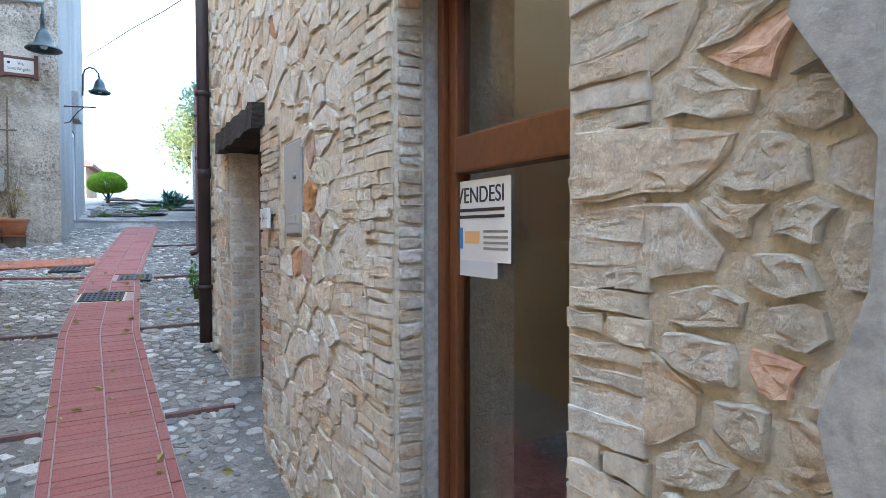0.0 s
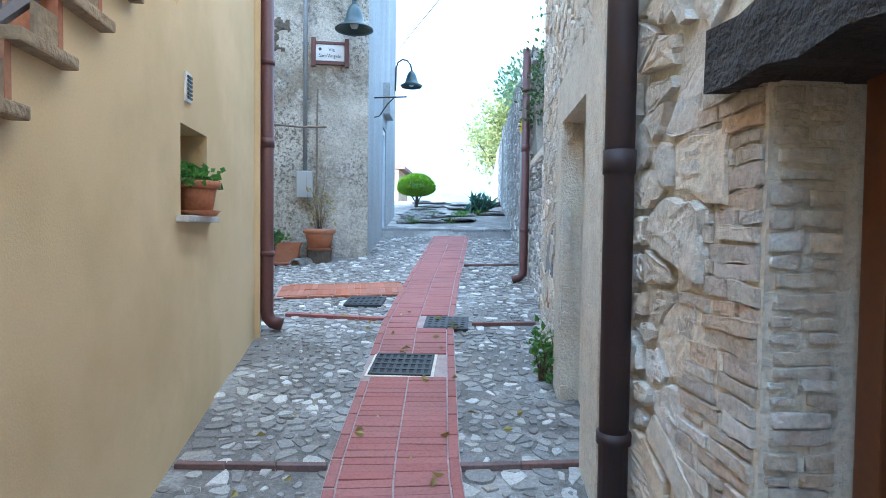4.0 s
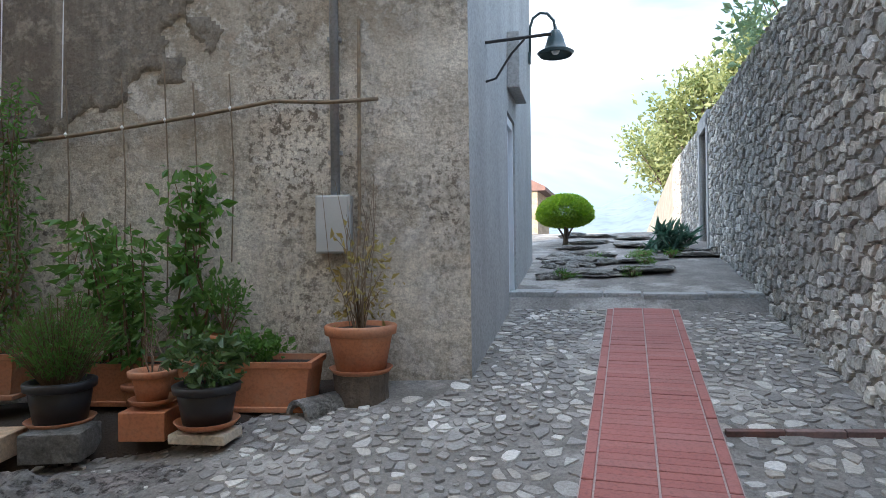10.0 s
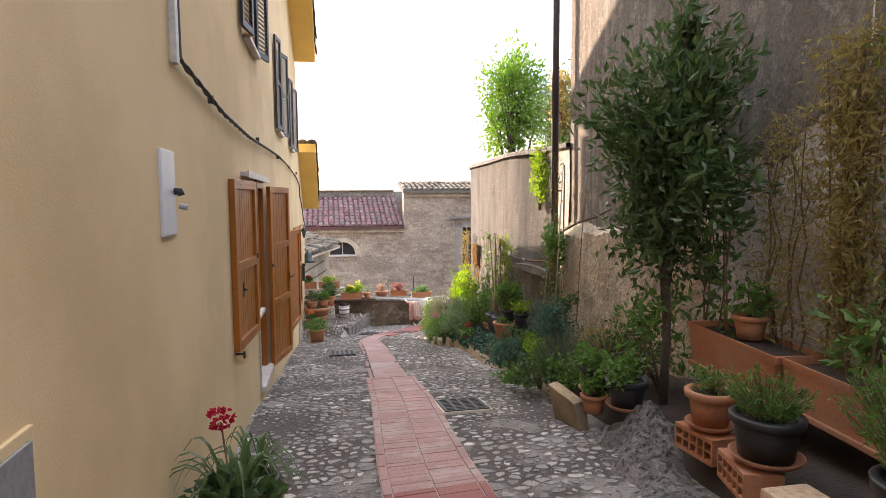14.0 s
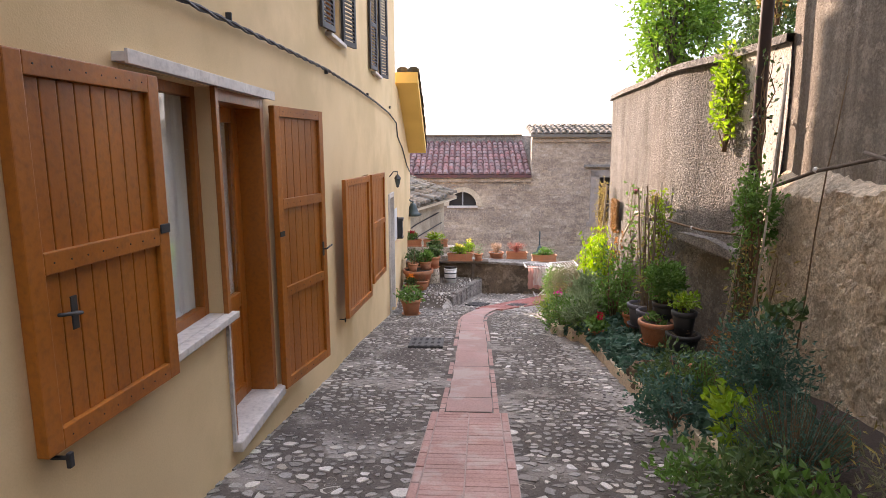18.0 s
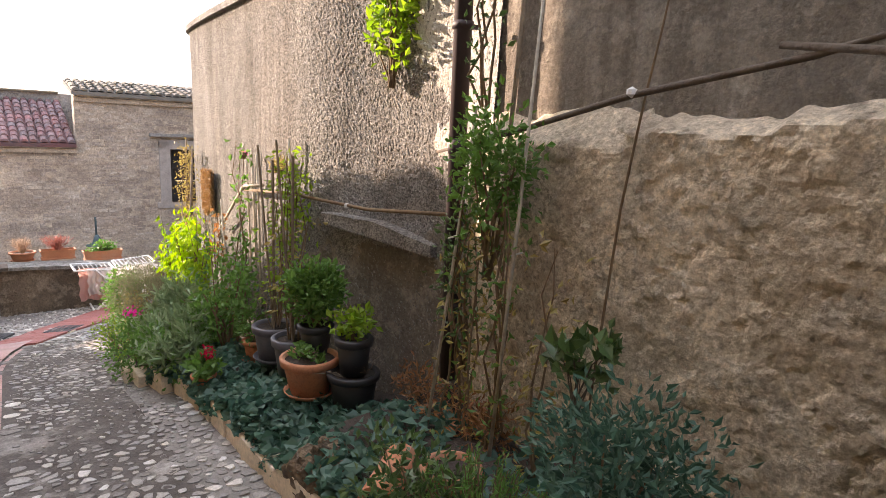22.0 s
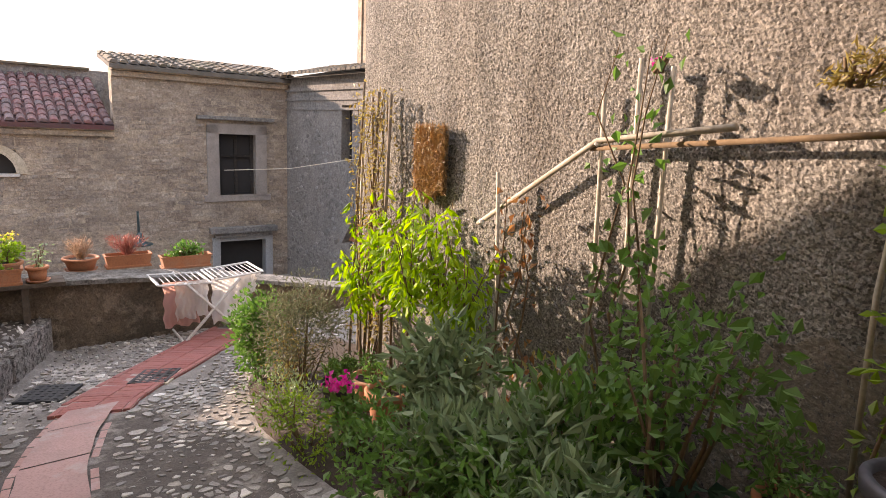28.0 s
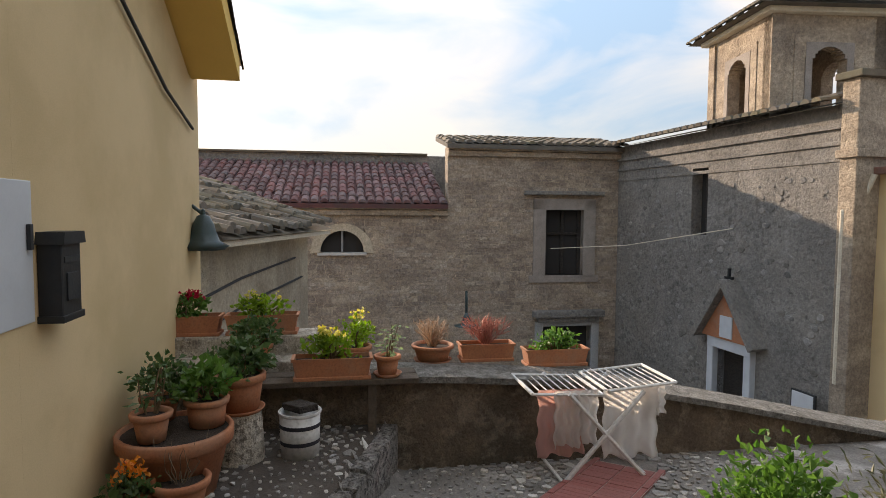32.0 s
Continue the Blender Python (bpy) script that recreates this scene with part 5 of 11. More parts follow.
# dark backing for the bars; its unseen height is added to cut skylight
wall_between("wall_yard", (2.5, 10.4), (2.5, 8.25), 0.0, 6.5, 0.25, "dark_mortar", (), "plain dark wall added behind the fence, tall enough to block skylight")
tiles_ = thing("tile_stack", pose(1.62, 8.62, 1.66), "stack of grey clay tiles behind the iron fence", "roof tiles")
for k_ in range(6):
    for j_ in range(5):
        part("tile", lathe([(0.0, 0), (0.05, 0), (0.05, 0.36), (0, 0.36)], 8, m=pose(-0.18, -0.2 + 0.1 * j_, 0.05 + 0.085 * k_, 0, 90)), "step_stone", tiles_)
potted_late = pose(1.62, 8.55, 2.22)
post = thing("marker_post", pose(1.06, 10.65, 0.38), "grey tube post with a yellow cap", "post")
part("tube", tube([(0, 0, 0), (0, 0, 1.78)], 0.045, 14), "grey_metal", post, smooth=True)
part("cap", lathe([(0.06, 0), (0.06, 0.13), (0.045, 0.17), (0, 0.17)], 14, m=pose(0, 0, 1.74)), "yellow_plastic", post, "yellow plastic cap", True)
# gate in the field wall
gate = thing("gate_frame", wall_field.matrix_basis @ pose(27.3, -0.04, 0), "grey cement frame of a gate in the field wall", "gate", kind="structure")
part("jamb", a_box(-0.16, 0, 0, 0.5, 1.3, 3.35), "side_render", gate)
part("jamb", a_box(0.8, 0.96, 0, 0.5, 1.3, 3.35), "side_render", gate)
part("head", a_box(-0.16, 0.96, 0, 0.5, 3.2, 3.42), "side_render", gate)
part("gate_leaf", a_box(0, 0.8, 0.3, 0.34, 1.3, 3.2), "grey_metal", gate)


def bell_lamp(m, arm, label, r=0.26, plate_drop=0.6):
    """A bell-shaped street lamp on a bent wall arm; local origin at the bell's middle, the wall lies along +y."""
    th = thing("street_lamp", m, label, "street lamp")
    prof = [(0.02, 0.22), (0.06, 0.2), (0.10, 0.12), (0.12, 0.04), (0.15, -0.04), (0.24, -0.09), (r, -0.11), (r, -0.125), (0.22, -0.105), (0.10, 0.0), (0, 0.05)]
    part("shade", lathe(prof, 24), "lamp_green", th, smooth=True)
    part("bulb", lathe([(0.05, -0.02), (0.06, -0.06), (0.04, -0.10), (0, -0.11)], 12), "white_plastic", th, smooth=True)
    part("arm", tube(arm, 0.018, 8), "lamp_green", th, smooth=True)
    x, y, z = arm[-1]
    part("wall_plate", a_box(x - 0.03, x + 0.03, y - 0.01, y + 0.02, z - plate_drop, z + 0.05, 0.004), "lamp_green", th)
    part("finial", lathe([(0, 0.28), (0.02, 0.26), (0.025, 0.22), (0.0, 0.2)], 10), "lamp_green", th)
    return th


bell_lamp(pose(-1.20, 11.52, 3.75, 0, 0, 12), [(0, 0, 0.22), (0, 0.0, 0.5), (0, 0.1, 0.62), (0, 0.25, 0.60), (0, 0.34, 0.5)], "dark green bell street lamp on the grey house corner")
bell_lamp(pose(-0.92, 16.1, 4.04, 0, 0, 90), [(0, 0, 0.22), (0, 0.02, 0.34), (0, 0.10, 0.44), (0, 0.20, 0.46), (0, 0.29, 0.40), (0, 0.33, 0.28), (0, 0.335, -0.1)], "dark green bell street lamp on a goose-neck arm", 0.21, 0.1)
side_br = thing("wall_bracket", wall_grey_side.matrix_basis @ pose(0.7, 0, 2.95), "dark wrought iron wall bracket", "bracket")
part("arm", tube([(0, 0, 0), (0, -0.5, 0.02)], 0.012, 6), "black_iron", side_br)
part("scroll", tube([(0, 0, -0.3), (0, -0.08, -0.28), (0, -0.2, -0.1), (0, -0.3, 0.0)], 0.009, 6), "black_iron", side_br)

# sign
sgn = thing("street_sign", GM @ pose(len_g - 0.80, -0.03, 3.2), "white enamel street name plate in a brown wooden holder", "sign")
part("plate", a_box(0.06, 0.46, -0.01, 0.01, 0.08, 0.31, 0.01), "paper", sgn)
for x0 in (0.0, 0.46):
    part("side_bracket", a_box(x0, x0 + 0.06, -0.02, 0.03, 0.0, 0.4, 0.005), "brown_paint", sgn)
part("bottom_bar", a_box(0.06, 0.46, -0.018, 0.03, 0.03, 0.08, 0.005), "brown_paint", sgn)
part("top_bar", a_box(0.06, 0.46, -0.018, 0.03, 0.31, 0.35, 0.005), "brown_paint", sgn)
part("crest", lathe([(0, 0.002), (0.022, 0.002), (0.022, 0)], 12, m=pose(0.12, -0.01, 0.24, 90)), "ink", sgn)
lettering("Via", 0.07, pose(0.28, -0.013, 0.235) @ FACE, "ink", sgn)
lettering("Sant'Angelo", 0.066, pose(0.26, -0.013, 0.15) @ FACE, "ink", sgn)

# conduit and meter box on the grey wall
cx = len_g - 0.88
cond = thing("cable_conduit", GM, "grey plastic cable conduit on the grey wall", "conduit")
part("tube", tube([(cx, -0.035, 1.72), (cx, -0.035, 4.3), (cx + 0.02, -0.035, 4.42), (cx + 0.7, -0.035, 4.5)], 0.03, 10), "grey_metal", cond, smooth=True)
for z in (2.0, 2.75, 3.5):
    part("clip", a_box(cx - 0.045, cx + 0.045, -0.04, 0, z, z + 0.025), "grey_metal", cond)
mbx = thing("meter_box", GM @ pose(len_g - 1.0, -0.10, 1.35), "weathered grey meter box on the wall", "utility box")
part("body", a_box(0, 0.23, 0, 0.1, 0, 0.38, 0.012), "panel_grey", mbx)
part("lid", a_box(0.01, 0.22, -0.015, 0.0, 0.01, 0.37, 0.006), "panel_grey", mbx)
cab = thing("trellis_cable", GM, "drooping rod tied along the grey wall for climbers", "trellis")
part("rod", tube([(6.2, -0.06, 2.12), (6.8, -0.06, 2.16), (7.24, -0.06, 2.21), (7.8, -0.07, 2.28), (8.3, -0.06, 2.36), (8.66, -0.06, 2.34), (9.0, -0.07, 2.35)], 0.014, 7), "cane", cab, smooth=True)
for x, z0, z1 in ((6.25, 0.9, 2.6), (6.85, 1.0, 2.7), (7.25, 1.1, 2.55), (7.55, 1.0, 2.65), (7.75, 1.2, 2.5), (8.0, 1.3, 2.55)):
    part("string", tube([(x, -0.05, z0), (x + 0.03, -0.07, (z0 + z1) / 2), (x, -0.06, z1)], 0.005, 5), "cane", cab)
    part("knot", lathe([(0, -0.02), (0.014, 0), (0, 0.02)], 6, m=pose(x + 0.01, -0.075, float(np.interp(x, [6.2, 7.24, 8.3, 9], [2.12, 2.21, 2.36, 2.35])))), "paper", cab)
for x_, z_ in ((6.05, 3.9), (6.2, 4.3), (6.35, 4.1), (6.8, 3.6)):
    part("cord", tube([(x_, -0.03, 2.3), (x_ + 0.02, -0.03, 3.1), (x_ + 0.03, -0.03, z_)], 0.004, 5), "paper", cab)
part("tall_stake", tube([(len_g - 0.72, -0.05, 1.4), (len_g - 0.71, -0.05, 2.88)], 0.013, 6), "cane", cab)

# door in the side wall
sd = thing("side_door", wall_grey_side.matrix_basis @ pose(1.95, 0.08, 0), "white framed glazed side door", "door")
part("frame", a_box(0, 0.06, -0.06, 0.03, 0.75, 2.7, 0.004), "panel_white", sd)
part("frame", a_box(0.54, 0.6, -0.06, 0.03, 0.75, 2.7, 0.004), "panel_white", sd)
part("leaf", a_box(0.06, 0.54, -0.02, 0.02, 0.75, 2.7, 0.004), "panel_white", sd)
part("head", a_box(0.06, 0.54, -0.06, -0.02, 2.62, 2.7), "panel_white", sd)
sh = part("upper_shutter", a_box(2.0, 2.7, -0.12, 0.0, 2.95, 3.5, 0.01), "side_render")
sh.matrix_basis = wall_grey_side.matrix_basis
tagged(sh, "grey rendered hood over the side door", "hood")

# overhead cables
wire = thing("overhead_cable", pose(0, 0, 0), "thin black overhead cable across the lane", "cable")
part("strand", tube([(-1.2, 16.2, 4.75), (-0.55, 13.5, 4.32), (0.1, 11.2, 4.05), (0.6, 9.6, 3.86), (1.1, 8.0, 3.72)], 0.007, 5), "black_iron", wire)


# ---- step, slabs and far end of the first lane ----
rng = random.Random(11)
step = thing("stone_step", pose(0, 14.1, 0.62), "worn grey stone step across the lane", "step")
x = -1.22
while x < 1.0:
    w = min(rng.uniform(0.3, 0.65), 1.12 - x)
    part("slab", a_box(x, x + w - 0.012, rng.uniform(0, 0.04), 0.85, 0, 0.325 + rng.uniform(-0.012, 0.006), 0.018), "step_stone", step)
    x += w


def rock(m, rx, ry, rz, label, seed=0, name="rock", material="rock", cuts=4):
    bm = bmesh.new()
    bmesh.ops.create_icosphere(bm, subdivisions=cuts, radius=1.0)
    off = Vector((seed * 3.7, seed * 1.3, 0))
    for v in bm.verts:
        d = 1 + 0.38 * noise.noise(v.co * 1.3 + off) + 0.26 * abs(noise.noise(v.co * 3.1 + off)) + 0.16 * noise.noise(v.co * 6.5 + off) + 0.07 * noise.noise(v.co * 15 + off)
        v.co = Vector((v.co.x * rx * d, v.co.y * ry * d, max(v.co.z * d, -0.35) * rz))
    ob = part(name, bm, material, smooth=False)
    ob.matrix_basis = m
    return tagged(ob, label, "rock")


for k in range(22):
    x, y = rng.uniform(-1.0, 0.95), rng.uniform(15.1, 20.0)
    rock(pose(x, y, gz(x, y) + 0.0, 0, 0, rng.uniform(0, 180)), rng.uniform(0.2, 0.45), rng.uniform(0.15, 0.3), rng.uniform(0.03, 0.07), "flat weathered grey bedrock slab in the path", k, "bedrock_slab")
for k in range(26):
    x, y = rng.uniform(-1.15, -0.5), rng.uniform(15.1, 17.2)
    rock(pose(x, y, gz(x, y), 0, 0, rng.uniform(0, 180)), rng.uniform(0.07, 0.14), rng.uniform(0.06, 0.1), rng.uniform(0.04, 0.07), "rounded grey cobble at the path's edge", k + 40, "loose_cobble", "rock", 2)["group"] = "stones at the path's edge"
hill = bmesh.new()
hv = []
for j in range(3):
    ring = []
    for i in range(41):
        a = radians(-35 + i * 70 / 40)
        d = 900 + j * 350
        h = (-14 if j == 0 else (75 + 18 * math.sin(i * 0.6 + j) + 9 * math.sin(i * 1.7 + j * 2)) * (1 if j == 1 else 1.45))
        ring.append(hill.verts.new((math.sin(a) * d, math.cos(a) * d, h)))
    hv.append(ring)
for a, b in zip(hv, hv[1:]):
    for i in range(40):
        hill.faces.new((a[i], a[i + 1], b[i + 1], b[i]))
# the haze of distance is mixed into the hills' pale base colour
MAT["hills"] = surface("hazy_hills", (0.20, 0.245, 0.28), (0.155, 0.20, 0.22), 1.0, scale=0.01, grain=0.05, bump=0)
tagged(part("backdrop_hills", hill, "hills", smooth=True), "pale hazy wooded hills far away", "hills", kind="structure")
far_house = thing("far_house", pose(-3.1, 26.5, 1.2), "small far stone house with a tiled roof", "house")
part("wall", a_box(-2.0, 0.55, 0, 3, -1, 2.05), "church", far_house)
part("roof", extrude_outline([(-2.2, 2.0), (0.8, 2.0), (0.8, 2.12), (-0.7, 2.9), (-2.2, 2.12)], 3.2, pose(0, -0.1, 0)), "roof_tile", far_house)
part("window", a_box(-0.1, 0.25, -0.02, 0.02, 1.1, 1.6), "dark_gap", far_house)


# ---- house front along the second lane ----
FM = lane_pose(0, 0, 0)


def front_window(name, s0, s1, z0, z1, label, depth=0.09, curtain=True, sill=True):
    th = thing(name, FM, label, "window", kind="structure")
    w = 0.06
    for a, b in ((s0, s0 + w), (s1 - w, s1), ((s0 + s1) / 2 - 0.035, (s0 + s1) / 2 + 0.035)):
        part("window_frame", a_box(a, b, depth, depth + 0.06, z0, z1, 0.004), "wood", th)
    for a, b in ((z0, z0 + w), (z1 - w, z1)):
        part("window_frame", a_box(s0, s1, depth + 0.002, depth + 0.058, a, b, 0.004), "wood", th)
    for a, b in ((s0 + w, (s0 + s1) / 2 - 0.035), ((s0 + s1) / 2 + 0.035, s1 - w)):
        part("pane", a_box(a, b, depth + 0.027, depth + 0.032, z0 + w, z1 - w), "glass", th).visible_shadow = False
    if curtain:
        bm = bmesh.new()
        n = 40
        cols = [[bm.verts.new((s0 + (s1 - s0) * i / n, depth + 0.055 + 0.01 * math.sin(i * 1.7), z)) for z in (z0, z1)] for i in range(n + 1)]
        for a, b in zip(cols, cols[1:]):
            bm.faces.new((a[0], b[0], b[1], a[1]))
        part("curtain", bm, "curtain", th, "white net curtain", True)
    # dark sheet: the room's lack of light is put into its colour
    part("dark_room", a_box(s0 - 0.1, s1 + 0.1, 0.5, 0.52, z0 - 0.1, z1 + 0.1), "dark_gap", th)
    if sill:
        part("window_sill", a_box(s0 - 0.06, s1 + 0.06, -0.07, -0.002, z0 - 0.035, z0 + 0.006, 0.006), "marble", th)
        part("inner_sill", a_box(s0 + 0.002, s1 - 0.002, -0.002, depth, z0 - 0.02, z0 + 0.006), "marble", th)
    return th


front_window("window_2", 4.98, 5.90, 0.52, 1.84, "wood framed window with a white curtain and marble sill")
front_window("window_3", 9.55, 10.35, -0.35, 1.12, "wood framed window behind an ajar shutter")
for k, (a, b, z0, z1) in enumerate(((5.45, 6.2, 3.15, 4.6), (8.95, 9.65, 2.68, 4.0), (12.1, 12.8, 2.68, 4.0))):
    front_window("window_%d" % (k + 4), a, b, z0, z1, "upper window with black louvred shutters")
    louvred(FM @ pose(a - 0.36, -0.02, 0, 0, 0, -8), 0.36, z0, z1, "black louvred shutter open against the yellow wall")["group"] = "upper shutters"
    louvred(FM @ pose(b, -0.02, 0, 0, 0, -14), 0.36, z0, z1, "black louvred shutter open against the yellow wall")["group"] = "upper shutters"
front_window("window_7", 10.95, 11.5, -0.45, 1.12, "narrow window beside the open shutter", sill=False)
# door of the house
fd = thing("house_door", FM, "varnished wooden house door with a curtained pane, set deep", "door")
for a, b in ((5.93, 6.0), (6.73, 6.80)):
    part("frame_post", a_box(a, b, 0.0, 0.26, -0.30, 1.84, 0.004), "wood", fd)
part("frame_head", a_box(6.0, 6.73, 0.0, 0.26, 1.77, 1.84, 0.004), "wood", fd)
part("leaf", a_box(6.0, 6.10, 0.17, 0.22, -0.30, 1.77, 0.005), "wood", fd)
part("stile", a_box(6.63, 6.73, 0.17, 0.22, -0.30, 1.77, 0.005), "wood", fd)
part("lower_panel", a_box(6.10, 6.63, 0.185, 0.21, -0.20, 0.38, 0.004), "wood", fd)
part("panel_field", a_box(6.16, 6.57, 0.17, 0.185, -0.12, 0.30, 0.008), "wood", fd)
for z0, z1 in ((-0.30, -0.20), (0.38, 0.48), (1.67, 1.77)):
    part("rail", a_box(6.10, 6.63, 0.172, 0.218, z0, z1, 0.005), "wood", fd)
part("pane", a_box(6.10, 6.63, 0.193, 0.198, 0.48, 1.67), "glass", fd).visible_shadow = False
part("curtain", a_box(6.10, 6.63, 0.225, 0.23, 0.48, 1.67), "curtain", fd, "white door curtain")
# dark sheet in place of the shaded room behind the door
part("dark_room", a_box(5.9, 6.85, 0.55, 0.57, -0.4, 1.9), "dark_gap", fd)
part("threshold", a_box(5.90, 6.84, -0.06, 0.26, -0.37, -0.30, 0.01), "marble", fd, "pale marble threshold")
part("jamb_edge", a_box(5.905, 5.93, -0.02, 0.0, -0.36, 0.48), "marble", fd)
canopy = thing("door_hood", FM, "thin pale metal hood over the window and door", "hood")
part("strip", a_box(4.94, 6.84, -0.06, 0.02, 1.845, 1.885, 0.004), "marble", canopy)
part("edge", a_box(4.93, 6.85, -0.075, -0.06, 1.835, 1.895, 0.003), "marble", canopy)
part("post", a_box(5.89, 5.935, -0.03, 0.0, 0.5, 1.845, 0.004), "wood", canopy)
shutter_leaf(FM @ pose(5.08, -0.07, 0, 0, 0, 175) @ Matrix.Diagonal((1, -1, 1, 1)), 0.80, 0.47, 1.80, "varnished wooden boarded window shutter open against the wall", (1.08,), planks=8, handle=(0.62, 0.93))
dsh = shutter_leaf(FM @ pose(6.82, -0.03, 0, 0, 0, -12), 0.80, -0.33, 1.80, "varnished wooden boarded door shutter standing open", (0.38, 1.05), planks=6, name="door_shutter", handle=(0.72, 0.65))
shutter_leaf(FM @ pose(9.0, -0.10, 0, 0, 0, -5), 1.12, -0.40, 1.16, "plain boarded wooden shutter standing ajar", (), planks=9)
shutter_leaf(FM @ pose(11.0, -0.09, 0, 0, 0, -3), 1.0, -0.45, 1.13, "boarded wooden shutter open against the yellow wall", (0.35,), planks=7)
for s, z in ((4.35, 0.44), (7.65, -0.38), (9.15, -0.45), (11.9, -0.5)):
    hk = thing("shutter_hook", FM @ pose(s, 0, z), "small black iron shutter catch on the wall", "hook", "shutter catches")
    part("stem", tube([(0, 0.01, 0), (0, -0.06, 0)], 0.008, 6), "iron", hk)
    part("tongue", a_box(-0.012, 0.012, -0.075, -0.058, -0.035, 0.02, 0.005), "iron", hk)
# utility panels
wp = thing("gas_meter_panel", FM @ pose(2.38, -0.014, 1.47), "white painted metal panel with a black tap", "utility box")
part("panel", a_box(0, 0.24, 0, 0.04, 0, 0.40, 0.008), "panel_white", wp)
part("tap", tube([(0.21, 0, 0.21), (0.21, -0.025, 0.21), (0.21, -0.03, 0.19)], 0.018, 10), "iron", wp, "black tap", True)
part("spout", tube([(0.215, -0.02, 0.14), (0.215, -0.055, 0.13)], 0.014, 8), "grey_metal", wp)
ub = thing("utility_door", FM @ pose(0.70, -0.012, 0.33), "grey blue metal utility door in a beige rim", "utility box")
part("rim", a_box(-0.03, 0.41, 0, 0.02, -0.03, 0.76, 0.004), "yellow", ub)
part("panel", a_box(0, 0.38, -0.01, 0.0, 0, 0.73, 0.004), "grey_metal", ub)
eb = thing("electric_panel", FM @ pose(14.83, -0.012, -0.40), "white electric meter panel with a dark lock", "utility box")
part("panel", a_box(0, 0.40, 0, 0.02, 0, 0.66, 0.005), "panel_white", eb)
part("lock", a_box(0.34, 0.37, -0.02, 0.0, 0.34, 0.46, 0.005), "iron", eb)
mail = thing("mailbox", FM @ pose(15.28, 0, -0.40), "black cast metal mailbox on the yellow wall", "mailbox")
part("body", a_box(0, 0.22, -0.11, 0, 0, 0.38, 0.012), "black_iron", mail)
part("lid", extrude_outline([(-0.015, 0.36), (0.235, 0.36), (0.22, 0.42), (0.0, 0.42)], 0.14, pose(0, -0.13, 0)), "black_iron", mail)
part("slot", a_box(0.03, 0.19, -0.115, -0.11, 0.27, 0.30), "iron", mail)
part("relief", a_box(0.05, 0.17, -0.117, -0.11, 0.08, 0.22, 0.004), "iron", mail)
part("base_lip", a_box(-0.01, 0.23, -0.12, 0, -0.02, 0.015, 0.004), "black_iron", mail)
ad = thing("arched_door", FM, "narrow white arched door in the yellow wall", "door")
arch_out = [(13.9, -1.75), (14.55, -1.75), (14.55, 0.2)] + [(14.225 + 0.325 * math.cos(a), 0.2 + 0.325 * math.sin(a)) for a in np.linspace(0.2, math.pi - 0.2, 9)] + [(13.9, 0.2)]
part("leaf", extrude_outline(arch_out, 0.05, pose(0, 0.1, 0)), "panel_white", ad)
part("surround", a_box(13.84, 13.9, -0.03, 0.1, -1.75, 0.55, 0.005), "marble", ad)
part("surround", a_box(14.55, 14.61, -0.03, 0.1, -1.75, 0.55, 0.005), "marble", ad)
part("arch_stone", a_box(13.84, 14.61, -0.03, 0.1, 0.55, 0.64, 0.005), "marble", ad)
wl = thing("wall_lantern", FM @ pose(14.1, -0.16, 0.86), "small black lantern on a wall arm", "lamp")
part("arm", tube([(0, 0.16, 0.1), (0, 0.08, 0.2), (0, 0, 0.2), (0, 0, 0.16)], 0.01, 6), "black_iron", wl)
part("glass", lathe([(0.03, -0.08), (0.065, 0.06), (0.06, 0.07)], 6), "frosted", wl)
part("cap", lathe([(0.08, 0.07), (0.05, 0.11), (0.0, 0.16)], 6), "black_iron", wl)
part("foot", lathe([(0, -0.11), (0.035, -0.085), (0.03, -0.075)], 6), "black_iron", wl)
# twisted cable along the front
cbl = thing("facade_cable", FM, "twisted black supply cable drooping along the yellow front", "cable")
for ph in (0, math.pi):
    pts = []
    for i in range(150):
        s = 2.74 + i * (15.2 - 2.74) / 149
        z = float(np.interp(s, [2.74, 4.0, 5.4, 7.2, 8.8, 10.6, 12.4, 14.0, 15.2], [2.33, 2.24, 2.22, 2.26, 2.29, 2.27, 2.22, 2.15, 2.02]))
        pts.append((s, -0.03 + 0.009 * math.cos(i * 1.1 + ph), z + 0.009 * math.sin(i * 1.1 + ph)))
    part("strand", tube(pts, 0.009, 5), "iron", cbl)
part("riser_cable", tube([(2.74, -0.025, 2.33), (2.72, -0.025, 2.8), (2.74, -0.025, 6.5)], 0.016, 6), "iron", cbl)
part("riser_clamp", a_box(2.66, 2.72, -0.035, 0, 2.3, 2.62, 0.005), "marble", cbl)
part("lower_strand", tube([(15.2, -0.03, 2.02), (15.4, -0.03, 1.75), (16.4, -0.03, 1.5), (17.4, -0.03, 1.1), (18.25, -0.03, 0.9)], 0.014, 6), "iron", cbl)
for s in (3.6, 6.2, 8.8, 11.5, 14.2):
    part("cable_clip", a_box(s - 0.008, s + 0.008, -0.036, 0, 2.25, 2.30, 0.003), "iron", cbl)
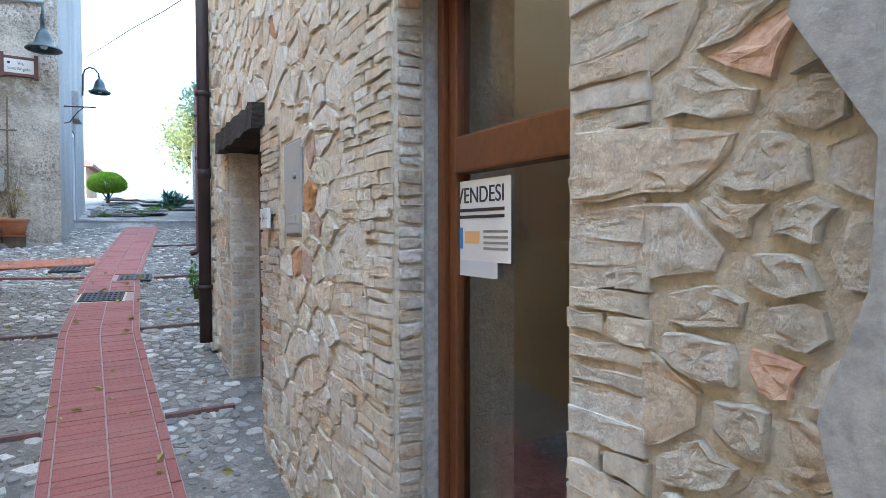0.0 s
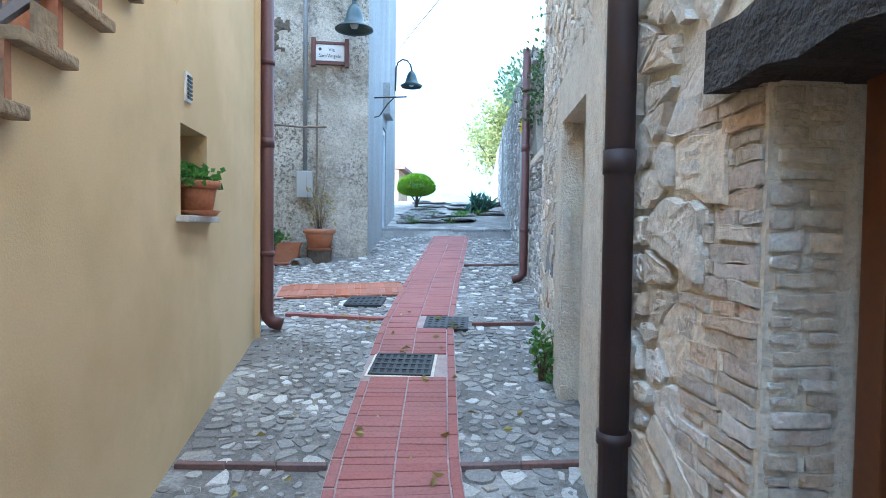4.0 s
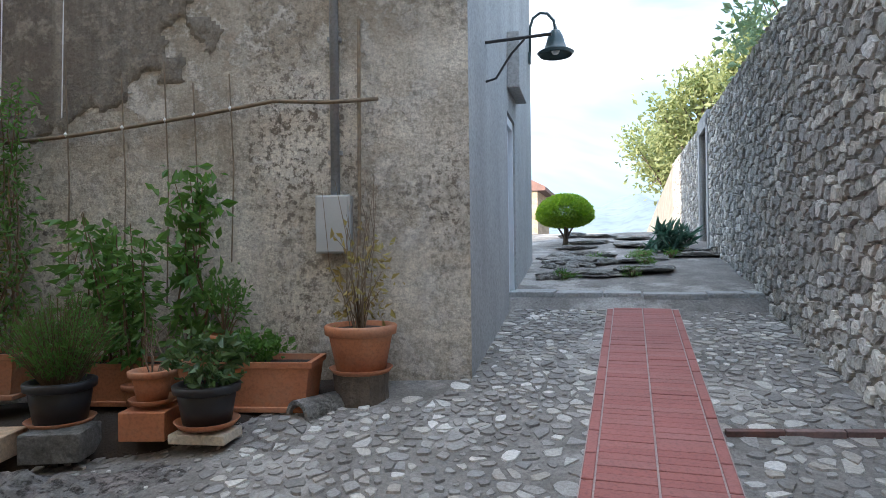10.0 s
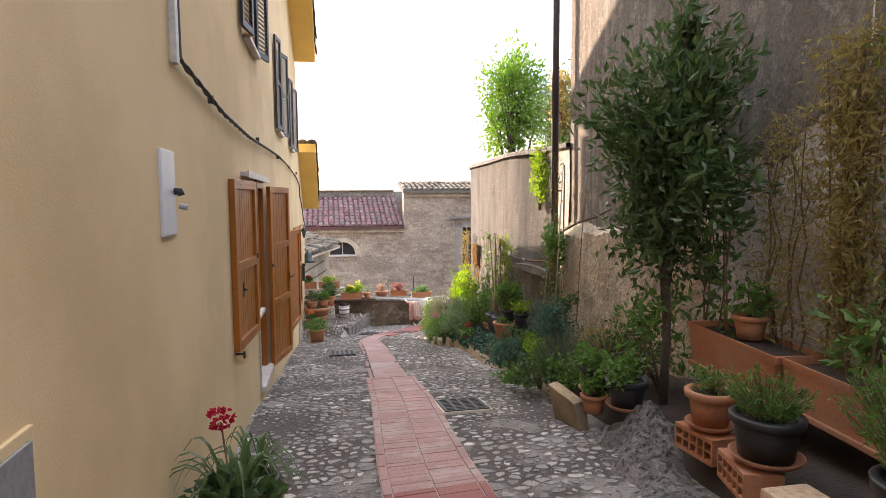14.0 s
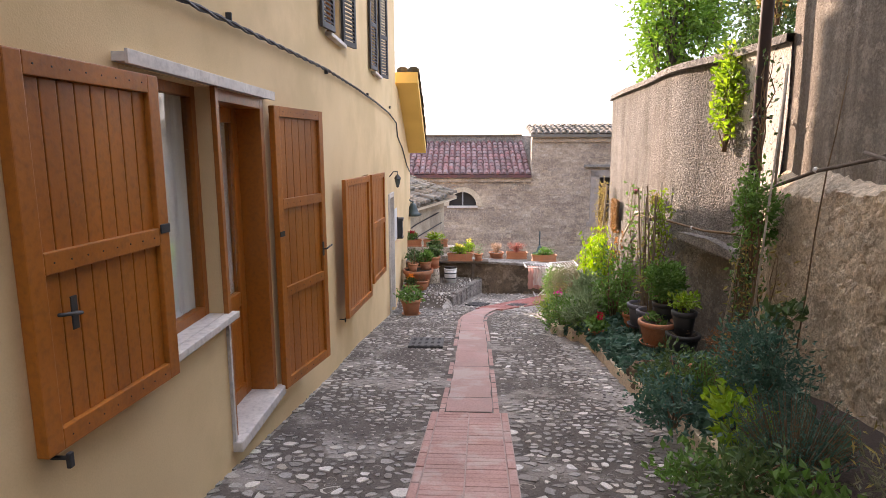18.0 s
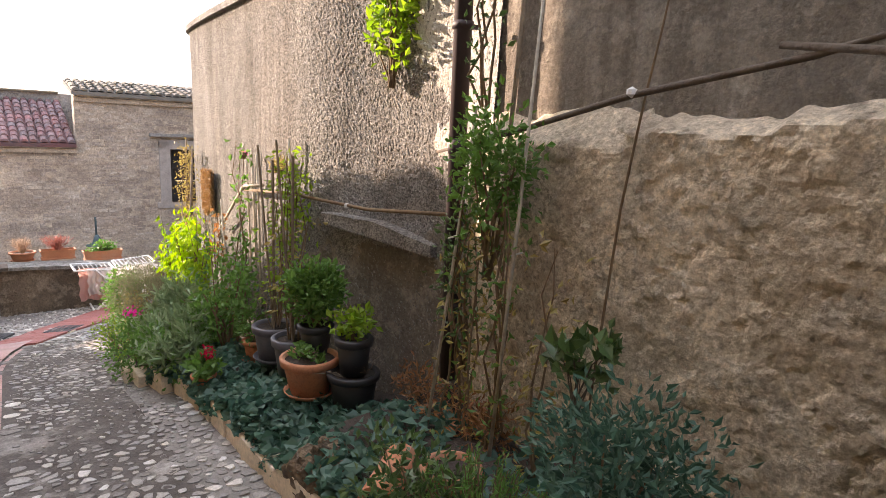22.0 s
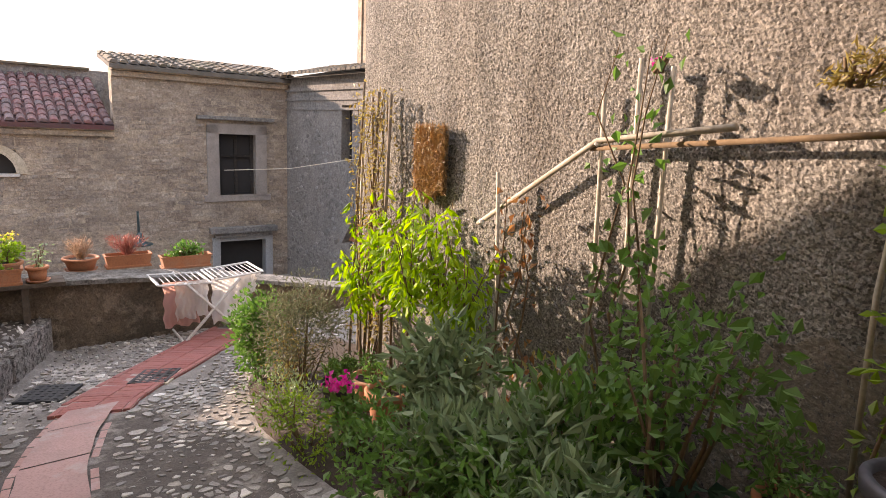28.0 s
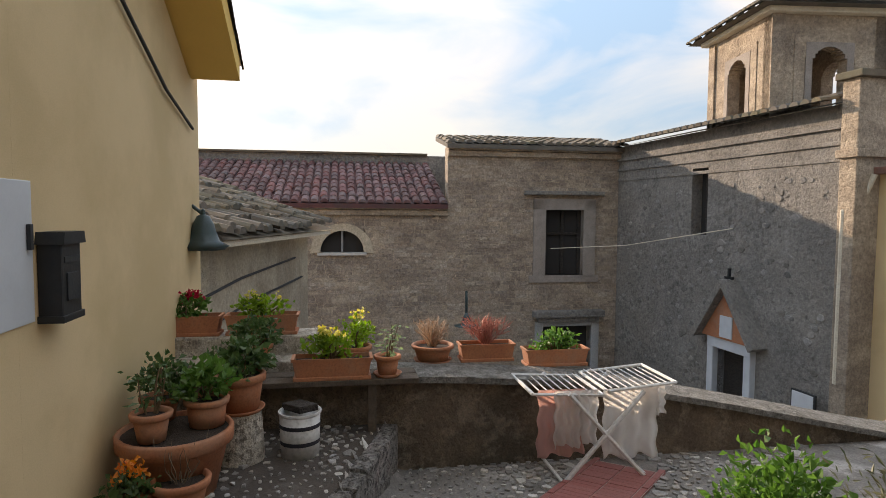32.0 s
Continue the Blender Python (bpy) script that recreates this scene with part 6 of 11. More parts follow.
# clay tiles seen on edge along the two verges
def verge_tiles(s0, s1, height, m, count_label):
    bmx = bmesh.new()
    n = 7
    r0 = [[bmx.verts.new((x, 0.13 * math.cos(math.pi * i / n), 0.10 * math.sin(math.pi * i / n) + zz)) for i in range(n + 1)] for x, zz in ((-0.02, 0.035), (0.42, 0.0))]
    r1 = [[bmx.verts.new((x, 0.112 * math.cos(math.pi * i / n), 0.085 * math.sin(math.pi * i / n) + zz)) for i in range(n + 1)] for x, zz in ((-0.02, 0.035), (0.42, 0.0))]
    for i in range(n):
        bmx.faces.new((r0[0][i], r0[0][i + 1], r0[1][i + 1], r0[1][i]))
        bmx.faces.new((r1[0][i + 1], r1[0][i], r1[1][i], r1[1][i + 1]))
        for e in (0, 1):
            bmx.faces.new((r0[e][i + 1], r0[e][i], r1[e][i], r1[e][i + 1]))
    bmesh.ops.recalc_face_normals(bmx, faces=bmx.faces)
    me = bpy.data.meshes.new("verge_tile")
    bmx.to_mesh(me)
    bmx.free()
    me.materials.append(MAT["old_roof"])
    me.shade_smooth()
    row = thing("verge_tiles", lane_pose(0, 0, 0), count_label, "roof tiles", kind="structure")
    s = s0
    rt_ = random.Random(int(s0 * 10))
    while s < s1 - 0.2:
        piece("tile", me, row, pose(s, -m + rt_.uniform(-0.015, 0.015), height(s) + 0.01, 0, math.degrees(math.atan2(height(s) - height(s + 0.4), 0.4)), rt_.uniform(-2, 2)))
        piece("tile", me, row, pose(s, -m + 0.25 + rt_.uniform(-0.015, 0.015), height(s) + 0.01, 0, math.degrees(math.atan2(height(s) - height(s + 0.4), 0.4)), rt_.uniform(-2, 2)))
        s += 0.4


verge_tiles(6.1, 15.3, lambda s: verge(s) + 0.2, 0.42, "weathered clay tiles along the house roof's verge")
verge_tiles(15.70, LOW_END + 0.1, lambda s: low_z(s) + 0.22, 0.36, "weathered clay tiles along the lower roof's verge")


# ---- church, tower and roofs beyond the parapet ----
def tiled_roof(name, s0, s1, m0, m1, z0, z1, material, label, pitch=0.26, run="s"):
    """A roof plane from its eaves at s0 to its back at s1, covered with rows of half-round tiles running up the slope."""
    verts, faces = [], []
    n = 5
    cols = int(abs(m1 - m0) / pitch)
    rows_ = max(1, int(math.hypot(s1 - s0, z1 - z0) / 0.42))
    rr = random.Random(int(abs(s0 * 7 + m0 * 3)))
    for c in range(cols):
        m = m0 + (m1 - m0) * (c + 0.5) / cols
        for r in range(rows_):
            a, b = r / rows_, (r + 1.12) / rows_
            lift = rr.uniform(0, 0.02)
            shift = rr.uniform(-0.02, 0.02)
            o = len(verts)
            for t, up in ((a, 0.035), (b, 0.0)):
                for i in range(n + 1):
                    ang = math.pi * i / n
                    verts.append((s0 + (s1 - s0) * t, -(m + shift + pitch * 0.42 * math.cos(ang)), z0 + (z1 - z0) * t + up + lift + pitch * 0.36 * math.sin(ang)))
            for i in range(n):
                faces.append((o + i, o + i + 1, o + n + 2 + i, o + n + 1 + i))
            faces.append(tuple(o + i for i in range(n + 1)))
    o = len(verts)
    verts += [(s0, -m0, z0), (s0, -m1, z0), (s1, -m1, z1), (s1, -m0, z1), (s0, -m0, z0 - 0.12), (s0, -m1, z0 - 0.12), (s1, -m1, z1 - 0.12), (s1, -m0, z1 - 0.12)]
    faces += [(o, o + 1, o + 2, o + 3), (o + 7, o + 6, o + 5, o + 4), (o, o + 4, o + 5, o + 1), (o + 1, o + 5, o + 6, o + 2), (o + 2, o + 6, o + 7, o + 3), (o + 3, o + 7, o + 4, o)]
    ob = new(name, mesh_of(name, verts, faces, material))
    ob.matrix_basis = FM
    return tagged(ob, label, "roof", kind="structure")


def masonry_front(parent, x0, x1, z0, z1, seed, holes=(), size=0.34, material="church_stone"):
    """Roughly coursed blocks, joined, standing a little proud of a wall face (local x across, -y out)."""
    rr = random.Random(seed)
    polys, z = [], z0
    while z < z1 - 0.05:
        h = min(rr.uniform(0.08, 0.17), z1 - z)
        x = x0
        while x < x1 - 0.02:
            l = min(rr.uniform(0.14, 0.5), x1 - x)
            cx_, cz_ = x + l / 2, z + h / 2
            if not any(a - l * 0.5 < cx_ < b + l * 0.5 and c - h * 0.4 < cz_ < d + h * 0.4 for a, b, c, d in holes) and rr.random() > 0.22:
                polys.append([(x, z), (x + l, z), (x + l, z + h), (x, z + h)])
            x += l
        z += h
    lay_stones(parent, polys, 0.006, 0.006, seed, "church_block", material, "church_block", "block", 300, lambda x, z: True, 0.014)


MAT["church_block"] = surface("church_block_single", (0.50, 0.395, 0.295), (0.31, 0.24, 0.18), 0.95, scale=2.4, grain=16, bump=1.0, per_piece=0.06, bump_distance=0.03, stain=(0.20, 0.155, 0.125), stain_scale=0.7, stain_amount=0.65, streak=0.4, palette=((0.0, (0.42, 0.34, 0.27)), (0.4, (0.37, 0.295, 0.235)), (0.65, (0.46, 0.385, 0.31)), (0.85, (0.33, 0.265, 0.215))), grit=(11, 0.4))
MAT["church_stone"] = surface("church_blocks", (0.50, 0.395, 0.295), (0.31, 0.24, 0.18), 0.95, scale=2.4, grain=16, bump=1.0, island=0.06, bump_distance=0.03, stain=(0.20, 0.155, 0.125), stain_scale=0.7, stain_amount=0.65, streak=0.4, palette=((0.0, (0.42, 0.34, 0.27)), (0.4, (0.37, 0.295, 0.235)), (0.65, (0.46, 0.385, 0.31)), (0.85, (0.33, 0.265, 0.215))), grit=(11, 0.4))
S0 = 29.7
MAT["roof_red"] = surface("plum_roof_tile", (0.20, 0.10, 0.095), (0.13, 0.075, 0.075), 0.9, scale=3, grain=40, bump=0.3, island=0.3, stain=(0.09, 0.075, 0.07), stain_scale=1.2, stain_amount=0.5)
# local frame: x to the right along +m seen from the terrace, y away from it
P_ch = sm(S0, 0)
CM = Matrix.Translation((P_ch.x, P_ch.y, 0)) @ Matrix(((MS.x, US.x, 0, 0), (MS.y, US.y, 0, 0), (0, 0, 1, 0), (0, 0, 0, 1)))
LUN = (0.75, 2.05, -1.08, -0.42)
CWIN = (7.49, 8.69, -1.78, 0.21)
CDOOR = (7.45, 9.0, -4.7, -3.35)


def church_wall(name, m0, m1, z1, holes, label, seed, zlow=-5.0):
    ob = part(name, wall_slab(m1 - m0, zlow, z1, 0.5, [(a - m0, b - m0, c, d) for a, b, c, d in holes]), "church")
    ob.matrix_basis = CM @ pose(m0, 0, 0)
    tagged(ob, label, "wall", kind="structure")
    masonry_front(ob, 0, m1 - m0, -4.6, z1 - 0.25, seed, [(a - m0, b - m0, c, d) for a, b, c, d in holes])
    part("cornice", a_box(0, m1 - m0, -0.12, 0.0, z1 - 0.28, z1 - 0.12, 0.02), "church", ob)
    part("cornice_top", a_box(0, m1 - m0, -0.2, 0.0, z1 - 0.11, z1, 0.02), "church", ob)
    return ob


chl = church_wall("wall_church_aisle", -9.0, 4.47, 0.30, [LUN], "coursed ochre stone wall of the church aisle", 21)
chm = church_wall("wall_church_transept", 4.47, 9.85, 2.05, [CWIN, CDOOR], "coursed ochre stone wall of the church transept", 22)
tiled_roof("roof_church_aisle", S0 - 0.25, S0 + 4.2, -9.0, 4.45, 0.34, 1.85, "roof_red", "old red clay tiles on the church aisle")
tiled_roof("roof_church_transept", S0 - 0.3, S0 + 2.0, 4.4, 10.0, 2.10, 2.55, "old_roof", "weathered clay tiles on the church transept")
nave = part("wall_church_nave", a_box(-9.5, 9.0, 4.0, 9.0, -3, 2.12), "church_side")
nave.matrix_basis = CM
tagged(nave, "grey rendered upper wall of the church nave", "wall", kind="structure")
part("ridge_cap", a_box(-9.6, 4.4, 3.9, 4.2, 2.12, 2.2, 0.02), "old_roof", nave)
MAT["cream_surround"] = surface("cream_render_surround", (0.56, 0.47, 0.35), (0.45, 0.37, 0.27), 0.95, scale=2, grain=20, bump=0.5, grit=(12, 0.25))
lun = thing("lunette_window", CM, "half-round church window with a pale rendered surround", "window", kind="structure")
half = [(1.4 + 0.62 * math.cos(a), -1.05 + 0.62 * math.sin(a)) for a in np.linspace(0, math.pi, 13)]
# half-round dark sheet, shade given by colour
part("dark_opening", extrude_outline(half, 0.02, pose(0, 0.18, 0)), "dark_gap", lun)
outer = [(1.4 + 0.9 * math.cos(a), -1.08 + 0.86 * math.sin(a)) for a in np.linspace(0, math.pi, 17)]
ringv = bmesh.new()
oo = [ringv.verts.new((x, -0.05, z)) for x, z in outer]
ii = [ringv.verts.new((1.4 + 0.62 * math.cos(a), -0.05, -1.05 + 0.62 * math.sin(a))) for a in np.linspace(0, math.pi, 17)]
ib = [ringv.verts.new((1.4 + 0.62 * math.cos(a), 0.25, -1.05 + 0.62 * math.sin(a))) for a in np.linspace(0, math.pi, 17)]
ob_ = [ringv.verts.new((x, 0.02, z)) for x, z in outer]
for i in range(16):
    ringv.faces.new((oo[i], oo[i + 1], ii[i + 1], ii[i]))
    ringv.faces.new((ii[i], ii[i + 1], ib[i + 1], ib[i]))
    ringv.faces.new((oo[i + 1], oo[i], ob_[i], ob_[i + 1]))
part("surround", ringv, "cream_surround", lun)
part("mullion", a_box(1.37, 1.43, 0.1, 0.16, -1.05, -0.43), "grey_metal", lun)
part("sill", a_box(0.7, 2.1, -0.1, 0.2, -1.14, -1.06, 0.01), "marble", lun)
MAT["frame_stone"] = surface("window_frame_stone", (0.36, 0.31, 0.27), (0.28, 0.24, 0.21), 0.9, scale=5, grain=40, bump=0.4)
cw = thing("church_window", CM, "tall church window in a grey stone frame", "window", kind="structure")
for a, b, c, d in ((7.1, 7.49, -1.85, 0.5), (8.69, 9.08, -1.85, 0.5), (7.1, 9.08, 0.21, 0.55), (6.98, 9.2, -2.0, -1.78)):
    part("frame_stone", a_box(a, b, -0.06, 0.3, c, d, 0.015), "frame_stone", cw)
part("hood_stone", a_box(6.8, 9.3, -0.2, 0.0, 0.66, 0.78, 0.02), "church_side", cw)
# near-black sheet, coloured as the unlit inside of the church
part("pane", a_box(7.49, 8.69, 0.25, 0.27, -1.78, 0.21), "dark_gap", cw)
for a, b, c, d in ((7.49, 7.6, -1.78, 0.21), (8.58, 8.69, -1.78, 0.21), (8.04, 8.14, -1.78, 0.21), (7.6, 8.58, -0.55, -0.47)):
    part("sash", a_box(a, b, 0.18, 0.25, c, d, 0.005), "old_wood", cw)
cd = thing("church_side_door", CM, "low doorway with a heavy grey stone hood", "door", kind="structure")
part("hood", a_box(7.1, 9.35, -0.3, 0.0, -3.05, -2.85, 0.03), "church_side", cd)
part("hood_lower", a_box(7.25, 9.2, -0.2, 0.0, -3.2, -3.05, 0.02), "church_side", cd)
for a, b in ((7.2, 7.45), (9.0, 9.25)):
    part("jamb", a_box(a, b, -0.08, 0.3, -4.7, -3.2, 0.015), "side_render", cd)
part("lintel", a_box(7.45, 9.0, -0.08, 0.3, -3.35, -3.2, 0.015), "side_render", cd)
# dark sheet coloured as the shade inside the doorway
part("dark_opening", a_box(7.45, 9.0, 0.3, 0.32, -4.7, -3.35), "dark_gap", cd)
# side wing facing the yellow house
wa, wb = sm(29.9, 9.8), sm(21.9, 10.45)
wing, wing_len = wall_between("wall_church_wing", (wa.x, wa.y), (wb.x, wb.y), -5, 2.15, 0.5, "church_side", [(3.75, 4.35, -0.4, 1.25), (4.9, 5.9, -5.0, -3.0)], "weathered grey rubble wall of the church wing")
for z0, z1, o in ((1.0, 1.08, 0.025), (1.3, 1.38, 0.04), (1.6, 1.70, 0.06)):
    part("cornice", a_box(0, wing_len, -o, 0, z0 + 0.1, z1 + 0.1, 0.01), "church_side", wing)
rr = random.Random(77)
polys = []
for k in range(420):
    x, z = rr.uniform(0.3, wing_len - 0.3), rr.uniform(-4.3, 0.9)
    r = rr.uniform(0.04, 0.12)
    if not (3.4 < x < 4.7 and z > -0.7) and not (4.4 < x < 6.4 and z < -1.4):
        polys.append([(x + r * math.cos(a) * rr.uniform(0.7, 1.3), z + 0.7 * r * math.sin(a) * rr.uniform(0.7, 1.3)) for a in np.linspace(0, 2 * math.pi, 8)[:-1]])
MAT["wing_stone"] = surface("wing_stones", (0.30, 0.28, 0.255), (0.19, 0.175, 0.16), 0.95, scale=4, grain=30, bump=0.5, island=0.35, grit=(14, 0.25))
lay_stones(wing, polys, 0.01, 0.014, 78, "wing_stone", "wing_stone", "wing_stone", "stone", 0)
wwin = thing("wing_window", wing.matrix_basis, "narrow dark window of the church wing", "window", kind="structure")
# dark sheet: shade behind the sash is in the colour
part("dark_opening", a_box(3.75, 4.35, 0.3, 0.32, -0.4, 1.25), "dark_gap", wwin)
part("sash", a_box(4.02, 4.08, 0.2, 0.26, -0.4, 1.25), "old_wood", wwin)
portal = thing("church_portal", wing.matrix_basis, "small church portal with a steep gable and white frame", "door", kind="structure")
for a, b in ((4.7, 4.9), (5.9, 6.1)):
    part("jamb", a_box(a, b, -0.15, 0.2, -4.7, -2.9, 0.02), "panel_white", portal)
part("lintel", a_box(4.7, 6.1, -0.16, 0.2, -3.0, -2.75, 0.02), "panel_white", portal)
part("door_leaf", a_box(4.9, 5.9, 0.2, 0.25, -4.7, -3.0), "old_wood", portal)
part("gable", extrude_outline([(4.55, -2.75), (6.25, -2.75), (5.4, -1.55)], 0.25, pose(0, -0.2, 0)), "terracotta", portal)
for sg in (1, -1):
    part("gable_slope", a_box(-0.08, 0.08, -0.4, 0.1, -0.85, 0.85, 0.02, pose(5.4 + sg * 0.48, 0, -2.08, 0, sg * -35, 0)), "church_side", portal)
part("plaque", a_box(5.2, 5.6, -0.23, -0.2, -2.7, -2.2, 0.01), "panel_white", portal)
part("cross", a_box(5.37, 5.43, -0.2, -0.15, -1.6, -1.1), "black_iron", portal)
part("cross_arm", a_box(5.27, 5.53, -0.2, -0.15, -1.35, -1.29), "black_iron", portal)
# wing roof: tiles running away from the lane
WM = wing.matrix_basis
verts, faces = [], []
rr = random.Random(5)
for c in range(int(wing_len / 0.26)):
    x = (c + 0.5) * 0.26
    for r in range(6):
        o = len(verts)
        for t, up in ((r, 0.035), (r + 1.12, 0.0)):
            y, z = -0.3 + t * 0.4, 2.18 + t * 0.09 + rr.uniform(0, 0.015)
            for i in range(6):
                verts.append((x + 0.11 * math.cos(math.pi * i / 5), y, z + up + 0.09 * math.sin(math.pi * i / 5)))
        faces += [(o + i, o + i + 1, o + 7 + i, o + 6 + i) for i in range(5)] + [tuple(o + i for i in range(6))]
o = len(verts)
verts += [(0, -0.3, 2.1), (wing_len, -0.3, 2.1), (wing_len, 2.2, 2.66), (0, 2.2, 2.66)]
faces.append((o, o + 1, o + 2, o + 3))
wr = new("roof_church_wing", mesh_of("roof_church_wing", verts, faces, "old_roof"))
wr.matrix_basis = WM
tagged(wr, "weathered clay tiles on the church wing", "roof", kind="structure")
# ochre pilaster and low house at the wing's near end
pil = part("wall_wing_end", a_box(wing_len, wing_len + 0.35, -0.08, 3.6, -5, 2.55, 0.02), "ochre" if "ochre" in MAT else "church")
pil.matrix_basis = WM
tagged(pil, "crumbling ochre end wall of the church wing", "wall", kind="structure")
part("capital", a_box(wing_len - 0.05, wing_len + 0.42, -0.14, 3.6, 1.15, 1.3, 0.02), "church", pil)
part("coping", a_box(wing_len - 0.1, wing_len + 0.45, -0.16, 3.6, 2.55, 2.68, 0.02), "old_roof", pil)
annex = part("wall_annex", a_box(wing_len + 0.35, wing_len + 1.6, 0.45, 4.5, -5, 0.85), "yellow")
annex.matrix_basis = WM
tagged(annex, "low ochre annex beside the church", "wall", kind="structure")
part("annex_roof", a_box(wing_len + 0.35, wing_len + 1.8, 0.3, 4.5, 0.85, 0.98, 0.02), "roof_tile", annex)
part("gutter", tube([(wing_len + 0.4, 0.28, 0.85), (wing_len + 0.3, 0.2, 0.5), (wing_len + 0.1, -0.05, 0.2), (wing_len + 0.1, -0.05, -3)], 0.05, 8), "mortar", annex)
# bell tower
TC = sm(26.1, 12.7)
TM = Matrix.Translation((TC.x, TC.y, 0)) @ CM.to_3x3().to_4x4() @ pose(0, 0, 0, 0, 0, -6)
tower = thing("bell_tower", TM, "square rendered bell tower with arched openings", "tower")


def arch_wall(w, z0, z1, aw, az0, az1):
    """A tower face with an arched opening, as slab strips."""
    bm = bmesh.new()
    n = 14
    xs = np.linspace(-aw, aw, n + 1)
    box(bm, -w, -aw, 0, 0.3, z0, z1)
    box(bm, aw, w, 0, 0.3, z0, z1)
    box(bm, -aw, aw, 0, 0.3, z0, az0)
    for a, b in zip(xs, xs[1:]):
        za = az1 - aw + math.sqrt(max(aw * aw - ((a + b) / 2) ** 2, 0))
        box(bm, a, b, 0, 0.3, za, z1)
    return bm


for k in range(4):
    f = part("face", arch_wall(1.4, 0.5, 4.75, 0.42, 2.6, 4.0), "church", tower)
    f.matrix_basis = pose(0, 0, 0, 0, 0, 90 * k) @ pose(0, -1.4, 0)
    fr = part("brick_panel", arch_wall(0.85, 2.5, 4.25, 0.6, 2.5, 4.12), "church", f)
    fr.matrix_basis = pose(0, -0.02, 0) @ Matrix.Diagonal((1, 0.08, 1, 1))
    fr2 = part("arch_band", arch_wall(0.58, 2.6, 4.1, 0.42, 2.6, 4.0), "frame_stone", f)
    fr2.matrix_basis = pose(0, -0.03, 0) @ Matrix.Diagonal((1, 0.1, 1, 1))
    q = part("corner_strip", a_box(-1.42, -1.1, -0.05, 0.0, 0.5, 4.75, 0.01), "church", f)
part("cornice", a_box(-1.6, 1.6, -1.6, 1.6, 4.72, 4.86, 0.03), "mortar", tower)
pyr = bmesh.new()
pb = [pyr.verts.new(p) for p in ((-1.85, -1.85, 4.84), (1.85, -1.85, 4.84), (1.85, 1.85, 4.84), (-1.85, 1.85, 4.84))]
pt = pyr.verts.new((0, 0, 5.9))
pyr.faces.new(pb[::-1])
for i in range(4):
    pyr.faces.new((pb[i], pb[(i + 1) % 4], pt))
part("roof", pyr, "old_roof", tower)
for k in range(4):
    tv, tf = [], []
    for c in range(20):
        x = -1.8 + c * 0.19
        reach = 1.85 - abs(x)
        rows_ = max(1, int(reach / 0.3))
        for r in range(rows_):
            o = len(tv)
            for t, up in ((r / rows_, 0.03), ((r + 1.1) / rows_, 0.0)):
                for i in range(5):
                    tv.append((x + 0.085 * math.cos(math.pi * i / 4), -1.9 + t * reach, 4.86 + up + t * reach * 0.57 + 0.065 * math.sin(math.pi * i / 4)))
            tf += [(o + i, o + i + 1, o + 6 + i, o + 5 + i) for i in range(4)] + [tuple(o + i for i in range(5))]
    rt = new("roof_tiles", mesh_of("roof_tiles", tv, tf, "old_roof"))
    rt.parent = tower
    rt.matrix_basis = pose(0, 0, 0, 0, 0, 90 * k)
part("bell", lathe([(0, 3.75), (0.1, 3.72), (0.16, 3.5), (0.2, 3.3), (0.27, 3.2), (0.22, 3.2), (0, 3.4)], 16), "iron", tower, smooth=True)
# low house below the terrace with a stone-weathered roof
la, lb = sm(18.75, -0.75), sm(24.6, 0.72)
MAT["cream_render"] = surface("stained_cream_render", (0.56, 0.49, 0.375), (0.42, 0.36, 0.27), 0.95, scale=1.2, grain=40, bump=0.6, stain=(0.24, 0.195, 0.145), stain_scale=0.8, stain_amount=0.7, stain_edge=(0.47, 0.58), streak=2.0, patch=(0.36, 0.32, 0.26), patch_scale=4, patch_amount=0.5, relief=-1.0, grit=(20, 0.3))
lowh, low_len = wall_between("wall_low_house", (la.x, la.y), (lb.x, lb.y), -5, -0.22, 0.4, "cream_render", (), "stained cream rendered wall of the low house below")
lv, lf = [], []
rr = random.Random(8)
for c in range(int((low_len + 0.6) / 0.25)):
    x = -0.3 + (c + 0.5) * 0.25
    for r in range(7):
        o = len(lv)
        jj, sink, over = rr.uniform(-0.055, 0.055), rr.uniform(-0.03, 0.045), rr.uniform(-0.07, 0.07)
        for t, up in ((r, 0.05), (r + 1.15, 0.0)):
            for i in range(6):
                lv.append((x + jj + 0.115 * math.cos(math.pi * i / 5), -0.45 + t * 0.38 + over, -0.2 + t * 0.13 + up + sink + 0.1 * math.sin(math.pi * i / 5) + rr.uniform(0, 0.012)))
        lf += [(o + i, o + i + 1, o + 7 + i, o + 6 + i) for i in range(5)] + [tuple(o + i for i in range(6))]
o = len(lv)
lv += [(-0.3, -0.45, -0.24), (low_len + 0.3, -0.45, -0.24), (low_len + 0.3, 2.3, 0.7), (-0.3, 2.3, 0.7)]
lf += [(o, o + 1, o + 2, o + 3)]
lr = new("roof_low_house", mesh_of("roof_low_house", lv, lf, "old_roof"))
lr.matrix_basis = lowh.matrix_basis
tagged(lr, "mossy weathered clay tiles on the low house", "roof", kind="structure")
part("eaves_board", a_box(-0.3, low_len + 0.3, -0.4, -0.3, -0.34, -0.26, 0.01), "mortar", lowh)
for z, x0, x1 in ((-0.75, 0.3, 5.2), (-1.15, 0.5, 5.6)):
    part("wall_cable", tube([(x0, -0.02, z - 0.4), ((x0 + x1) / 2, -0.03, z - 0.12), (x1, -0.02, z)], 0.02, 5), "iron", lowh)
bell_lamp(Matrix.Translation(sm(18.3, 0.10, -0.13)) @ pose(0, 0, 0, 0, 0, LANE + 0), [(0, 0, 0.22), (0, 0.1, 0.3), (0, 0.14, 0.28)], "dark green bell lamp at the house end", 0.2, 0.2)
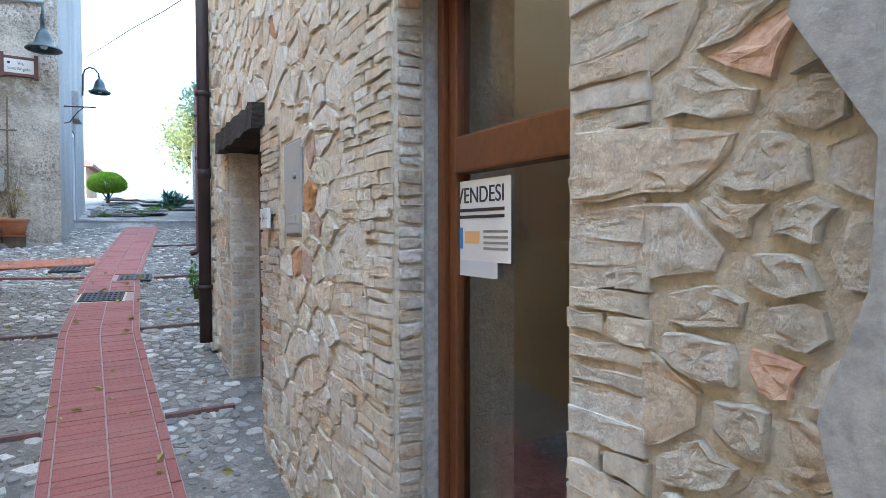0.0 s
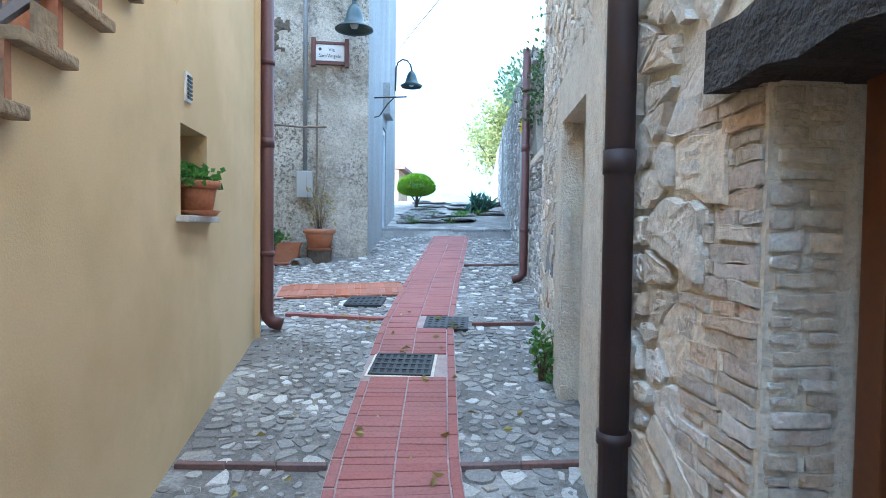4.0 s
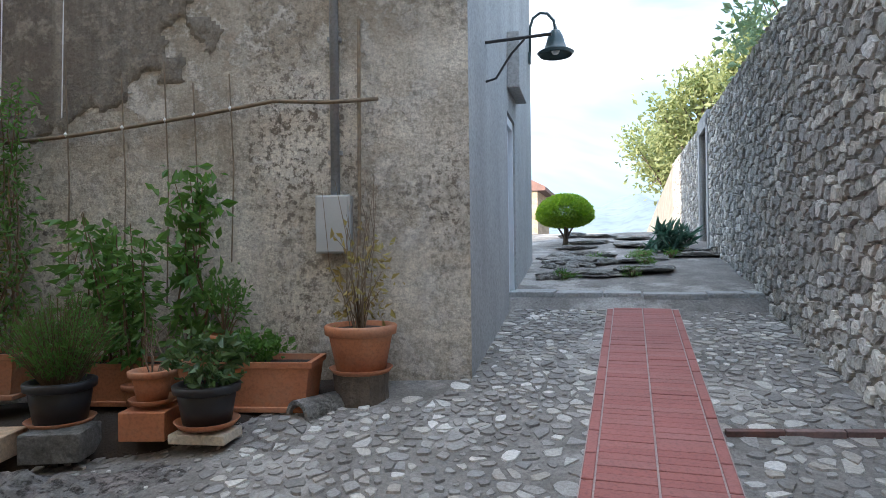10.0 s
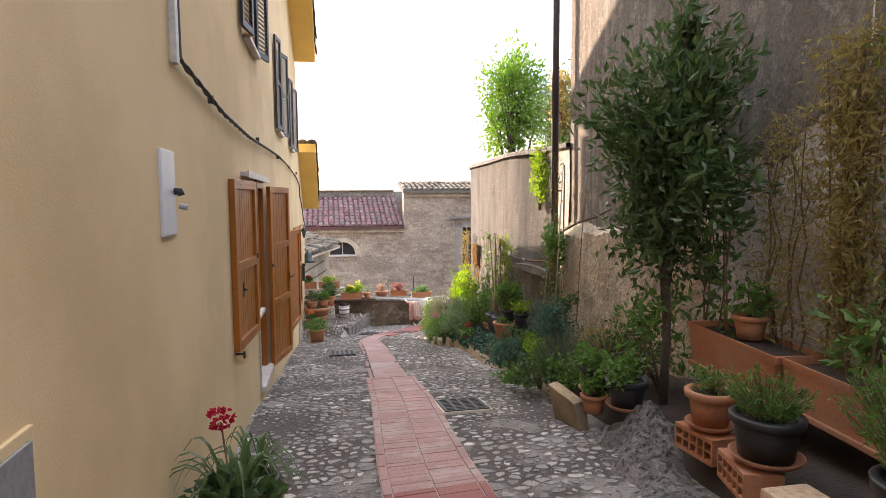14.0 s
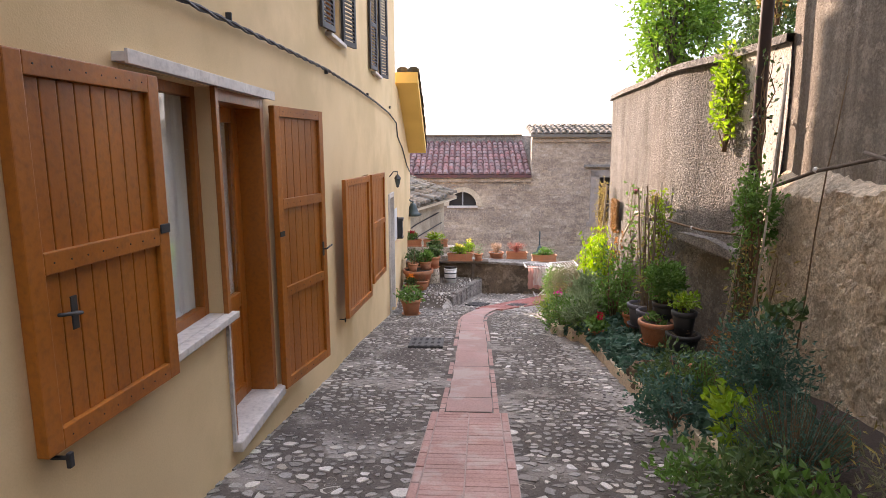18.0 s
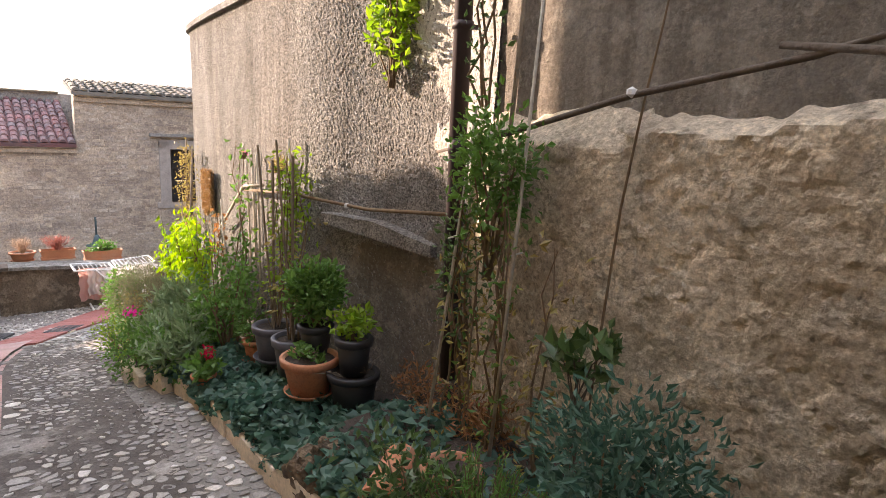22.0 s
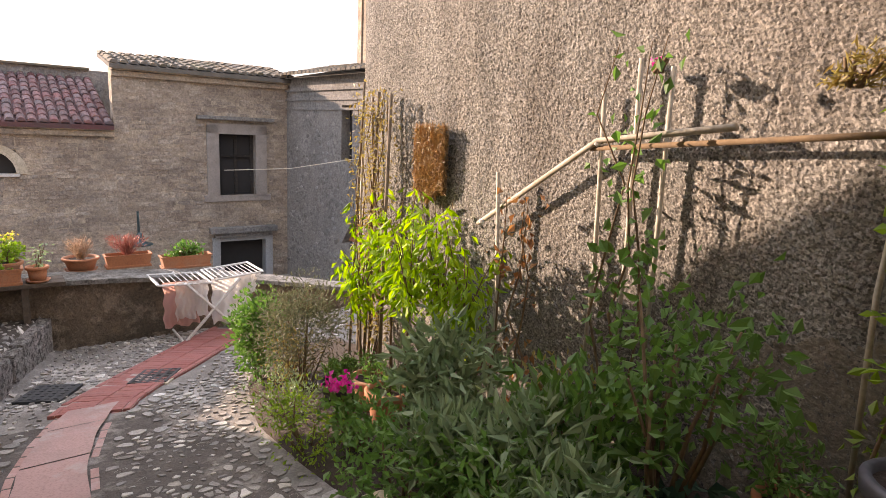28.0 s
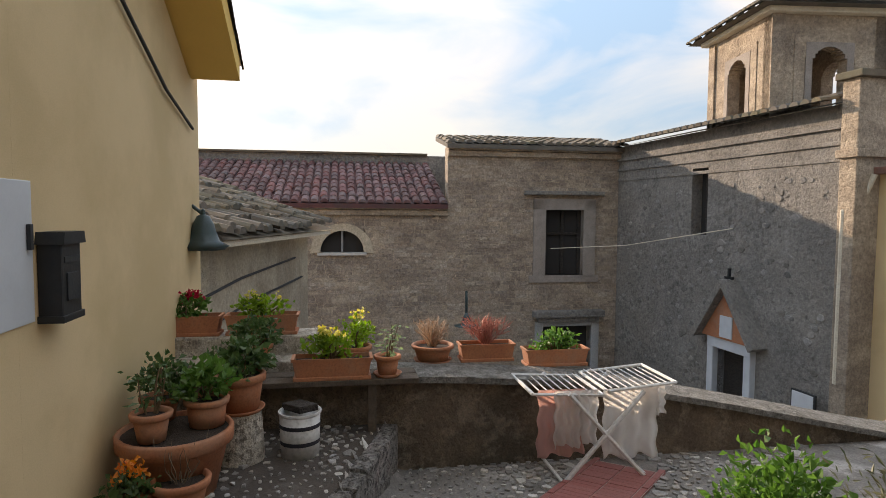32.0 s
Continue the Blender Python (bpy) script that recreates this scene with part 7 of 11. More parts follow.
bell_lamp(Matrix.Translation(sm(27.6, 4.65, -2.75)) @ pose(0, 0, 0, 0, 0, LANE - 90), [(0, 0, 0.22), (0, 0, 0.6), (0, 0.1, 0.75)], "dark green bell street lamp below the terrace", 0.34)
sq = thing("notice_board", wing.matrix_basis @ pose(7.4, -0.3, -4.4), "small white framed notice board beside the portal", "notice board")
part("board", a_box(0, 0.5, 0, 0.04, 0.6, 1.1, 0.01), "panel_white", sq)
part("frame", a_box(-0.03, 0.53, 0.01, 0.06, 0.57, 1.13, 0.005), "iron", sq)
part("leg", a_box(0.05, 0.09, 0.01, 0.05, -0.3, 0.6), "iron", sq)
span = thing("square_cable", pose(0, 0, 0), "thin cable spanning over the church square", "cable")
part("strand", tube([tuple(sm(24.5, 10.1, -0.2)), tuple(sm(27.5, 9.0, -0.75)), tuple(sm(29.5, 7.6, -0.95))], 0.012, 5), "mortar", span)


# ---- plants and pots ----
def leaf_verts(centers, dirs, length, width, rr, fold=0.25):
    n = len(centers)
    d = dirs / (np.linalg.norm(dirs, axis=1)[:, None] + 1e-9)
    rnd = rr.normal(size=(n, 3))
    side = np.cross(d, rnd)
    side /= np.linalg.norm(side, axis=1)[:, None] + 1e-9
    up = np.cross(side, d)
    L = (length * rr.uniform(0.6, 1.25, n))[:, None]
    Wd = L * width
    base, tip = centers - d * L * 0.5, centers + d * L * 0.5 - up * L * 0.12
    mid = centers + up * 0.0
    left, right = mid + side * Wd * 0.5 + up * Wd * fold, mid - side * Wd * 0.5 + up * Wd * fold
    v = np.stack([base, left, tip, right], 1).reshape(-1, 3)
    k = np.arange(n)[:, None] * 4
    f = np.concatenate([k + [0, 2, 1], k + [0, 3, 2]], 0)
    return v, f


def leaf_part(name, v, f, material, parent, label=""):
    me = bpy.data.meshes.new(name)
    me.from_pydata(v.tolist(), [], f.tolist())
    me.materials.append(MAT[material])
    ob = new(name, me)
    ob.parent = parent
    if label:
        ob["label"] = label
    return ob


def cloud(rr, n, radii, center, clumps=14, spread_=0.32, shell=0.55):
    """Leaf places in uneven clumps within an ellipsoid, and the way each leaf points."""
    radii, center = np.array(radii), np.array(center)
    u = rr.normal(size=(clumps, 3))
    u /= np.linalg.norm(u, axis=1)[:, None]
    cl = u * (shell + (1 - shell) * rr.random((clumps, 1))) * 0.8
    pick = rr.integers(0, clumps, n)
    p = cl[pick] + rr.normal(size=(n, 3)) * spread_ * rr.uniform(0.5, 1.0, (n, 1))
    over = np.linalg.norm(p, axis=1)
    p = p * (np.minimum(over, 1.15) / (over + 1e-9))[:, None]
    dirs = p + rr.normal(size=(n, 3)) * 0.7 + np.array([0, 0, 0.25])
    return p * radii + center, dirs, cl * radii + center


def stems_part(parent, base, tops, r, material="stem", name="stem"):
    for t in tops:
        t = Vector(t)
        b = Vector(base) + Vector((random.uniform(-0.02, 0.02), random.uniform(-0.02, 0.02), 0))
        mid = b.lerp(t, 0.5) + Vector((random.uniform(-0.05, 0.05), random.uniform(-0.05, 0.05), 0.04))
        part(name, tube([b, mid, t], [r, r * 0.75, r * 0.4], 5), material, parent, smooth=True)


SEED = [100]


def shrub(m, radii, z, n, leaf, width, material, label, category="shrub", name="shrub", clumps=14, flowers=None, parent=None, stem_r=0.008, base_z=0.0, up=0.0):
    """Stems and leaf clumps; radii of the crown, z of its middle over the base."""
    SEED[0] += 1
    rr = np.random.default_rng(SEED[0])
    random.seed(SEED[0])
    th = parent or thing(name, m, label, category)
    pts, dirs, cl = cloud(rr, n, radii, (0, 0, z), clumps)
    if up:
        dirs = dirs * (1 - up) + np.array([0, 0, 1.0]) * up
    keep = pts[:, 2] > base_z
    v, f = leaf_verts(pts[keep], dirs[keep], leaf, width, rr)
    leaf_part("foliage", v, f, material, th)["kind"] = "stuff"
    stems_part(th, (0, 0, base_z), [c for c in cl[:10]], stem_r)
    if flowers:
        fm, count, size = flowers
        top = pts[np.argsort(-pts[:, 2])[: max(count * 6, 12)]]
        top = top[rr.permutation(len(top))[:count]]
        for head in top:
            petals = head + rr.normal(size=(16, 3)) * size * 0.42 + np.array([0, 0, size * 0.5])
            v, f = leaf_verts(petals, rr.normal(size=petals.shape) + np.array([0, 0, 0.8]), size * 0.7, 0.8, rr)
            leaf_part("flower", v, f, fm, th, "bright flower head")
    return th


def spiky(m, radius, height, n, label, material="leaf_blue", parent=None, needle=0.03, base_z=0.0, category="shrub", name="shrub"):
    """Rosemary-like: many upright twigs set with needles."""
    SEED[0] += 1
    rr = np.random.default_rng(SEED[0])
    th = parent or thing(name, m, label, category)
    bm = bmesh.new()
    cs, ds = [], []
    for k in range(n):
        a, q = rr.uniform(0, 2 * math.pi), math.sqrt(rr.random())
        lean = q * radius
        h = height * (1 - 0.35 * q * q) * rr.uniform(0.65, 1.08)
        top = np.array([math.cos(a) * lean, math.sin(a) * lean, base_z + h])
        bot = np.array([math.cos(a) * lean * 0.25, math.sin(a) * lean * 0.25, base_z])
        tube([bot, (bot + top) / 2 + [0, 0, 0.02], top], [0.004, 0.003, 0.002], 4, bm, False)
        t = rr.uniform(0.25, 1.02, 34)[:, None]
        c = bot + (top - bot) * t + rr.normal(size=(34, 3)) * 0.008
        cs.append(c)
        ds.append(rr.normal(size=(34, 3)) * 0.8 + (top - bot) / np.linalg.norm(top - bot))
    part("twig_tangle", bm, "stem", th)["kind"] = "stuff"
    v, f = leaf_verts(np.concatenate(cs), np.concatenate(ds), needle, 0.22, rr)
    leaf_part("foliage", v, f, material, th)["kind"] = "stuff"
    return th


def pot_into(th, r1, r0, h, material, z=0.0, saucer=True, soil_drop=0.03, ribs=False):
    prof = [(0, z), (r0, z), (r0 + (r1 - r0) * 0.78, z + h * 0.78)]
    body = part("pot", lathe(prof + [(r1 - 0.012, z + h * 0.8)], 24), material, th, smooth=True)
    part("rim", lathe([(r0 + (r1 - r0) * 0.78, z + h * 0.76), (r1 + 0.012, z + h * 0.8), (r1 + 0.016, z + h * 0.97), (r1 + 0.008, z + h), (r1 - 0.014, z + h), (r1 - 0.02, z + h * 0.8)], 24), material, body, smooth=True)
    part("soil", lathe([(r1 - 0.014, z + h - soil_drop), (0, z + h - soil_drop + 0.008)], 16), "soil", body, "dark dry soil")
    if saucer:
        part("saucer", lathe([(0, z - 0.018), (r0 + 0.02, z - 0.018), (r0 + 0.045, z + 0.012), (r0 + 0.035, z + 0.012), (r0 + 0.02, z - 0.008), (0, z - 0.008)], 22), "terracotta" if material != "grey_plastic" else "grey_plastic", body, smooth=True)
    return body


def potted(m, pot, material, label, plant=None, saucer=True, category="potted plant"):
    """pot is (top radius, foot radius, height); plant a function of the thing and the soil's height."""
    th = thing("potted_plant", m, label, category)
    pot_into(th, *pot, material, 0.018 if saucer else 0.0, saucer)
    if plant:
        plant(th, pot[2] - 0.02)
    return th


def trough(m, w, d, h, label, plant=None, material="terracotta", name="planter"):
    """A long terracotta planter: local x along, y across."""
    th = thing(name, m, label, "planter")
    bm = bmesh.new()
    o = [(-w / 2, -d / 2), (w / 2, -d / 2), (w / 2, d / 2), (-w / 2, d / 2)]
    rings = [[bm.verts.new((x * k, y * (k if abs(k) < 1 else k), z)) for x, y in o] for k, z in ((0.92, 0), (1.0, h * 0.86), (1.04, h * 0.87), (1.05, h), (0.97, h), (0.95, h - 0.05))]
    for a, b in zip(rings, rings[1:]):
        for i in range(4):
            bm.faces.new((a[i], a[(i + 1) % 4], b[(i + 1) % 4], b[i]))
    bm.faces.new(rings[0][::-1])
    body = part("pot", bm, material, th)
    part("soil", a_box(-w * 0.48, w * 0.48, -d * 0.47, d * 0.47, h * 0.5, h - 0.035), "soil", th, "dark soil")
    part("tray", a_box(-w * 0.5, w * 0.5, -d * 0.52, d * 0.52, -0.02, 0.012, 0.008), material, th)
    if plant:
        plant(th, h - 0.03)
    return th


def p_bush(r, z, n, leaf, width, mat, flowers=None, clumps=10):
    return lambda th, h: shrub(None, r, z + h, n, leaf, width, mat, "", parent=th, flowers=flowers, base_z=h, clumps=clumps, stem_r=0.005)


def p_spike(r, height, n, mat="leaf_blue", needle=0.03):
    return lambda th, h: spiky(None, r, height, n, "", mat, parent=th, base_z=h, needle=needle)


def p_tall(r, height, n, leaf, width, mat, stems=3, stem_r=0.007):
    """Upright stems carrying leaves all along."""
    def grow(th, h):
        SEED[0] += 1
        rr = np.random.default_rng(SEED[0])
        cs, ds = [], []
        for k in range(stems):
            a = rr.uniform(0, 6.28)
            top = np.array([math.cos(a) * r * 0.8, math.sin(a) * r * 0.8, h + height * rr.uniform(0.75, 1.0)])
            bot = np.array([math.cos(a) * r * 0.25, math.sin(a) * r * 0.25, h - 0.02])
            part("stem", tube([bot, (bot + top) / 2 + rr.normal(size=3) * 0.02, top], [stem_r, stem_r * 0.8, stem_r * 0.4], 5, None, False), "stem", th, smooth=True)
            q = n // stems
            t = rr.uniform(0.2, 1.0, q)[:, None]
            out = rr.normal(size=(q, 3)) * [1, 1, 0.3]
            cs.append(bot + (top - bot) * t + out * r * 0.42)
            ds.append(out + [0, 0, -0.35])
        v, f = leaf_verts(np.concatenate(cs), np.concatenate(ds), leaf, width, rr)
        leaf_part("foliage", v, f, mat, th)["kind"] = "stuff"
    return grow


def p_strap(r, height, n, mat="leaf_mid", width=0.02):
    """Long grassy leaves that rise and arch over."""
    def grow(th, h):
        SEED[0] += 1
        rr = np.random.default_rng(SEED[0])
        for k in range(n):
            a, reach, top = rr.uniform(0, 6.28), r * rr.uniform(0.45, 1.15), height * rr.uniform(0.55, 1.1)
            v = []
            for t in np.linspace(0, 1, 8):
                d, z = 0.03 + reach * t ** 1.2, h + top * (math.sin(2.5 * t) / 0.95 - 0.15 * t * t)
                w = width * (1 - t ** 3) * 0.5 + 0.0006
                v += [(math.cos(a) * d - math.sin(a) * w, math.sin(a) * d + math.cos(a) * w, z + 0.3 * w), (math.cos(a) * d, math.sin(a) * d, z - 0.002), (math.cos(a) * d + math.sin(a) * w, math.sin(a) * d - math.cos(a) * w, z + 0.3 * w)]
            f = [(3 * i + j, 3 * i + j + 1, 3 * i + j + 4, 3 * i + j + 3) for i in range(7) for j in (0, 1)]
            leaf = new("leaf", mesh_of("leaf", v, f, mat, True))
            leaf.parent = th
    return grow


MAT["petal_rust"] = leafy("dusty_red_twig", (0.30, 0.11, 0.085), (0.42, 0.19, 0.15), 0.2)
MAT["twig"] = leafy("pale_dry_twig", (0.34, 0.23, 0.16), (0.46, 0.34, 0.25), 0.2)


def p_twigs(r, height, n, mat="twig"):
    """A dense tuft of dry twigs fanning out of the pot."""
    def grow(th, h):
        SEED[0] += 1
        rr = np.random.default_rng(SEED[0])
        a, q = rr.uniform(0, 6.28, n), rr.uniform(0.1, 1.0, n)
        d = np.stack([np.cos(a) * q * r, np.sin(a) * q * r * 0.7, height * rr.uniform(0.6, 1.1, n)], -1)
        c = np.concatenate([d * t + [0, 0, h - 0.01] + rr.normal(size=d.shape) * 0.012 for t in (0.3, 0.6, 0.85, 0.95)])
        v, f = leaf_verts(c, np.concatenate([d, d, d + rr.normal(size=d.shape) * 0.1, d + rr.normal(size=d.shape) * 0.15]), height * 0.42, 0.06, rr)
        leaf_part("foliage", v, f, mat, th)["kind"] = "stuff"
    return grow


def p_dry(r, height, n):
    def grow(th, h):
        SEED[0] += 1
        rr = np.random.default_rng(SEED[0])
        for k in range(n):
            a = rr.uniform(0, 6.28)
            q = r * rr.random()
            pts = [(math.cos(a) * q * 0.4, math.sin(a) * q * 0.4, h - 0.01)]
            for j in range(1, 4):
                pts.append((math.cos(a) * q * (0.4 + 0.4 * j) + rr.normal() * 0.02, math.sin(a) * q * (0.4 + 0.4 * j) + rr.normal() * 0.02, h + height * j / 3 * rr.uniform(0.6, 1)))
            part("dry_stem", tube(pts, [0.004, 0.003, 0.003, 0.0015], 4, None, False), "cane", th)
    return grow


def hollow_brick(m, label="red hollow clay brick used as a pot stand"):
    th = thing("hollow_brick", m, label, "brick", "hollow bricks")
    part("shell", a_box(-0.15, 0.15, -0.09, 0.09, 0, 0.022), "terracotta", th)
    part("shell", a_box(-0.15, 0.15, -0.09, 0.09, 0.118, 0.14), "terracotta", th)
    for x in (-0.145, -0.085, -0.03, 0.03, 0.085, 0.145):
        part("web", a_box(x - 0.006, x + 0.006, -0.09, 0.09, 0.022, 0.118), "terracotta", th)
    part("mid_web", a_box(-0.139, 0.139, -0.088, 0.088, 0.064, 0.076), "terracotta", th)
    # dark sheet that gives the brick's holes their shade by colour
    part("back_fill", a_box(-0.139, 0.139, 0.02, 0.03, 0.022, 0.118), "dark_gap", th)
    return th


def block(m, x, y, z, label, material="thin_brick", name="clay_block"):
    ob = part(name, a_box(-x / 2, x / 2, -y / 2, y / 2, 0, z, 0.008), material)
    ob.matrix_basis = m
    return tagged(ob, label, "brick")


def gp(x, d, z, turn=0):
    return GM @ pose(x, -d, z, 0, 0, turn)


# raised bed along the grey wall
bed = bmesh.new()
bx = np.linspace(0.2, len_g - 0.75, 40)
rows_b = []
for x in bx:
    zt = float(np.interp(x, [0, 1.0, 3.0, 4.0, 5.0, 6.0, 7.0, 8.0, 9.0], [-0.52, -0.42, -0.16, -0.02, 0.12, 0.24, 0.36, 0.44, 0.5]))
    w = float(np.interp(x, [0, 3, 4.2, 5.5, 8.0, 8.9], [1.0, 0.95, 0.85, 0.86, 0.86, 0.3]))
    rows_b.append([bed.verts.new((x, -d * w, zt + dz + random.uniform(-0.015, 0.015))) for d, dz in ((0, 0.05), (0.3, 0.03), (0.6, 0.0), (0.85, -0.03), (1.0, -0.1), (1.12, -0.3))])
for a, b in zip(rows_b, rows_b[1:]):
    for i in range(5):
        bed.faces.new((a[i], b[i], b[i + 1], a[i + 1]))
bmesh.ops.recalc_face_normals(bed, faces=bed.faces)
bed_ob = part("ground_bed", bed, "soil", smooth=True)
bed_ob.matrix_basis = GM
tagged(bed_ob, "dark soil bed along the grey wall", "soil", kind="structure")

# big pot on a stump at the corner
st = thing("log_stump", gp(8.92, 0.30, 0.44), "dark bark-covered log stump carrying a pot", "stump")
part("log", lathe([(0, 0), (0.17, 0), (0.165, 0.1), (0.17, 0.19), (0, 0.19)], 18), "bark", st)
potted(gp(8.92, 0.30, 0.63), (0.205, 0.15, 0.27), "terracotta", "large terracotta pot with a half-dry shrub on a log stump", lambda th, h: (p_dry(0.18, 0.95, 16)(th, h), p_bush((0.26, 0.24, 0.38), 0.36, 150, 0.06, 0.5, "leaf_dry", clumps=12)(th, h)))
tl_ = thing("clay_gutter_tile", gp(8.62, 0.62, 0.43, -35), "weathered half-round clay tile lying at the bed's end", "roof tile")
part("tile", extrude_outline([(0.1 * math.cos(a), 0.1 * math.sin(a)) for a in np.linspace(0, math.pi, 9)] + [(0.075 * math.cos(a), 0.075 * math.sin(a)) for a in np.linspace(math.pi, 0, 9)], 0.32), "rock", tl_)
trough(gp(8.28, 0.40, 0.46), 0.78, 0.30, 0.27, "long terracotta planter with bright green parsley", lambda th, h: [shrub(None, (0.22, 0.12, 0.10), h + 0.10, 420, 0.045, 0.75, "leaf_mid", "", parent=th, base_z=h)], name="planter")
potted(gp(8.05, 0.28, 0.72), (0.11, 0.08, 0.14), "terracotta", "small terracotta pot with a pale feathery plant", p_bush((0.18, 0.16, 0.18), 0.2, 240, 0.06, 0.3, "leaf_mid"), False)
trough(gp(7.42, 0.32, 0.46), 0.74, 0.26, 0.24, "long brown planter with pepper plants", lambda th, h: p_tall(0.28, 0.95, 330, 0.085, 0.5, "leaf_mid", 5)(th, h))
trough(gp(6.45, 0.34, 0.50), 0.72, 0.28, 0.26, "long terracotta planter with a climbing dry plant", lambda th, h: p_tall(0.2, 0.5, 90, 0.08, 0.5, "leaf_mid", 4)(th, h))
trough(gp(5.58, 0.36, 0.48), 0.98, 0.30, 0.28, "long pale terracotta planter", None)
potted(gp(5.55, 0.34, 0.74), (0.10, 0.075, 0.15), "terracotta", "small terracotta pot with a yellowing seedling", p_bush((0.16, 0.14, 0.16), 0.16, 130, 0.07, 0.6, "leaf_mid"), False)
potted(gp(7.62, 0.48, 0.44), (0.09, 0.07, 0.15), "terracotta", "terracotta pot with tall yellow-green shoots", p_tall(0.12, 0.9, 260, 0.08, 0.45, "leaf_mid", 4), False)
hollow_brick(gp(6.05, 0.88, 0.22, 12))
hollow_brick(gp(6.52, 0.92, 0.25, -8))
block(gp(7.02, 0.95, 0.30, 6), 0.36, 0.22, 0.13, "pale yellow clay block at the bed's edge", "thin_brick")
block(gp(7.92, 0.88, 0.40, 4), 0.24, 0.20, 0.15, "orange clay block under a pot", "terracotta")
block(gp(8.24, 0.92, 0.40, -3), 0.3, 0.2, 0.05, "flat clay tile under a pot", "thin_brick")
potted(gp(6.05, 0.86, 0.375), (0.125, 0.09, 0.19), "terracotta", "terracotta pot with low thyme on a hollow brick", p_bush((0.17, 0.16, 0.09), 0.08, 420, 0.03, 0.4, "leaf_mid"))
potted(gp(6.55, 0.86, 0.41), (0.15, 0.12, 0.2), "black_plastic", "black plastic pot with small rosemary on a hollow brick", p_spike(0.2, 0.24, 46, "leaf_mid", 0.035))
potted(gp(7.36, 0.80, 0.44), (0.165, 0.13, 0.22), "black_plastic", "black plastic pot with a bushy rosemary", p_spike(0.30, 0.50, 150, "leaf_mid", 0.035))
potted(gp(7.92, 0.86, 0.57), (0.105, 0.075, 0.16), "terracotta", "small terracotta pot on a clay block", p_dry(0.1, 0.35, 12))
potted(gp(8.24, 0.90, 0.47), (0.155, 0.12, 0.2), "black_plastic", "black plastic pot with a dark leafy herb", p_bush((0.19, 0.18, 0.17), 0.16, 380, 0.06, 0.6, "leaf_dark"))
block(gp(7.45, 0.92, 0.30, 10), 0.3, 0.25, 0.15, "mossy stone block under a pot", "rock")

MAT["outcrop_rock"] = surface("pitted_limestone", (0.34, 0.32, 0.295), (0.19, 0.177, 0.163), 0.95, scale=7, grain=30, bump=1.0, bump_distance=0.03, patch=(0.07, 0.063, 0.057), patch_scale=24, patch_amount=0.8, relief=-1.5, stain=(0.42, 0.34, 0.32), stain_scale=3, stain_amount=0.5, grit=(26, 0.35))
ou, od = np.meshgrid(np.arange(4.75, 8.85, 0.016), np.arange(0.62, 1.85, 0.016))
crest = np.interp(ou, [4.75, 5.0, 5.25, 5.55, 5.95, 6.4, 7.0, 7.5, 7.9, 8.4, 8.85], [0.0, 0.2, 0.33, 0.24, 0.07, 0.08, 0.13, 0.10, 0.03, -0.02, -0.03])
mid_d = np.interp(ou, [4.75, 5.25, 6.0, 7.0, 7.6, 8.85], [0.93, 0.88, 1.08, 1.27, 1.27, 1.1])
wide = np.interp(ou, [4.75, 5.3, 6.2, 7.4, 8.85], [0.24, 0.27, 0.24, 0.25, 0.25])
lump = np.clip(1 - np.abs((od - mid_d + 0.14 * (lattice(ou, od, 0.3, 31) - 0.5)) / wide) ** 1.7, -0.25, 1)
crag = np.abs(lattice(ou, od, 0.17, 32) - 0.5) * 0.5 + np.abs(lattice(ou, od, 0.075, 33) - 0.5) * 0.35 + lattice(ou, od, 0.04, 34) * 0.06
ow = np.array(GM @ Vector((0, 0, 0)))
gxw = ow[0] + ou * GM[0][0] - od * GM[0][1]
gyw = ow[1] + ou * GM[1][0] - od * GM[1][1]
oz = ground_z(gxw, gyw) - 0.03 + (crest + 0.03) * lump * (0.62 + crag * 1.1) + np.clip(lump, 0, 0.3) * 0.06 * crag + np.clip(crest * 4, 0, 1) * np.clip(lump * 3, 0, 1) * (0.045 * (np.abs(lattice(ou, od, 0.11, 35) - 0.5) * 2 - 0.5) - 0.04 * np.clip((lattice(ou, od, 0.055, 36) - 0.62) * 6, 0, 1))
outcrop = new("rock_outcrop", grid_mesh("rock_outcrop", np.stack([ou, -od, oz], -1), "outcrop_rock"))
outcrop.matrix_basis = GM
tagged(outcrop, "pitted grey limestone outcrop in front of the potted plants", "rock")
block(gp(4.45, 1.12, -0.42, 8) @ pose(0, 0, 0, 12), 0.52, 0.09, 0.50, "leaning ochre stone slab holding back the bed", "ochre_slab", "stone_slab")


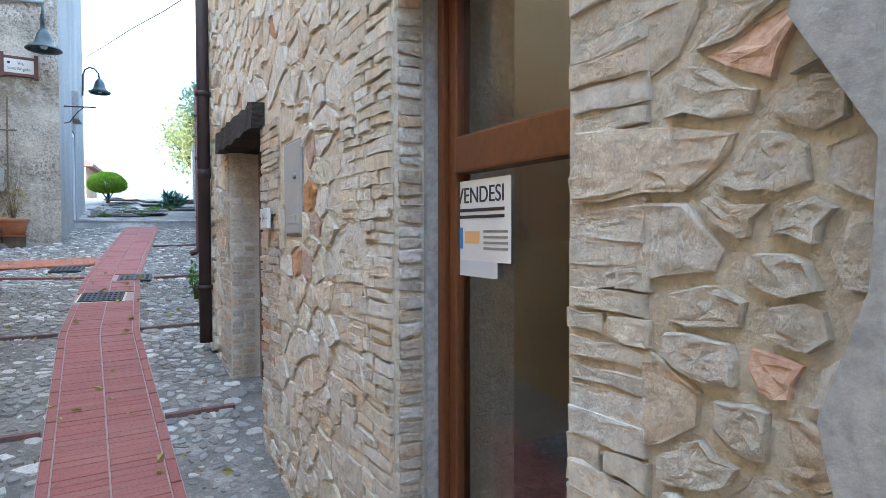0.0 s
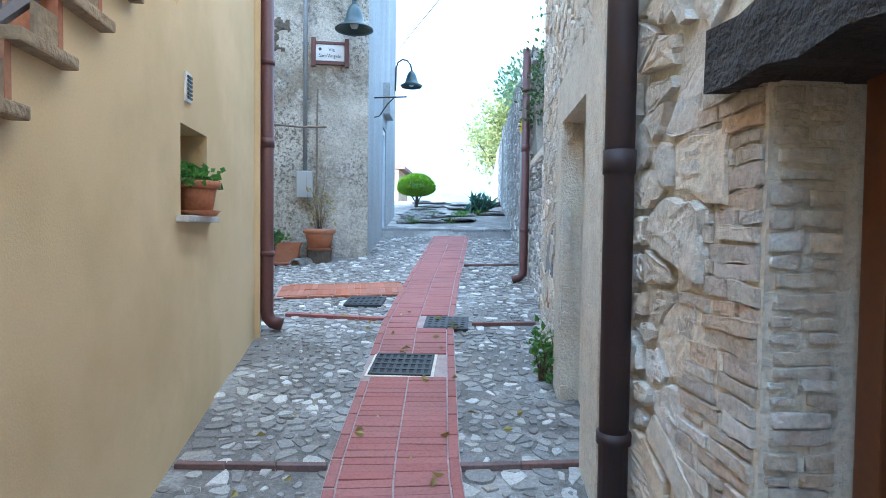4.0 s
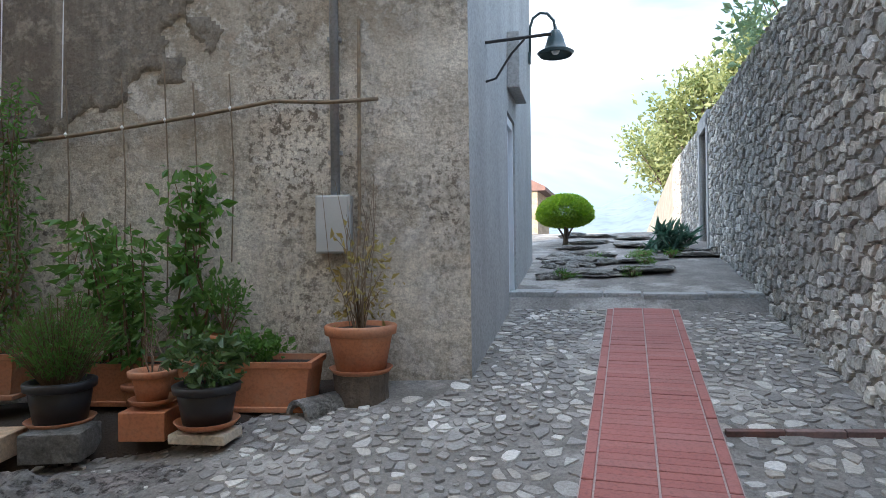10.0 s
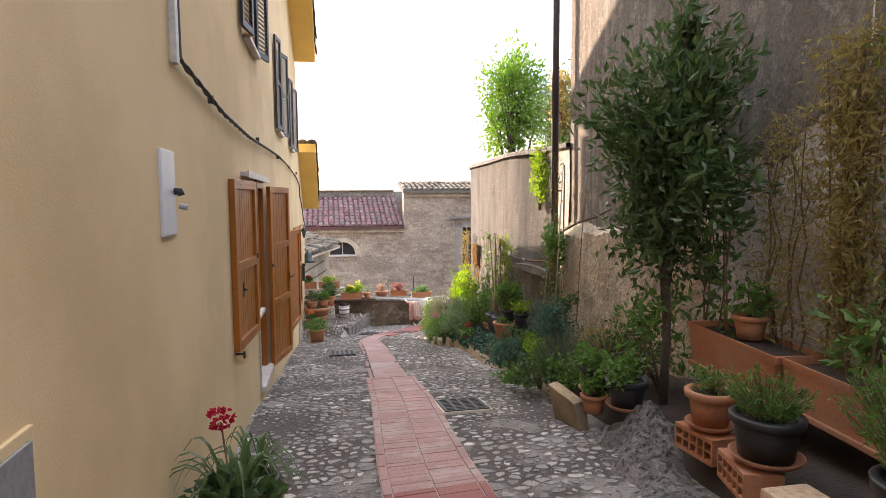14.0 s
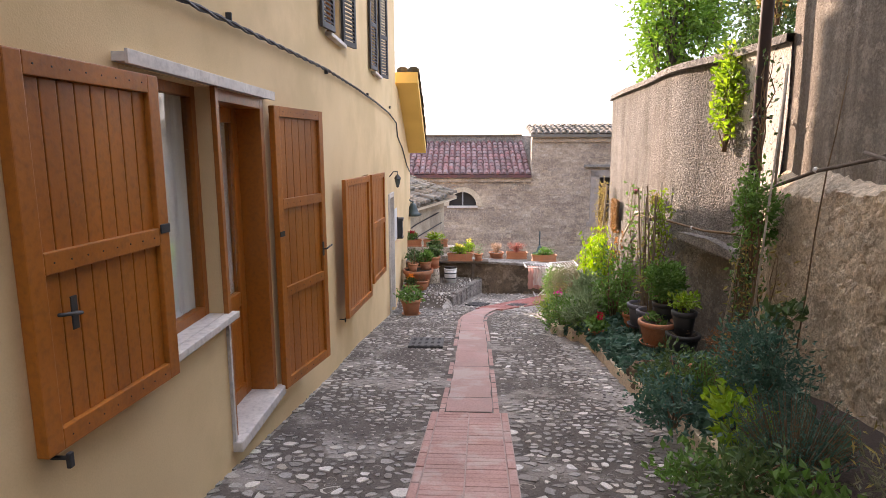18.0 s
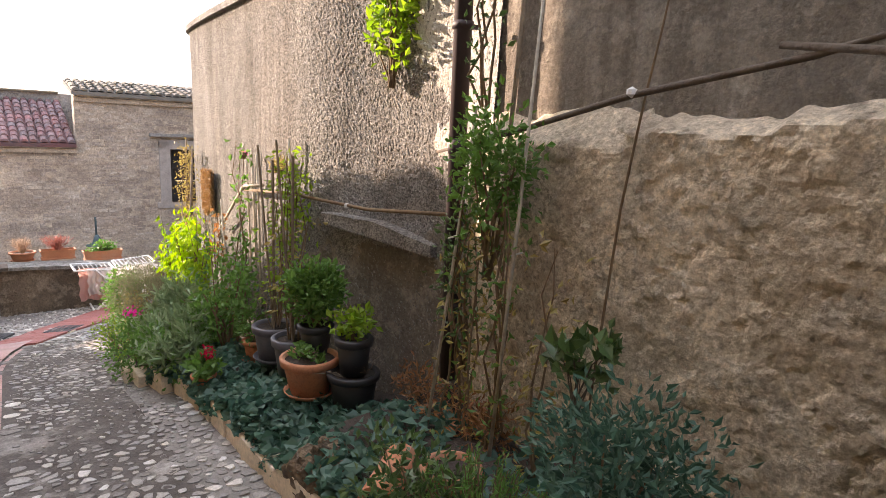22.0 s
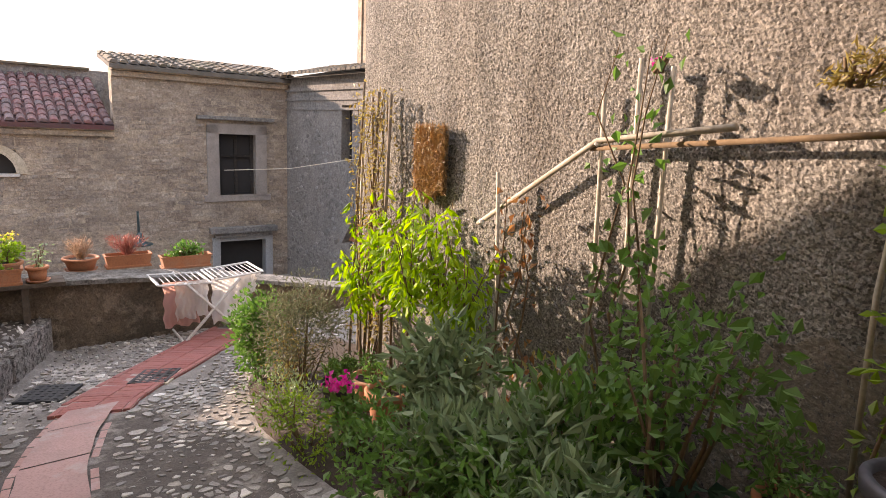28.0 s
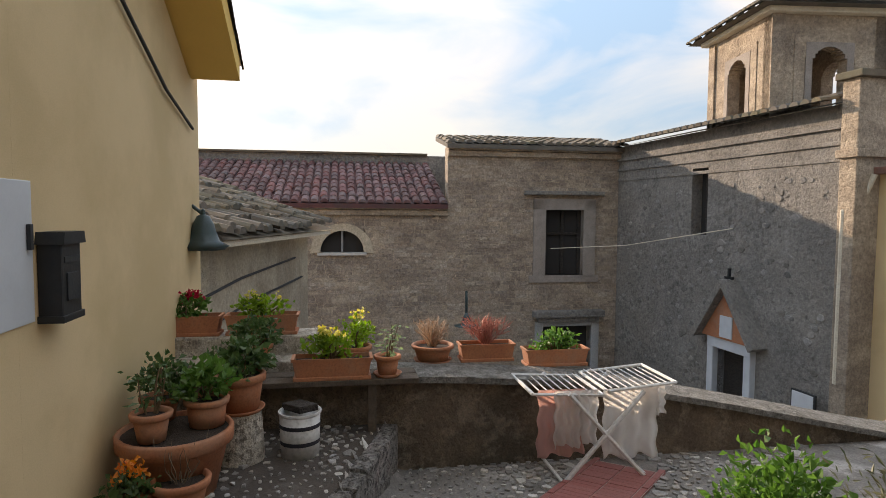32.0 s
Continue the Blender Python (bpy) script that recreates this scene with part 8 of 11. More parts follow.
def climber(m, w, h, n, label, material, leaf=0.06, width=0.4, stems=6, d=0.1, category="climbing plant", stake=True):
    """A tall thin plant trained up the wall: local x along the wall, -y out."""
    SEED[0] += 1
    rr = np.random.default_rng(SEED[0])
    th = thing("climbing_plant", m, label, category)
    cs = []
    for k in range(stems):
        x = rr.uniform(-w / 2, w / 2)
        pts = [(x * 0.5, -d, 0)]
        for j in range(1, 7):
            pts.append((x + rr.normal() * 0.035, -d + rr.normal() * 0.02, h * j / 6))
        part("stem", tube(pts, [0.008, 0.0075, 0.007, 0.006, 0.005, 0.004, 0.002], 5, None, False), "stem", th, smooth=True)
        pa_ = np.array(pts)
        t = rr.uniform(0.12, 1.0, n // stems) * 6
        i = np.minimum(t.astype(int), 5)
        cs.append(pa_[i] + (pa_[i + 1] - pa_[i]) * (t - i)[:, None] + rr.normal(size=(len(t), 3)) * [0.07, 0.05, 0.05])
    c = np.concatenate(cs)
    c[:, 1] = np.minimum(c[:, 1], -0.01)
    v, f = leaf_verts(c, rr.normal(size=c.shape) + [0, -0.3, -0.5], leaf, width, rr)
    leaf_part("foliage", v, f, material, th)["kind"] = "stuff"
    return th


climber(gp(6.15, 0.14, 0.6), 0.55, 1.85, 3400, "dry yellow-brown climber trained up the grey wall", "leaf_dry", 0.06, 0.28, 8)
climber(gp(6.5, 0.12, 0.7), 0.3, 1.75, 700, "thin green climber on the grey wall", "leaf_mid", 0.06, 0.35, 4)
climber(gp(5.75, 0.14, 0.6), 0.4, 1.5, 1100, "wispy dry climber on the grey wall", "leaf_dry", 0.05, 0.28, 6)
climber(gp(7.78, 0.14, 0.6), 0.25, 1.25, 420, "tall pepper plant with hanging leaves", "leaf_mid", 0.10, 0.5, 4)
climber(gp(7.2, 0.14, 0.6), 0.25, 0.85, 200, "leafy bean plant by the wall", "leaf_mid", 0.10, 0.7, 4)


def tree(m, height, trunk_r, crown, crown_z, n, leaf, width, material, label, clumps=40, name="tree", limbs=9, spread_=0.2):
    SEED[0] += 1
    rr = np.random.default_rng(SEED[0])
    th = thing(name, m, label, "tree")
    pts, dirs, cl = cloud(rr, n, crown, (0, 0, crown_z), clumps, spread_, 0.35)
    v, f = leaf_verts(pts, dirs, leaf, width, rr)
    leaf_part("crown", v, f, material, th)
    part("trunk", tube([(0, 0, -0.1), (0.02, 0.01, crown_z * 0.35), (-0.03, 0.02, crown_z * 0.7), (0, 0, crown_z)], [trunk_r, trunk_r * 0.85, trunk_r * 0.6, trunk_r * 0.3], 9), "bark", th, smooth=True)
    for c in cl[:limbs * 2]:
        b = Vector((0, 0, crown_z * rr.uniform(0.35, 0.9)))
        c = Vector(c)
        part("limb", tube([b, b.lerp(c, 0.5) + Vector((0, 0, 0.05)), c], [trunk_r * 0.4, trunk_r * 0.25, trunk_r * 0.1], 5, None, False), "bark", th, smooth=True)
    return th


tree(gp(4.85, 0.58, 0.0), 3.4, 0.036, (0.76, 0.6, 1.02), 1.92, 5400, 0.10, 0.4, "leaf_dark", "young dark-leaved bay tree against the grey wall", 34, spread_=0.22)
tree(gp(4.9, 0.5, 1.6), 1.6, 0.014, (0.2, 0.18, 0.5), 1.3, 160, 0.13, 0.36, "leaf_dark", "upright leading shoots of the bay tree", 9)
shrub(gp(4.75, 0.55, 0.1), (0.35, 0.3, 0.35), 0.55, 260, 0.09, 0.4, "leaf_mid", "pale green shrub at the tree's foot")
climber(gp(5.1, 0.25, 0.1), 0.6, 1.7, 260, "bare climbing stems beside the bay tree", "leaf_mid", 0.07, 0.5, 6)
shrub(gp(4.05, 0.75, 0.02), (0.36, 0.33, 0.26), 0.32, 900, 0.05, 0.18, "leaf_dry", "rounded half-dry lavender bush in the bed")
shrub(gp(4.0, 0.8, 0.0), (0.34, 0.32, 0.22), 0.26, 700, 0.05, 0.18, "leaf_lavender", "grey-green lavender growth in the bed")
for x, d, z, lab in ((4.55, 0.98, 0.1, "black plastic pot with trailing leaves"), (5.0, 0.92, 0.12, "black plastic pot with strap leaves")):
    potted(gp(x, d, z), (0.14, 0.11, 0.19), "black_plastic", lab, p_bush((0.2, 0.18, 0.13), 0.1, 260, 0.06, 0.7, "leaf_mid"))
potted(gp(4.75, 1.08, 0.0), (0.09, 0.07, 0.14), "terracotta", "small terracotta pot between black pots", p_bush((0.14, 0.13, 0.1), 0.1, 160, 0.05, 0.7, "leaf_mid"), False)
spiky(gp(3.05, 0.85, -0.22), 0.34, 0.48, 130, "bushy dark rosemary spilling from the bed", "leaf_blue")
shrub(gp(2.2, 0.72, -0.36), (0.34, 0.30, 0.32), 0.48, 2400, 0.045, 0.42, "leaf_blue", "feathery blue-green rue bush in the bed", clumps=34)
spiky(gp(1.7, 0.9, -0.42), 0.3, 0.4, 90, "bushy green rosemary in the bed", "leaf_mid", needle=0.04)
shrub(gp(3.6, 0.95, -0.2), (0.3, 0.25, 0.16), 0.15, 380, 0.06, 0.6, "leaf_mid", "low green herb in the bed")
shrub(gp(2.55, 0.95, -0.32), (0.26, 0.2, 0.16), 0.24, 260, 0.08, 0.6, "leaf_lime", "yellow-green low herb at the kerb")
tree(gp(1.65, 0.42, -0.45), 1.25, 0.012, (0.2, 0.18, 0.16), 0.75, 110, 0.09, 0.55, "leaf_dark", "small big-leaved seedling by the wall", 8)
gs7 = lane_pose(7.2, 3.45, -0.52)
potted(gs7, (0.13, 0.10, 0.2), "terracotta", "terracotta pot with dry weeds standing in the bed", None, False)
climber(gp(0.86, 0.26, -0.5), 0.6, 1.45, 200, "drying tomato vines tied beside the downpipe", "leaf_mid", 0.05, 0.45, 6, 0.14)
climber(gp(1.0, 0.28, -0.55), 0.9, 1.25, 300, "curled dry leaves on the tomato vines", "leaf_dry", 0.05, 0.4, 6, 0.14)
shrub(gp(0.92, 0.38, 0.45), (0.33, 0.17, 0.36), 0.56, 1000, 0.048, 0.55, "leaf_mid", "leafy green top of the tomato vines", clumps=48)
shrub(gp(0.72, 0.34, -0.1), (0.34, 0.16, 0.5), 0.5, 420, 0.045, 0.5, "leaf_dark", "dark leaves low on the tomato vines", clumps=16)
climber(gp(0.75, 0.2, 1.3), 0.25, 0.95, 80, "dark thin shoots climbing beside the downpipe", "leaf_dark", 0.05, 0.5, 4, 0.12)
for x0_, x1_, d0_, d1_, za_, zb_ in ((0.62, 0.70, 0.52, 0.34, -0.5, 1.3), (1.12, 1.2, 0.45, 0.34, -0.5, 2.1)):
    stake_ = thing("garden_stake", GM, "pale bamboo cane leaning on the wall", "stake", "canes by the downpipe")
    part("cane", tube([(x0_, -d0_, za_), ((x0_ + x1_) / 2 + 0.01, -(d0_ + d1_) / 2, (za_ + zb_) / 2), (x1_, -d1_, zb_)], [0.010, 0.009, 0.007], 7), "pale_cane", stake_, smooth=True)
    part("tie", tube([((x0_ + x1_) / 2 - 0.012, -(d0_ + d1_) / 2 - 0.012, 0.62), ((x0_ + x1_) / 2 + 0.03, -(d0_ + d1_) / 2 + 0.02, 0.64)], 0.005, 5), "paper", stake_)
downpipe(GM @ pose(0.36, -0.14, 0), -0.45, 7.9, "tall dark brown downpipe at the end of the grey house", "dark_pipe", r=0.052, out=0.09, elbow=False)
# branches tied as a rail
rail_b = thing("branch_rail", GM @ pose(0, -0.05, 0), "bare branch tied as a rail for climbers", "trellis")
part("branch", tube([(0.1, -0.16, 1.05), (0.9, -0.2, 1.18), (1.65, -0.22, 1.33), (2.3, -0.2, 1.42), (2.75, -0.18, 1.52)], [0.010, 0.013, 0.014, 0.012, 0.006], 7), "bark", rail_b, smooth=True)
part("branch", tube([(2.2, -0.2, 1.46), (3.0, -0.22, 1.34), (3.8, -0.2, 1.22)], [0.012, 0.016, 0.018], 7), "bark", rail_b, smooth=True)
part("upright", tube([(1.56, -0.2, 0.0), (1.575, -0.18, 0.42), (1.605, -0.17, 0.89), (1.665, -0.16, 1.33), (1.70, -0.14, 1.60), (1.74, -0.12, 2.0)], [0.006, 0.006, 0.0055, 0.005, 0.004, 0.003], 6), "stem", rail_b, smooth=True)
part("upright", tube([(0.75, -0.14, 0.2), (0.85, -0.18, 1.2), (0.95, -0.2, 2.1)], 0.012, 6), "cane", rail_b, smooth=True)
part("knot", lathe([(0, -0.022), (0.02, -0.008), (0.02, 0.01), (0, 0.022)], 8, m=pose(1.66, -0.23, 1.34)), "paper", rail_b)

# dark bushes filling the bed between the rocks and the kerb
for x, d, z, rx, rz, n, mat, lab in ((4.2, 0.55, 0.0, 0.34, 0.34, 900, "leaf_dark", "dark round bush behind the slab"), (3.3, 1.15, -0.28, 0.30, 0.22, 700, "leaf_dark", "dark leafy herb at the kerb"),
                                     (2.0, 1.2, -0.45, 0.34, 0.22, 800, "leaf_blue", "blue-green ground plant at the kerb"), (1.35, 1.05, -0.5, 0.32, 0.24, 700, "leaf_dark", "dark leafy herb by the kerb"), (2.9, 1.3, -0.36, 0.26, 0.14, 450, "leaf_mid", "low green herb by the kerb")):
    shrub(gp(x, d, z), (rx, rx * 0.9, rz), rz * 0.9, n, 0.055, 0.5, mat, lab, clumps=22)


# ---- garden bed under the curved wall ----
def gs(s, m, z=None, turn=0.0):
    return lane_pose(s, m, gsm(s, m) if z is None else z, turn)


bed2 = bmesh.new()
rows_c = []
for s in np.linspace(4.6, 15.2, 50):
    front = float(np.interp(s, [4.6, 7, 10.4, 11.4, 12.5, 13.5, 14.6, 15.2], [2.95, 3.1, 3.15, 2.85, 2.85, 2.9, 3.2, 3.5]))
    back = float(np.interp(s, [4.6, 8.2, 9, 10, 13, 14.5, 15.2], [4.0, 4.3, 4.15, 3.95, 4.1, 4.35, 4.4]))
    row = []
    for k, dz in ((0, -0.12), (0.06, 0.06), (0.35, 0.12), (0.7, 0.15), (1.0, 0.18)):
        p = sm(s, front + (back - front) * k)
        row.append(bed2.verts.new((p.x, p.y, gz(p.x, p.y) + dz + random.uniform(-0.02, 0.02))))
    rows_c.append(row)
for a, b in zip(rows_c, rows_c[1:]):
    for i in range(4):
        bed2.faces.new((a[i], a[i + 1], b[i + 1], b[i]))
bmesh.ops.recalc_face_normals(bed2, faces=bed2.faces)
tagged(part("ground_bed_curved", bed2, "soil", smooth=True), "dark soil bed under the curved wall", "soil", kind="structure")
rngk = random.Random(31)
s = 4.9
while s < 11.4:
    l = rngk.uniform(0.22, 0.42)
    m = float(np.interp(s + l / 2, [4.6, 7, 10.4, 11.4], [2.93, 3.08, 3.13, 2.83]))
    kb = part("kerb_stone", a_box(0, l - 0.015, -0.06, 0.06, -0.1, rngk.uniform(0.09, 0.14), 0.015), "limestone_joined")
    kb.matrix_basis = gs(s, m, None, rngk.uniform(-4, 4))
    tagged(kb, "rough ochre stone edging the planted bed", "kerb", "kerb stones of the bed")
    s += l
# end pier and ledge on the curved wall
pier = thing("wall_ledge", lane_pose(8.4, 4.27, 0, 12.3), "stepped rendered ledge on the garden wall", "ledge", kind="structure")
part("ledge", extrude_outline([(0.0, 0.36), (1.13, 0.46), (1.13, 0.53), (0.55, 0.53), (0.0, 0.44)], 0.18, pose(0, -0.05, 0)), "rough_render", pier)
cap_v = bmesh.new()
rows_cap = []
for p, nrm in cv:
    f, bk = p - nrm * 0.06, p + nrm * 0.46
    rows_cap.append([cap_v.verts.new((f.x, f.y, 2.38)), cap_v.verts.new((f.x, f.y, 2.45)), cap_v.verts.new((bk.x, bk.y, 2.47)), cap_v.verts.new((bk.x, bk.y, 2.38))])
for a, b in zip(rows_cap, rows_cap[1:]):
    for i in range(4):
        cap_v.faces.new((a[i], b[i], b[(i + 1) % 4], a[(i + 1) % 4]))
bmesh.ops.recalc_face_normals(cap_v, faces=cap_v.faces)
tagged(part("trim_garden_wall", cap_v, "rock"), "grey stone coping on the curved garden wall", "coping", kind="structure")

# ivy ground cover
SEED[0] += 1
rr = np.random.default_rng(SEED[0])
ivy = thing("ivy_patch", gs(8.6, 3.4), "dark glossy ivy covering the bed behind the kerb", "ground cover", kind="stuff")
inv = ivy.matrix_basis.inverted()
n = 7000
ss, mm = rr.uniform(5.6, 11.0, n), rr.uniform(0, 1, n)
frac = mm.copy()
mm = np.interp(ss, [5.6, 7, 10.4, 11], [3.05, 3.1, 3.12, 2.95]) + mm ** 1.2 * np.interp(ss, [5.6, 7, 9, 11], [0.55, 0.85, 0.75, 0.45]) - 0.06
px, py = FC.x + ss * US.x + mm * MS.x, FC.y + ss * US.y + mm * MS.y
pts = np.stack([px, py, ground_z(px, py) + 0.14 + 0.14 * frac + rr.uniform(-0.05, 0.09, n) + 0.05 * np.sin(ss * 5)], 1)
mi = np.array(inv)
pts = pts @ mi[:3, :3].T + mi[:3, 3]
v, f = leaf_verts(pts, rr.normal(size=(n, 3)) * [1, 1, 0.25] + [0, 0, 0.12], 0.085, 0.85, rr, 0.12)
leaf_part("foliage", v, f, "leaf_blue", ivy)["kind"] = "stuff"

# pots by the curved wall
dry_tall = lambda th, h: (p_dry(0.1, 0.5, 8)(th, h), part("garden_cane", tube([(0.02, 0, h), (-0.12, 0.05, h + 1.35)], 0.011, 6), "cane", th), part("garden_cane", tube([(-0.03, 0.02, h), (0.05, 0.1, h + 1.45)], 0.009, 6), "cane", th))
potted(gs(9.74, 3.63, -0.68), (0.165, 0.13, 0.27), "grey_plastic", "grey plastic pot with canes and a dying tomato plant", lambda th, h: (dry_tall(th, h), p_tall(0.18, 1.5, 300, 0.06, 0.5, "leaf_lime", 4)(th, h)))
potted(gs(9.30, 3.60, -0.64), (0.15, 0.115, 0.28), "grey_plastic", "grey plastic pot with dry stems and canes", lambda th, h: (dry_tall(th, h), p_tall(0.14, 1.0, 90, 0.05, 0.5, "leaf_dry", 4)(th, h)), False)
potted(gs(8.91, 3.55, -0.64), (0.19, 0.135, 0.25), "terracotta", "large ribbed terracotta pot holding a smaller black pot", p_bush((0.12, 0.12, 0.08), 0.05, 120, 0.06, 0.6, "leaf_mid"))
potted(gs(9.05, 3.66, -0.42), (0.115, 0.09, 0.22), "black_plastic", "black plastic pot with a dense round basil", p_bush((0.22, 0.21, 0.22), 0.26, 1700, 0.055, 0.6, "leaf_mid", None, 24), False)
potted(gs(8.62, 3.73, -0.64), (0.165, 0.135, 0.22), "black_plastic", "wide black tub carrying another pot", p_dry(0.2, 0.12, 10), False)
potted(gs(8.62, 3.73, -0.43), (0.115, 0.09, 0.25), "black_plastic", "black plastic pot with yellowing basil", p_bush((0.17, 0.16, 0.1), 0.12, 150, 0.07, 0.55, "leaf_lime"), False)
potted(gs(10.1, 3.6, -0.82), (0.10, 0.075, 0.18), "terracotta", "terracotta pot with a reddish herb", p_bush((0.2, 0.2, 0.2), 0.2, 420, 0.04, 0.5, "leaf_mid"))
potted(gs(10.04, 3.15, -0.95), (0.09, 0.07, 0.13), "terracotta", "small terracotta pot with a red geranium", p_bush((0.18, 0.17, 0.1), 0.1, 180, 0.07, 0.85, "leaf_mid", ("petal_red", 3, 0.05)), False)
tile_b = thing("clay_roof_tile", gs(7.55, 3.42, -0.45, 40) @ pose(0, 0, 0, 0, 12, 0), "broken half-round clay tile lying in the bed", "roof tile")
part("tile", extrude_outline([(0.09 * math.cos(a), 0.09 * math.sin(a)) for a in np.linspace(0, math.pi, 9)] + [(0.07 * math.cos(a), 0.07 * math.sin(a)) for a in np.linspace(math.pi, 0, 9)], 0.4), "terracotta", tile_b)
rock(gs(7.96, 3.2, -0.68), 0.2, 0.16, 0.17, "porous brown stone among the ivy", 15, "tuff_stone", "tuff")

# shrubs of the bed
shrub(gs(10.52, 3.5, -1.0), (0.40, 0.28, 0.44), 0.85, 560, 0.065, 0.6, "leaf_mid", "tall dark green rose bush by the wall", clumps=22, stem_r=0.012)
shrub(gs(10.9, 3.1, -1.15), (0.6, 0.34, 0.26), 0.28, 1500, 0.06, 0.45, "leaf_mid", "low spreading green bush over the kerb", clumps=26)
shrub(gs(11.5, 2.95, -1.3), (0.5, 0.32, 0.30), 0.30, 1200, 0.055, 0.5, "leaf_mid", "dense green bush spilling over the kerb", clumps=26)
shrub(gs(10.9, 3.45, -1.05), (0.42, 0.3, 0.3), 0.36, 700, 0.10, 0.36, "leaf_mid", "leafy green herb in the bed", clumps=20)
shrub(gs(11.8, 3.45, -1.2), (0.48, 0.34, 0.30), 0.48, 800, 0.12, 0.28, "leaf_grey", "sage with long grey-green leaves", clumps=20)
shrub(gs(12.25, 3.15, -1.4), (0.25, 0.22, 0.26), 0.30, 320, 0.06, 0.7, "leaf_mid", "magenta geranium in the bed", flowers=("petal_pink", 5, 0.06))
shrub(gs(12.6, 2.95, -1.48), (0.45, 0.28, 0.26), 0.24, 800, 0.04, 0.4, "leaf_lime", "yellow-green feathery weeds at the bed's edge", clumps=22)
shrub(gs(13.3, 3.05, -1.6), (0.42, 0.28, 0.24), 0.22, 700, 0.035, 0.4, "leaf_grey", "low grey-green weeds at the bed's edge", clumps=20)
shrub(gs(11.2, 3.75, -1.0), (0.3, 0.2, 0.26), 0.26, 220, 0.05, 0.5, "leaf_dry", "reddish dry shrub by the wall")
shrub(gs(13.7, 3.4, -1.62), (0.42, 0.40, 0.42), 0.6, 3600, 0.05, 0.2, "leaf_lavender", "round grey lavender bush", clumps=34)
shrub(gs(13.75, 3.4, -1.62), (0.34, 0.34, 0.28), 0.34, 700, 0.05, 0.2, "leaf_dry", "dry underside of the lavender bush")
shrub(gs(14.4, 3.3, -1.78), (0.30, 0.28, 0.44), 0.48, 1800, 0.055, 0.6, "leaf_mid", "bright green box shrub at the bed's end", clumps=24)
for k, (s, m) in enumerate(((12.85, 3.55), (12.55, 3.5))):
    potted(gs(s, m, -1.42 + 0.03 * k), (0.14, 0.10, 0.26), "terracotta", "tilted old terracotta pot among the plants", p_bush((0.14, 0.13, 0.1), 0.1, 160, 0.05, 0.3, "leaf_mid"), False)
potted(gs(13.2, 3.5, -1.52), (0.17, 0.13, 0.2), "black_plastic", "black plastic tub with grassy leaves", p_spike(0.16, 0.22, 40, "leaf_mid", 0.05), False)
MAT["leaf_pepper"] = leafy("bright_pepper_leaf", (0.13, 0.235, 0.02), (0.24, 0.345, 0.035), 0.45)


def pepper(m, height, n, spread_):
    """A tall pepper plant: forked stems with long leaves hanging from the upper half."""
    SEED[0] += 1
    rr = np.random.default_rng(SEED[0])
    th = thing("pepper_plant", m, "tall lime-green pepper plant glowing in the sun", "pepper plant", "pepper plants by the wall")
    fork = np.array([rr.normal() * 0.03, rr.normal() * 0.02, height * 0.45])
    part("stem", tube([(0, 0, 0), fork * 0.5 + [0.01, 0, 0], fork], [0.011, 0.009, 0.008], 6), "stem", th, smooth=True)
    cs, ds = [], []
    for k in range(6):
        a = k * 1.047 + rr.uniform(-0.3, 0.3)
        tip = fork + [math.cos(a) * spread_ * rr.uniform(0.5, 1), math.sin(a) * spread_ * 0.5, height * rr.uniform(0.12, 0.5)]
        part("shoot", tube([fork, fork * 0.45 + tip * 0.55 + [0, 0, 0.03], tip], [0.006, 0.004, 0.002], 5, None, False), "stem", th, smooth=True)
        t = rr.uniform(0.15, 1.08, n // 6)[:, None]
        out = rr.normal(size=(n // 6, 3)) * [1, 0.7, 0.15]
        out /= np.linalg.norm(out, axis=1)[:, None]
        cs.append(fork + (tip - fork) * t + out * rr.uniform(0.02, 0.10, (n // 6, 1)) - np.array([0, 0, 1]) * rr.uniform(0, 0.26, (n // 6, 1)))
        ds.append(out * 0.75 + [0, 0, -0.8] + rr.normal(size=out.shape) * 0.25)
    v, f = leaf_verts(np.concatenate(cs), np.concatenate(ds), 0.088, 0.4, rr, 0.3)
    leaf_part("foliage", v, f, "leaf_pepper", th)["kind"] = "stuff"
    return th


for s_, m_, h_ in ((13.25, 3.7, 1.42), (12.92, 3.76, 1.5), (12.6, 3.66, 1.52), (12.3, 3.74, 1.45), (12.0, 3.7, 1.4)):
    pepper(lane_pose(s_, m_, -1.42 + (13.25 - s_) * 0.1), h_ + 0.22, 270, 0.26)
climber(lane_pose(13.75, 4.12, -1.5, 180), 0.75, 2.35, 1500, "dry brown bean vines on tall canes", "leaf_dry", 0.045, 0.4, 8, 0.12)
climber(lane_pose(11.75, 3.95, -1.1, 180), 0.25, 1.35, 90, "reddish dry chilli plant hanging from the bar", "leaf_rusty", 0.06, 0.6, 3, 0.16)
climber(lane_pose(9.9, 3.98, -0.8, 180), 0.5, 1.75, 420, "tomato vine with yellowing leaves", "leaf_lime", 0.06, 0.5, 6, 0.16)
climber(lane_pose(11.0, 3.95, -0.9, 180), 0.35, 1.9, 130, "thin rose with a pink bud on the wall", "leaf_mid", 0.07, 0.6, 3, 0.14)
bud = shrub(lane_pose(10.95, 3.82, 0.86), (0.03, 0.03, 0.03), 0.03, 10, 0.04, 0.6, "leaf_mid", "single pink rose bud", "flower", "rose_bud", flowers=("petal_pink", 1, 0.04))
canes = thing("cane_trellis", FM, "bar of tied garden canes along the garden wall", "trellis")
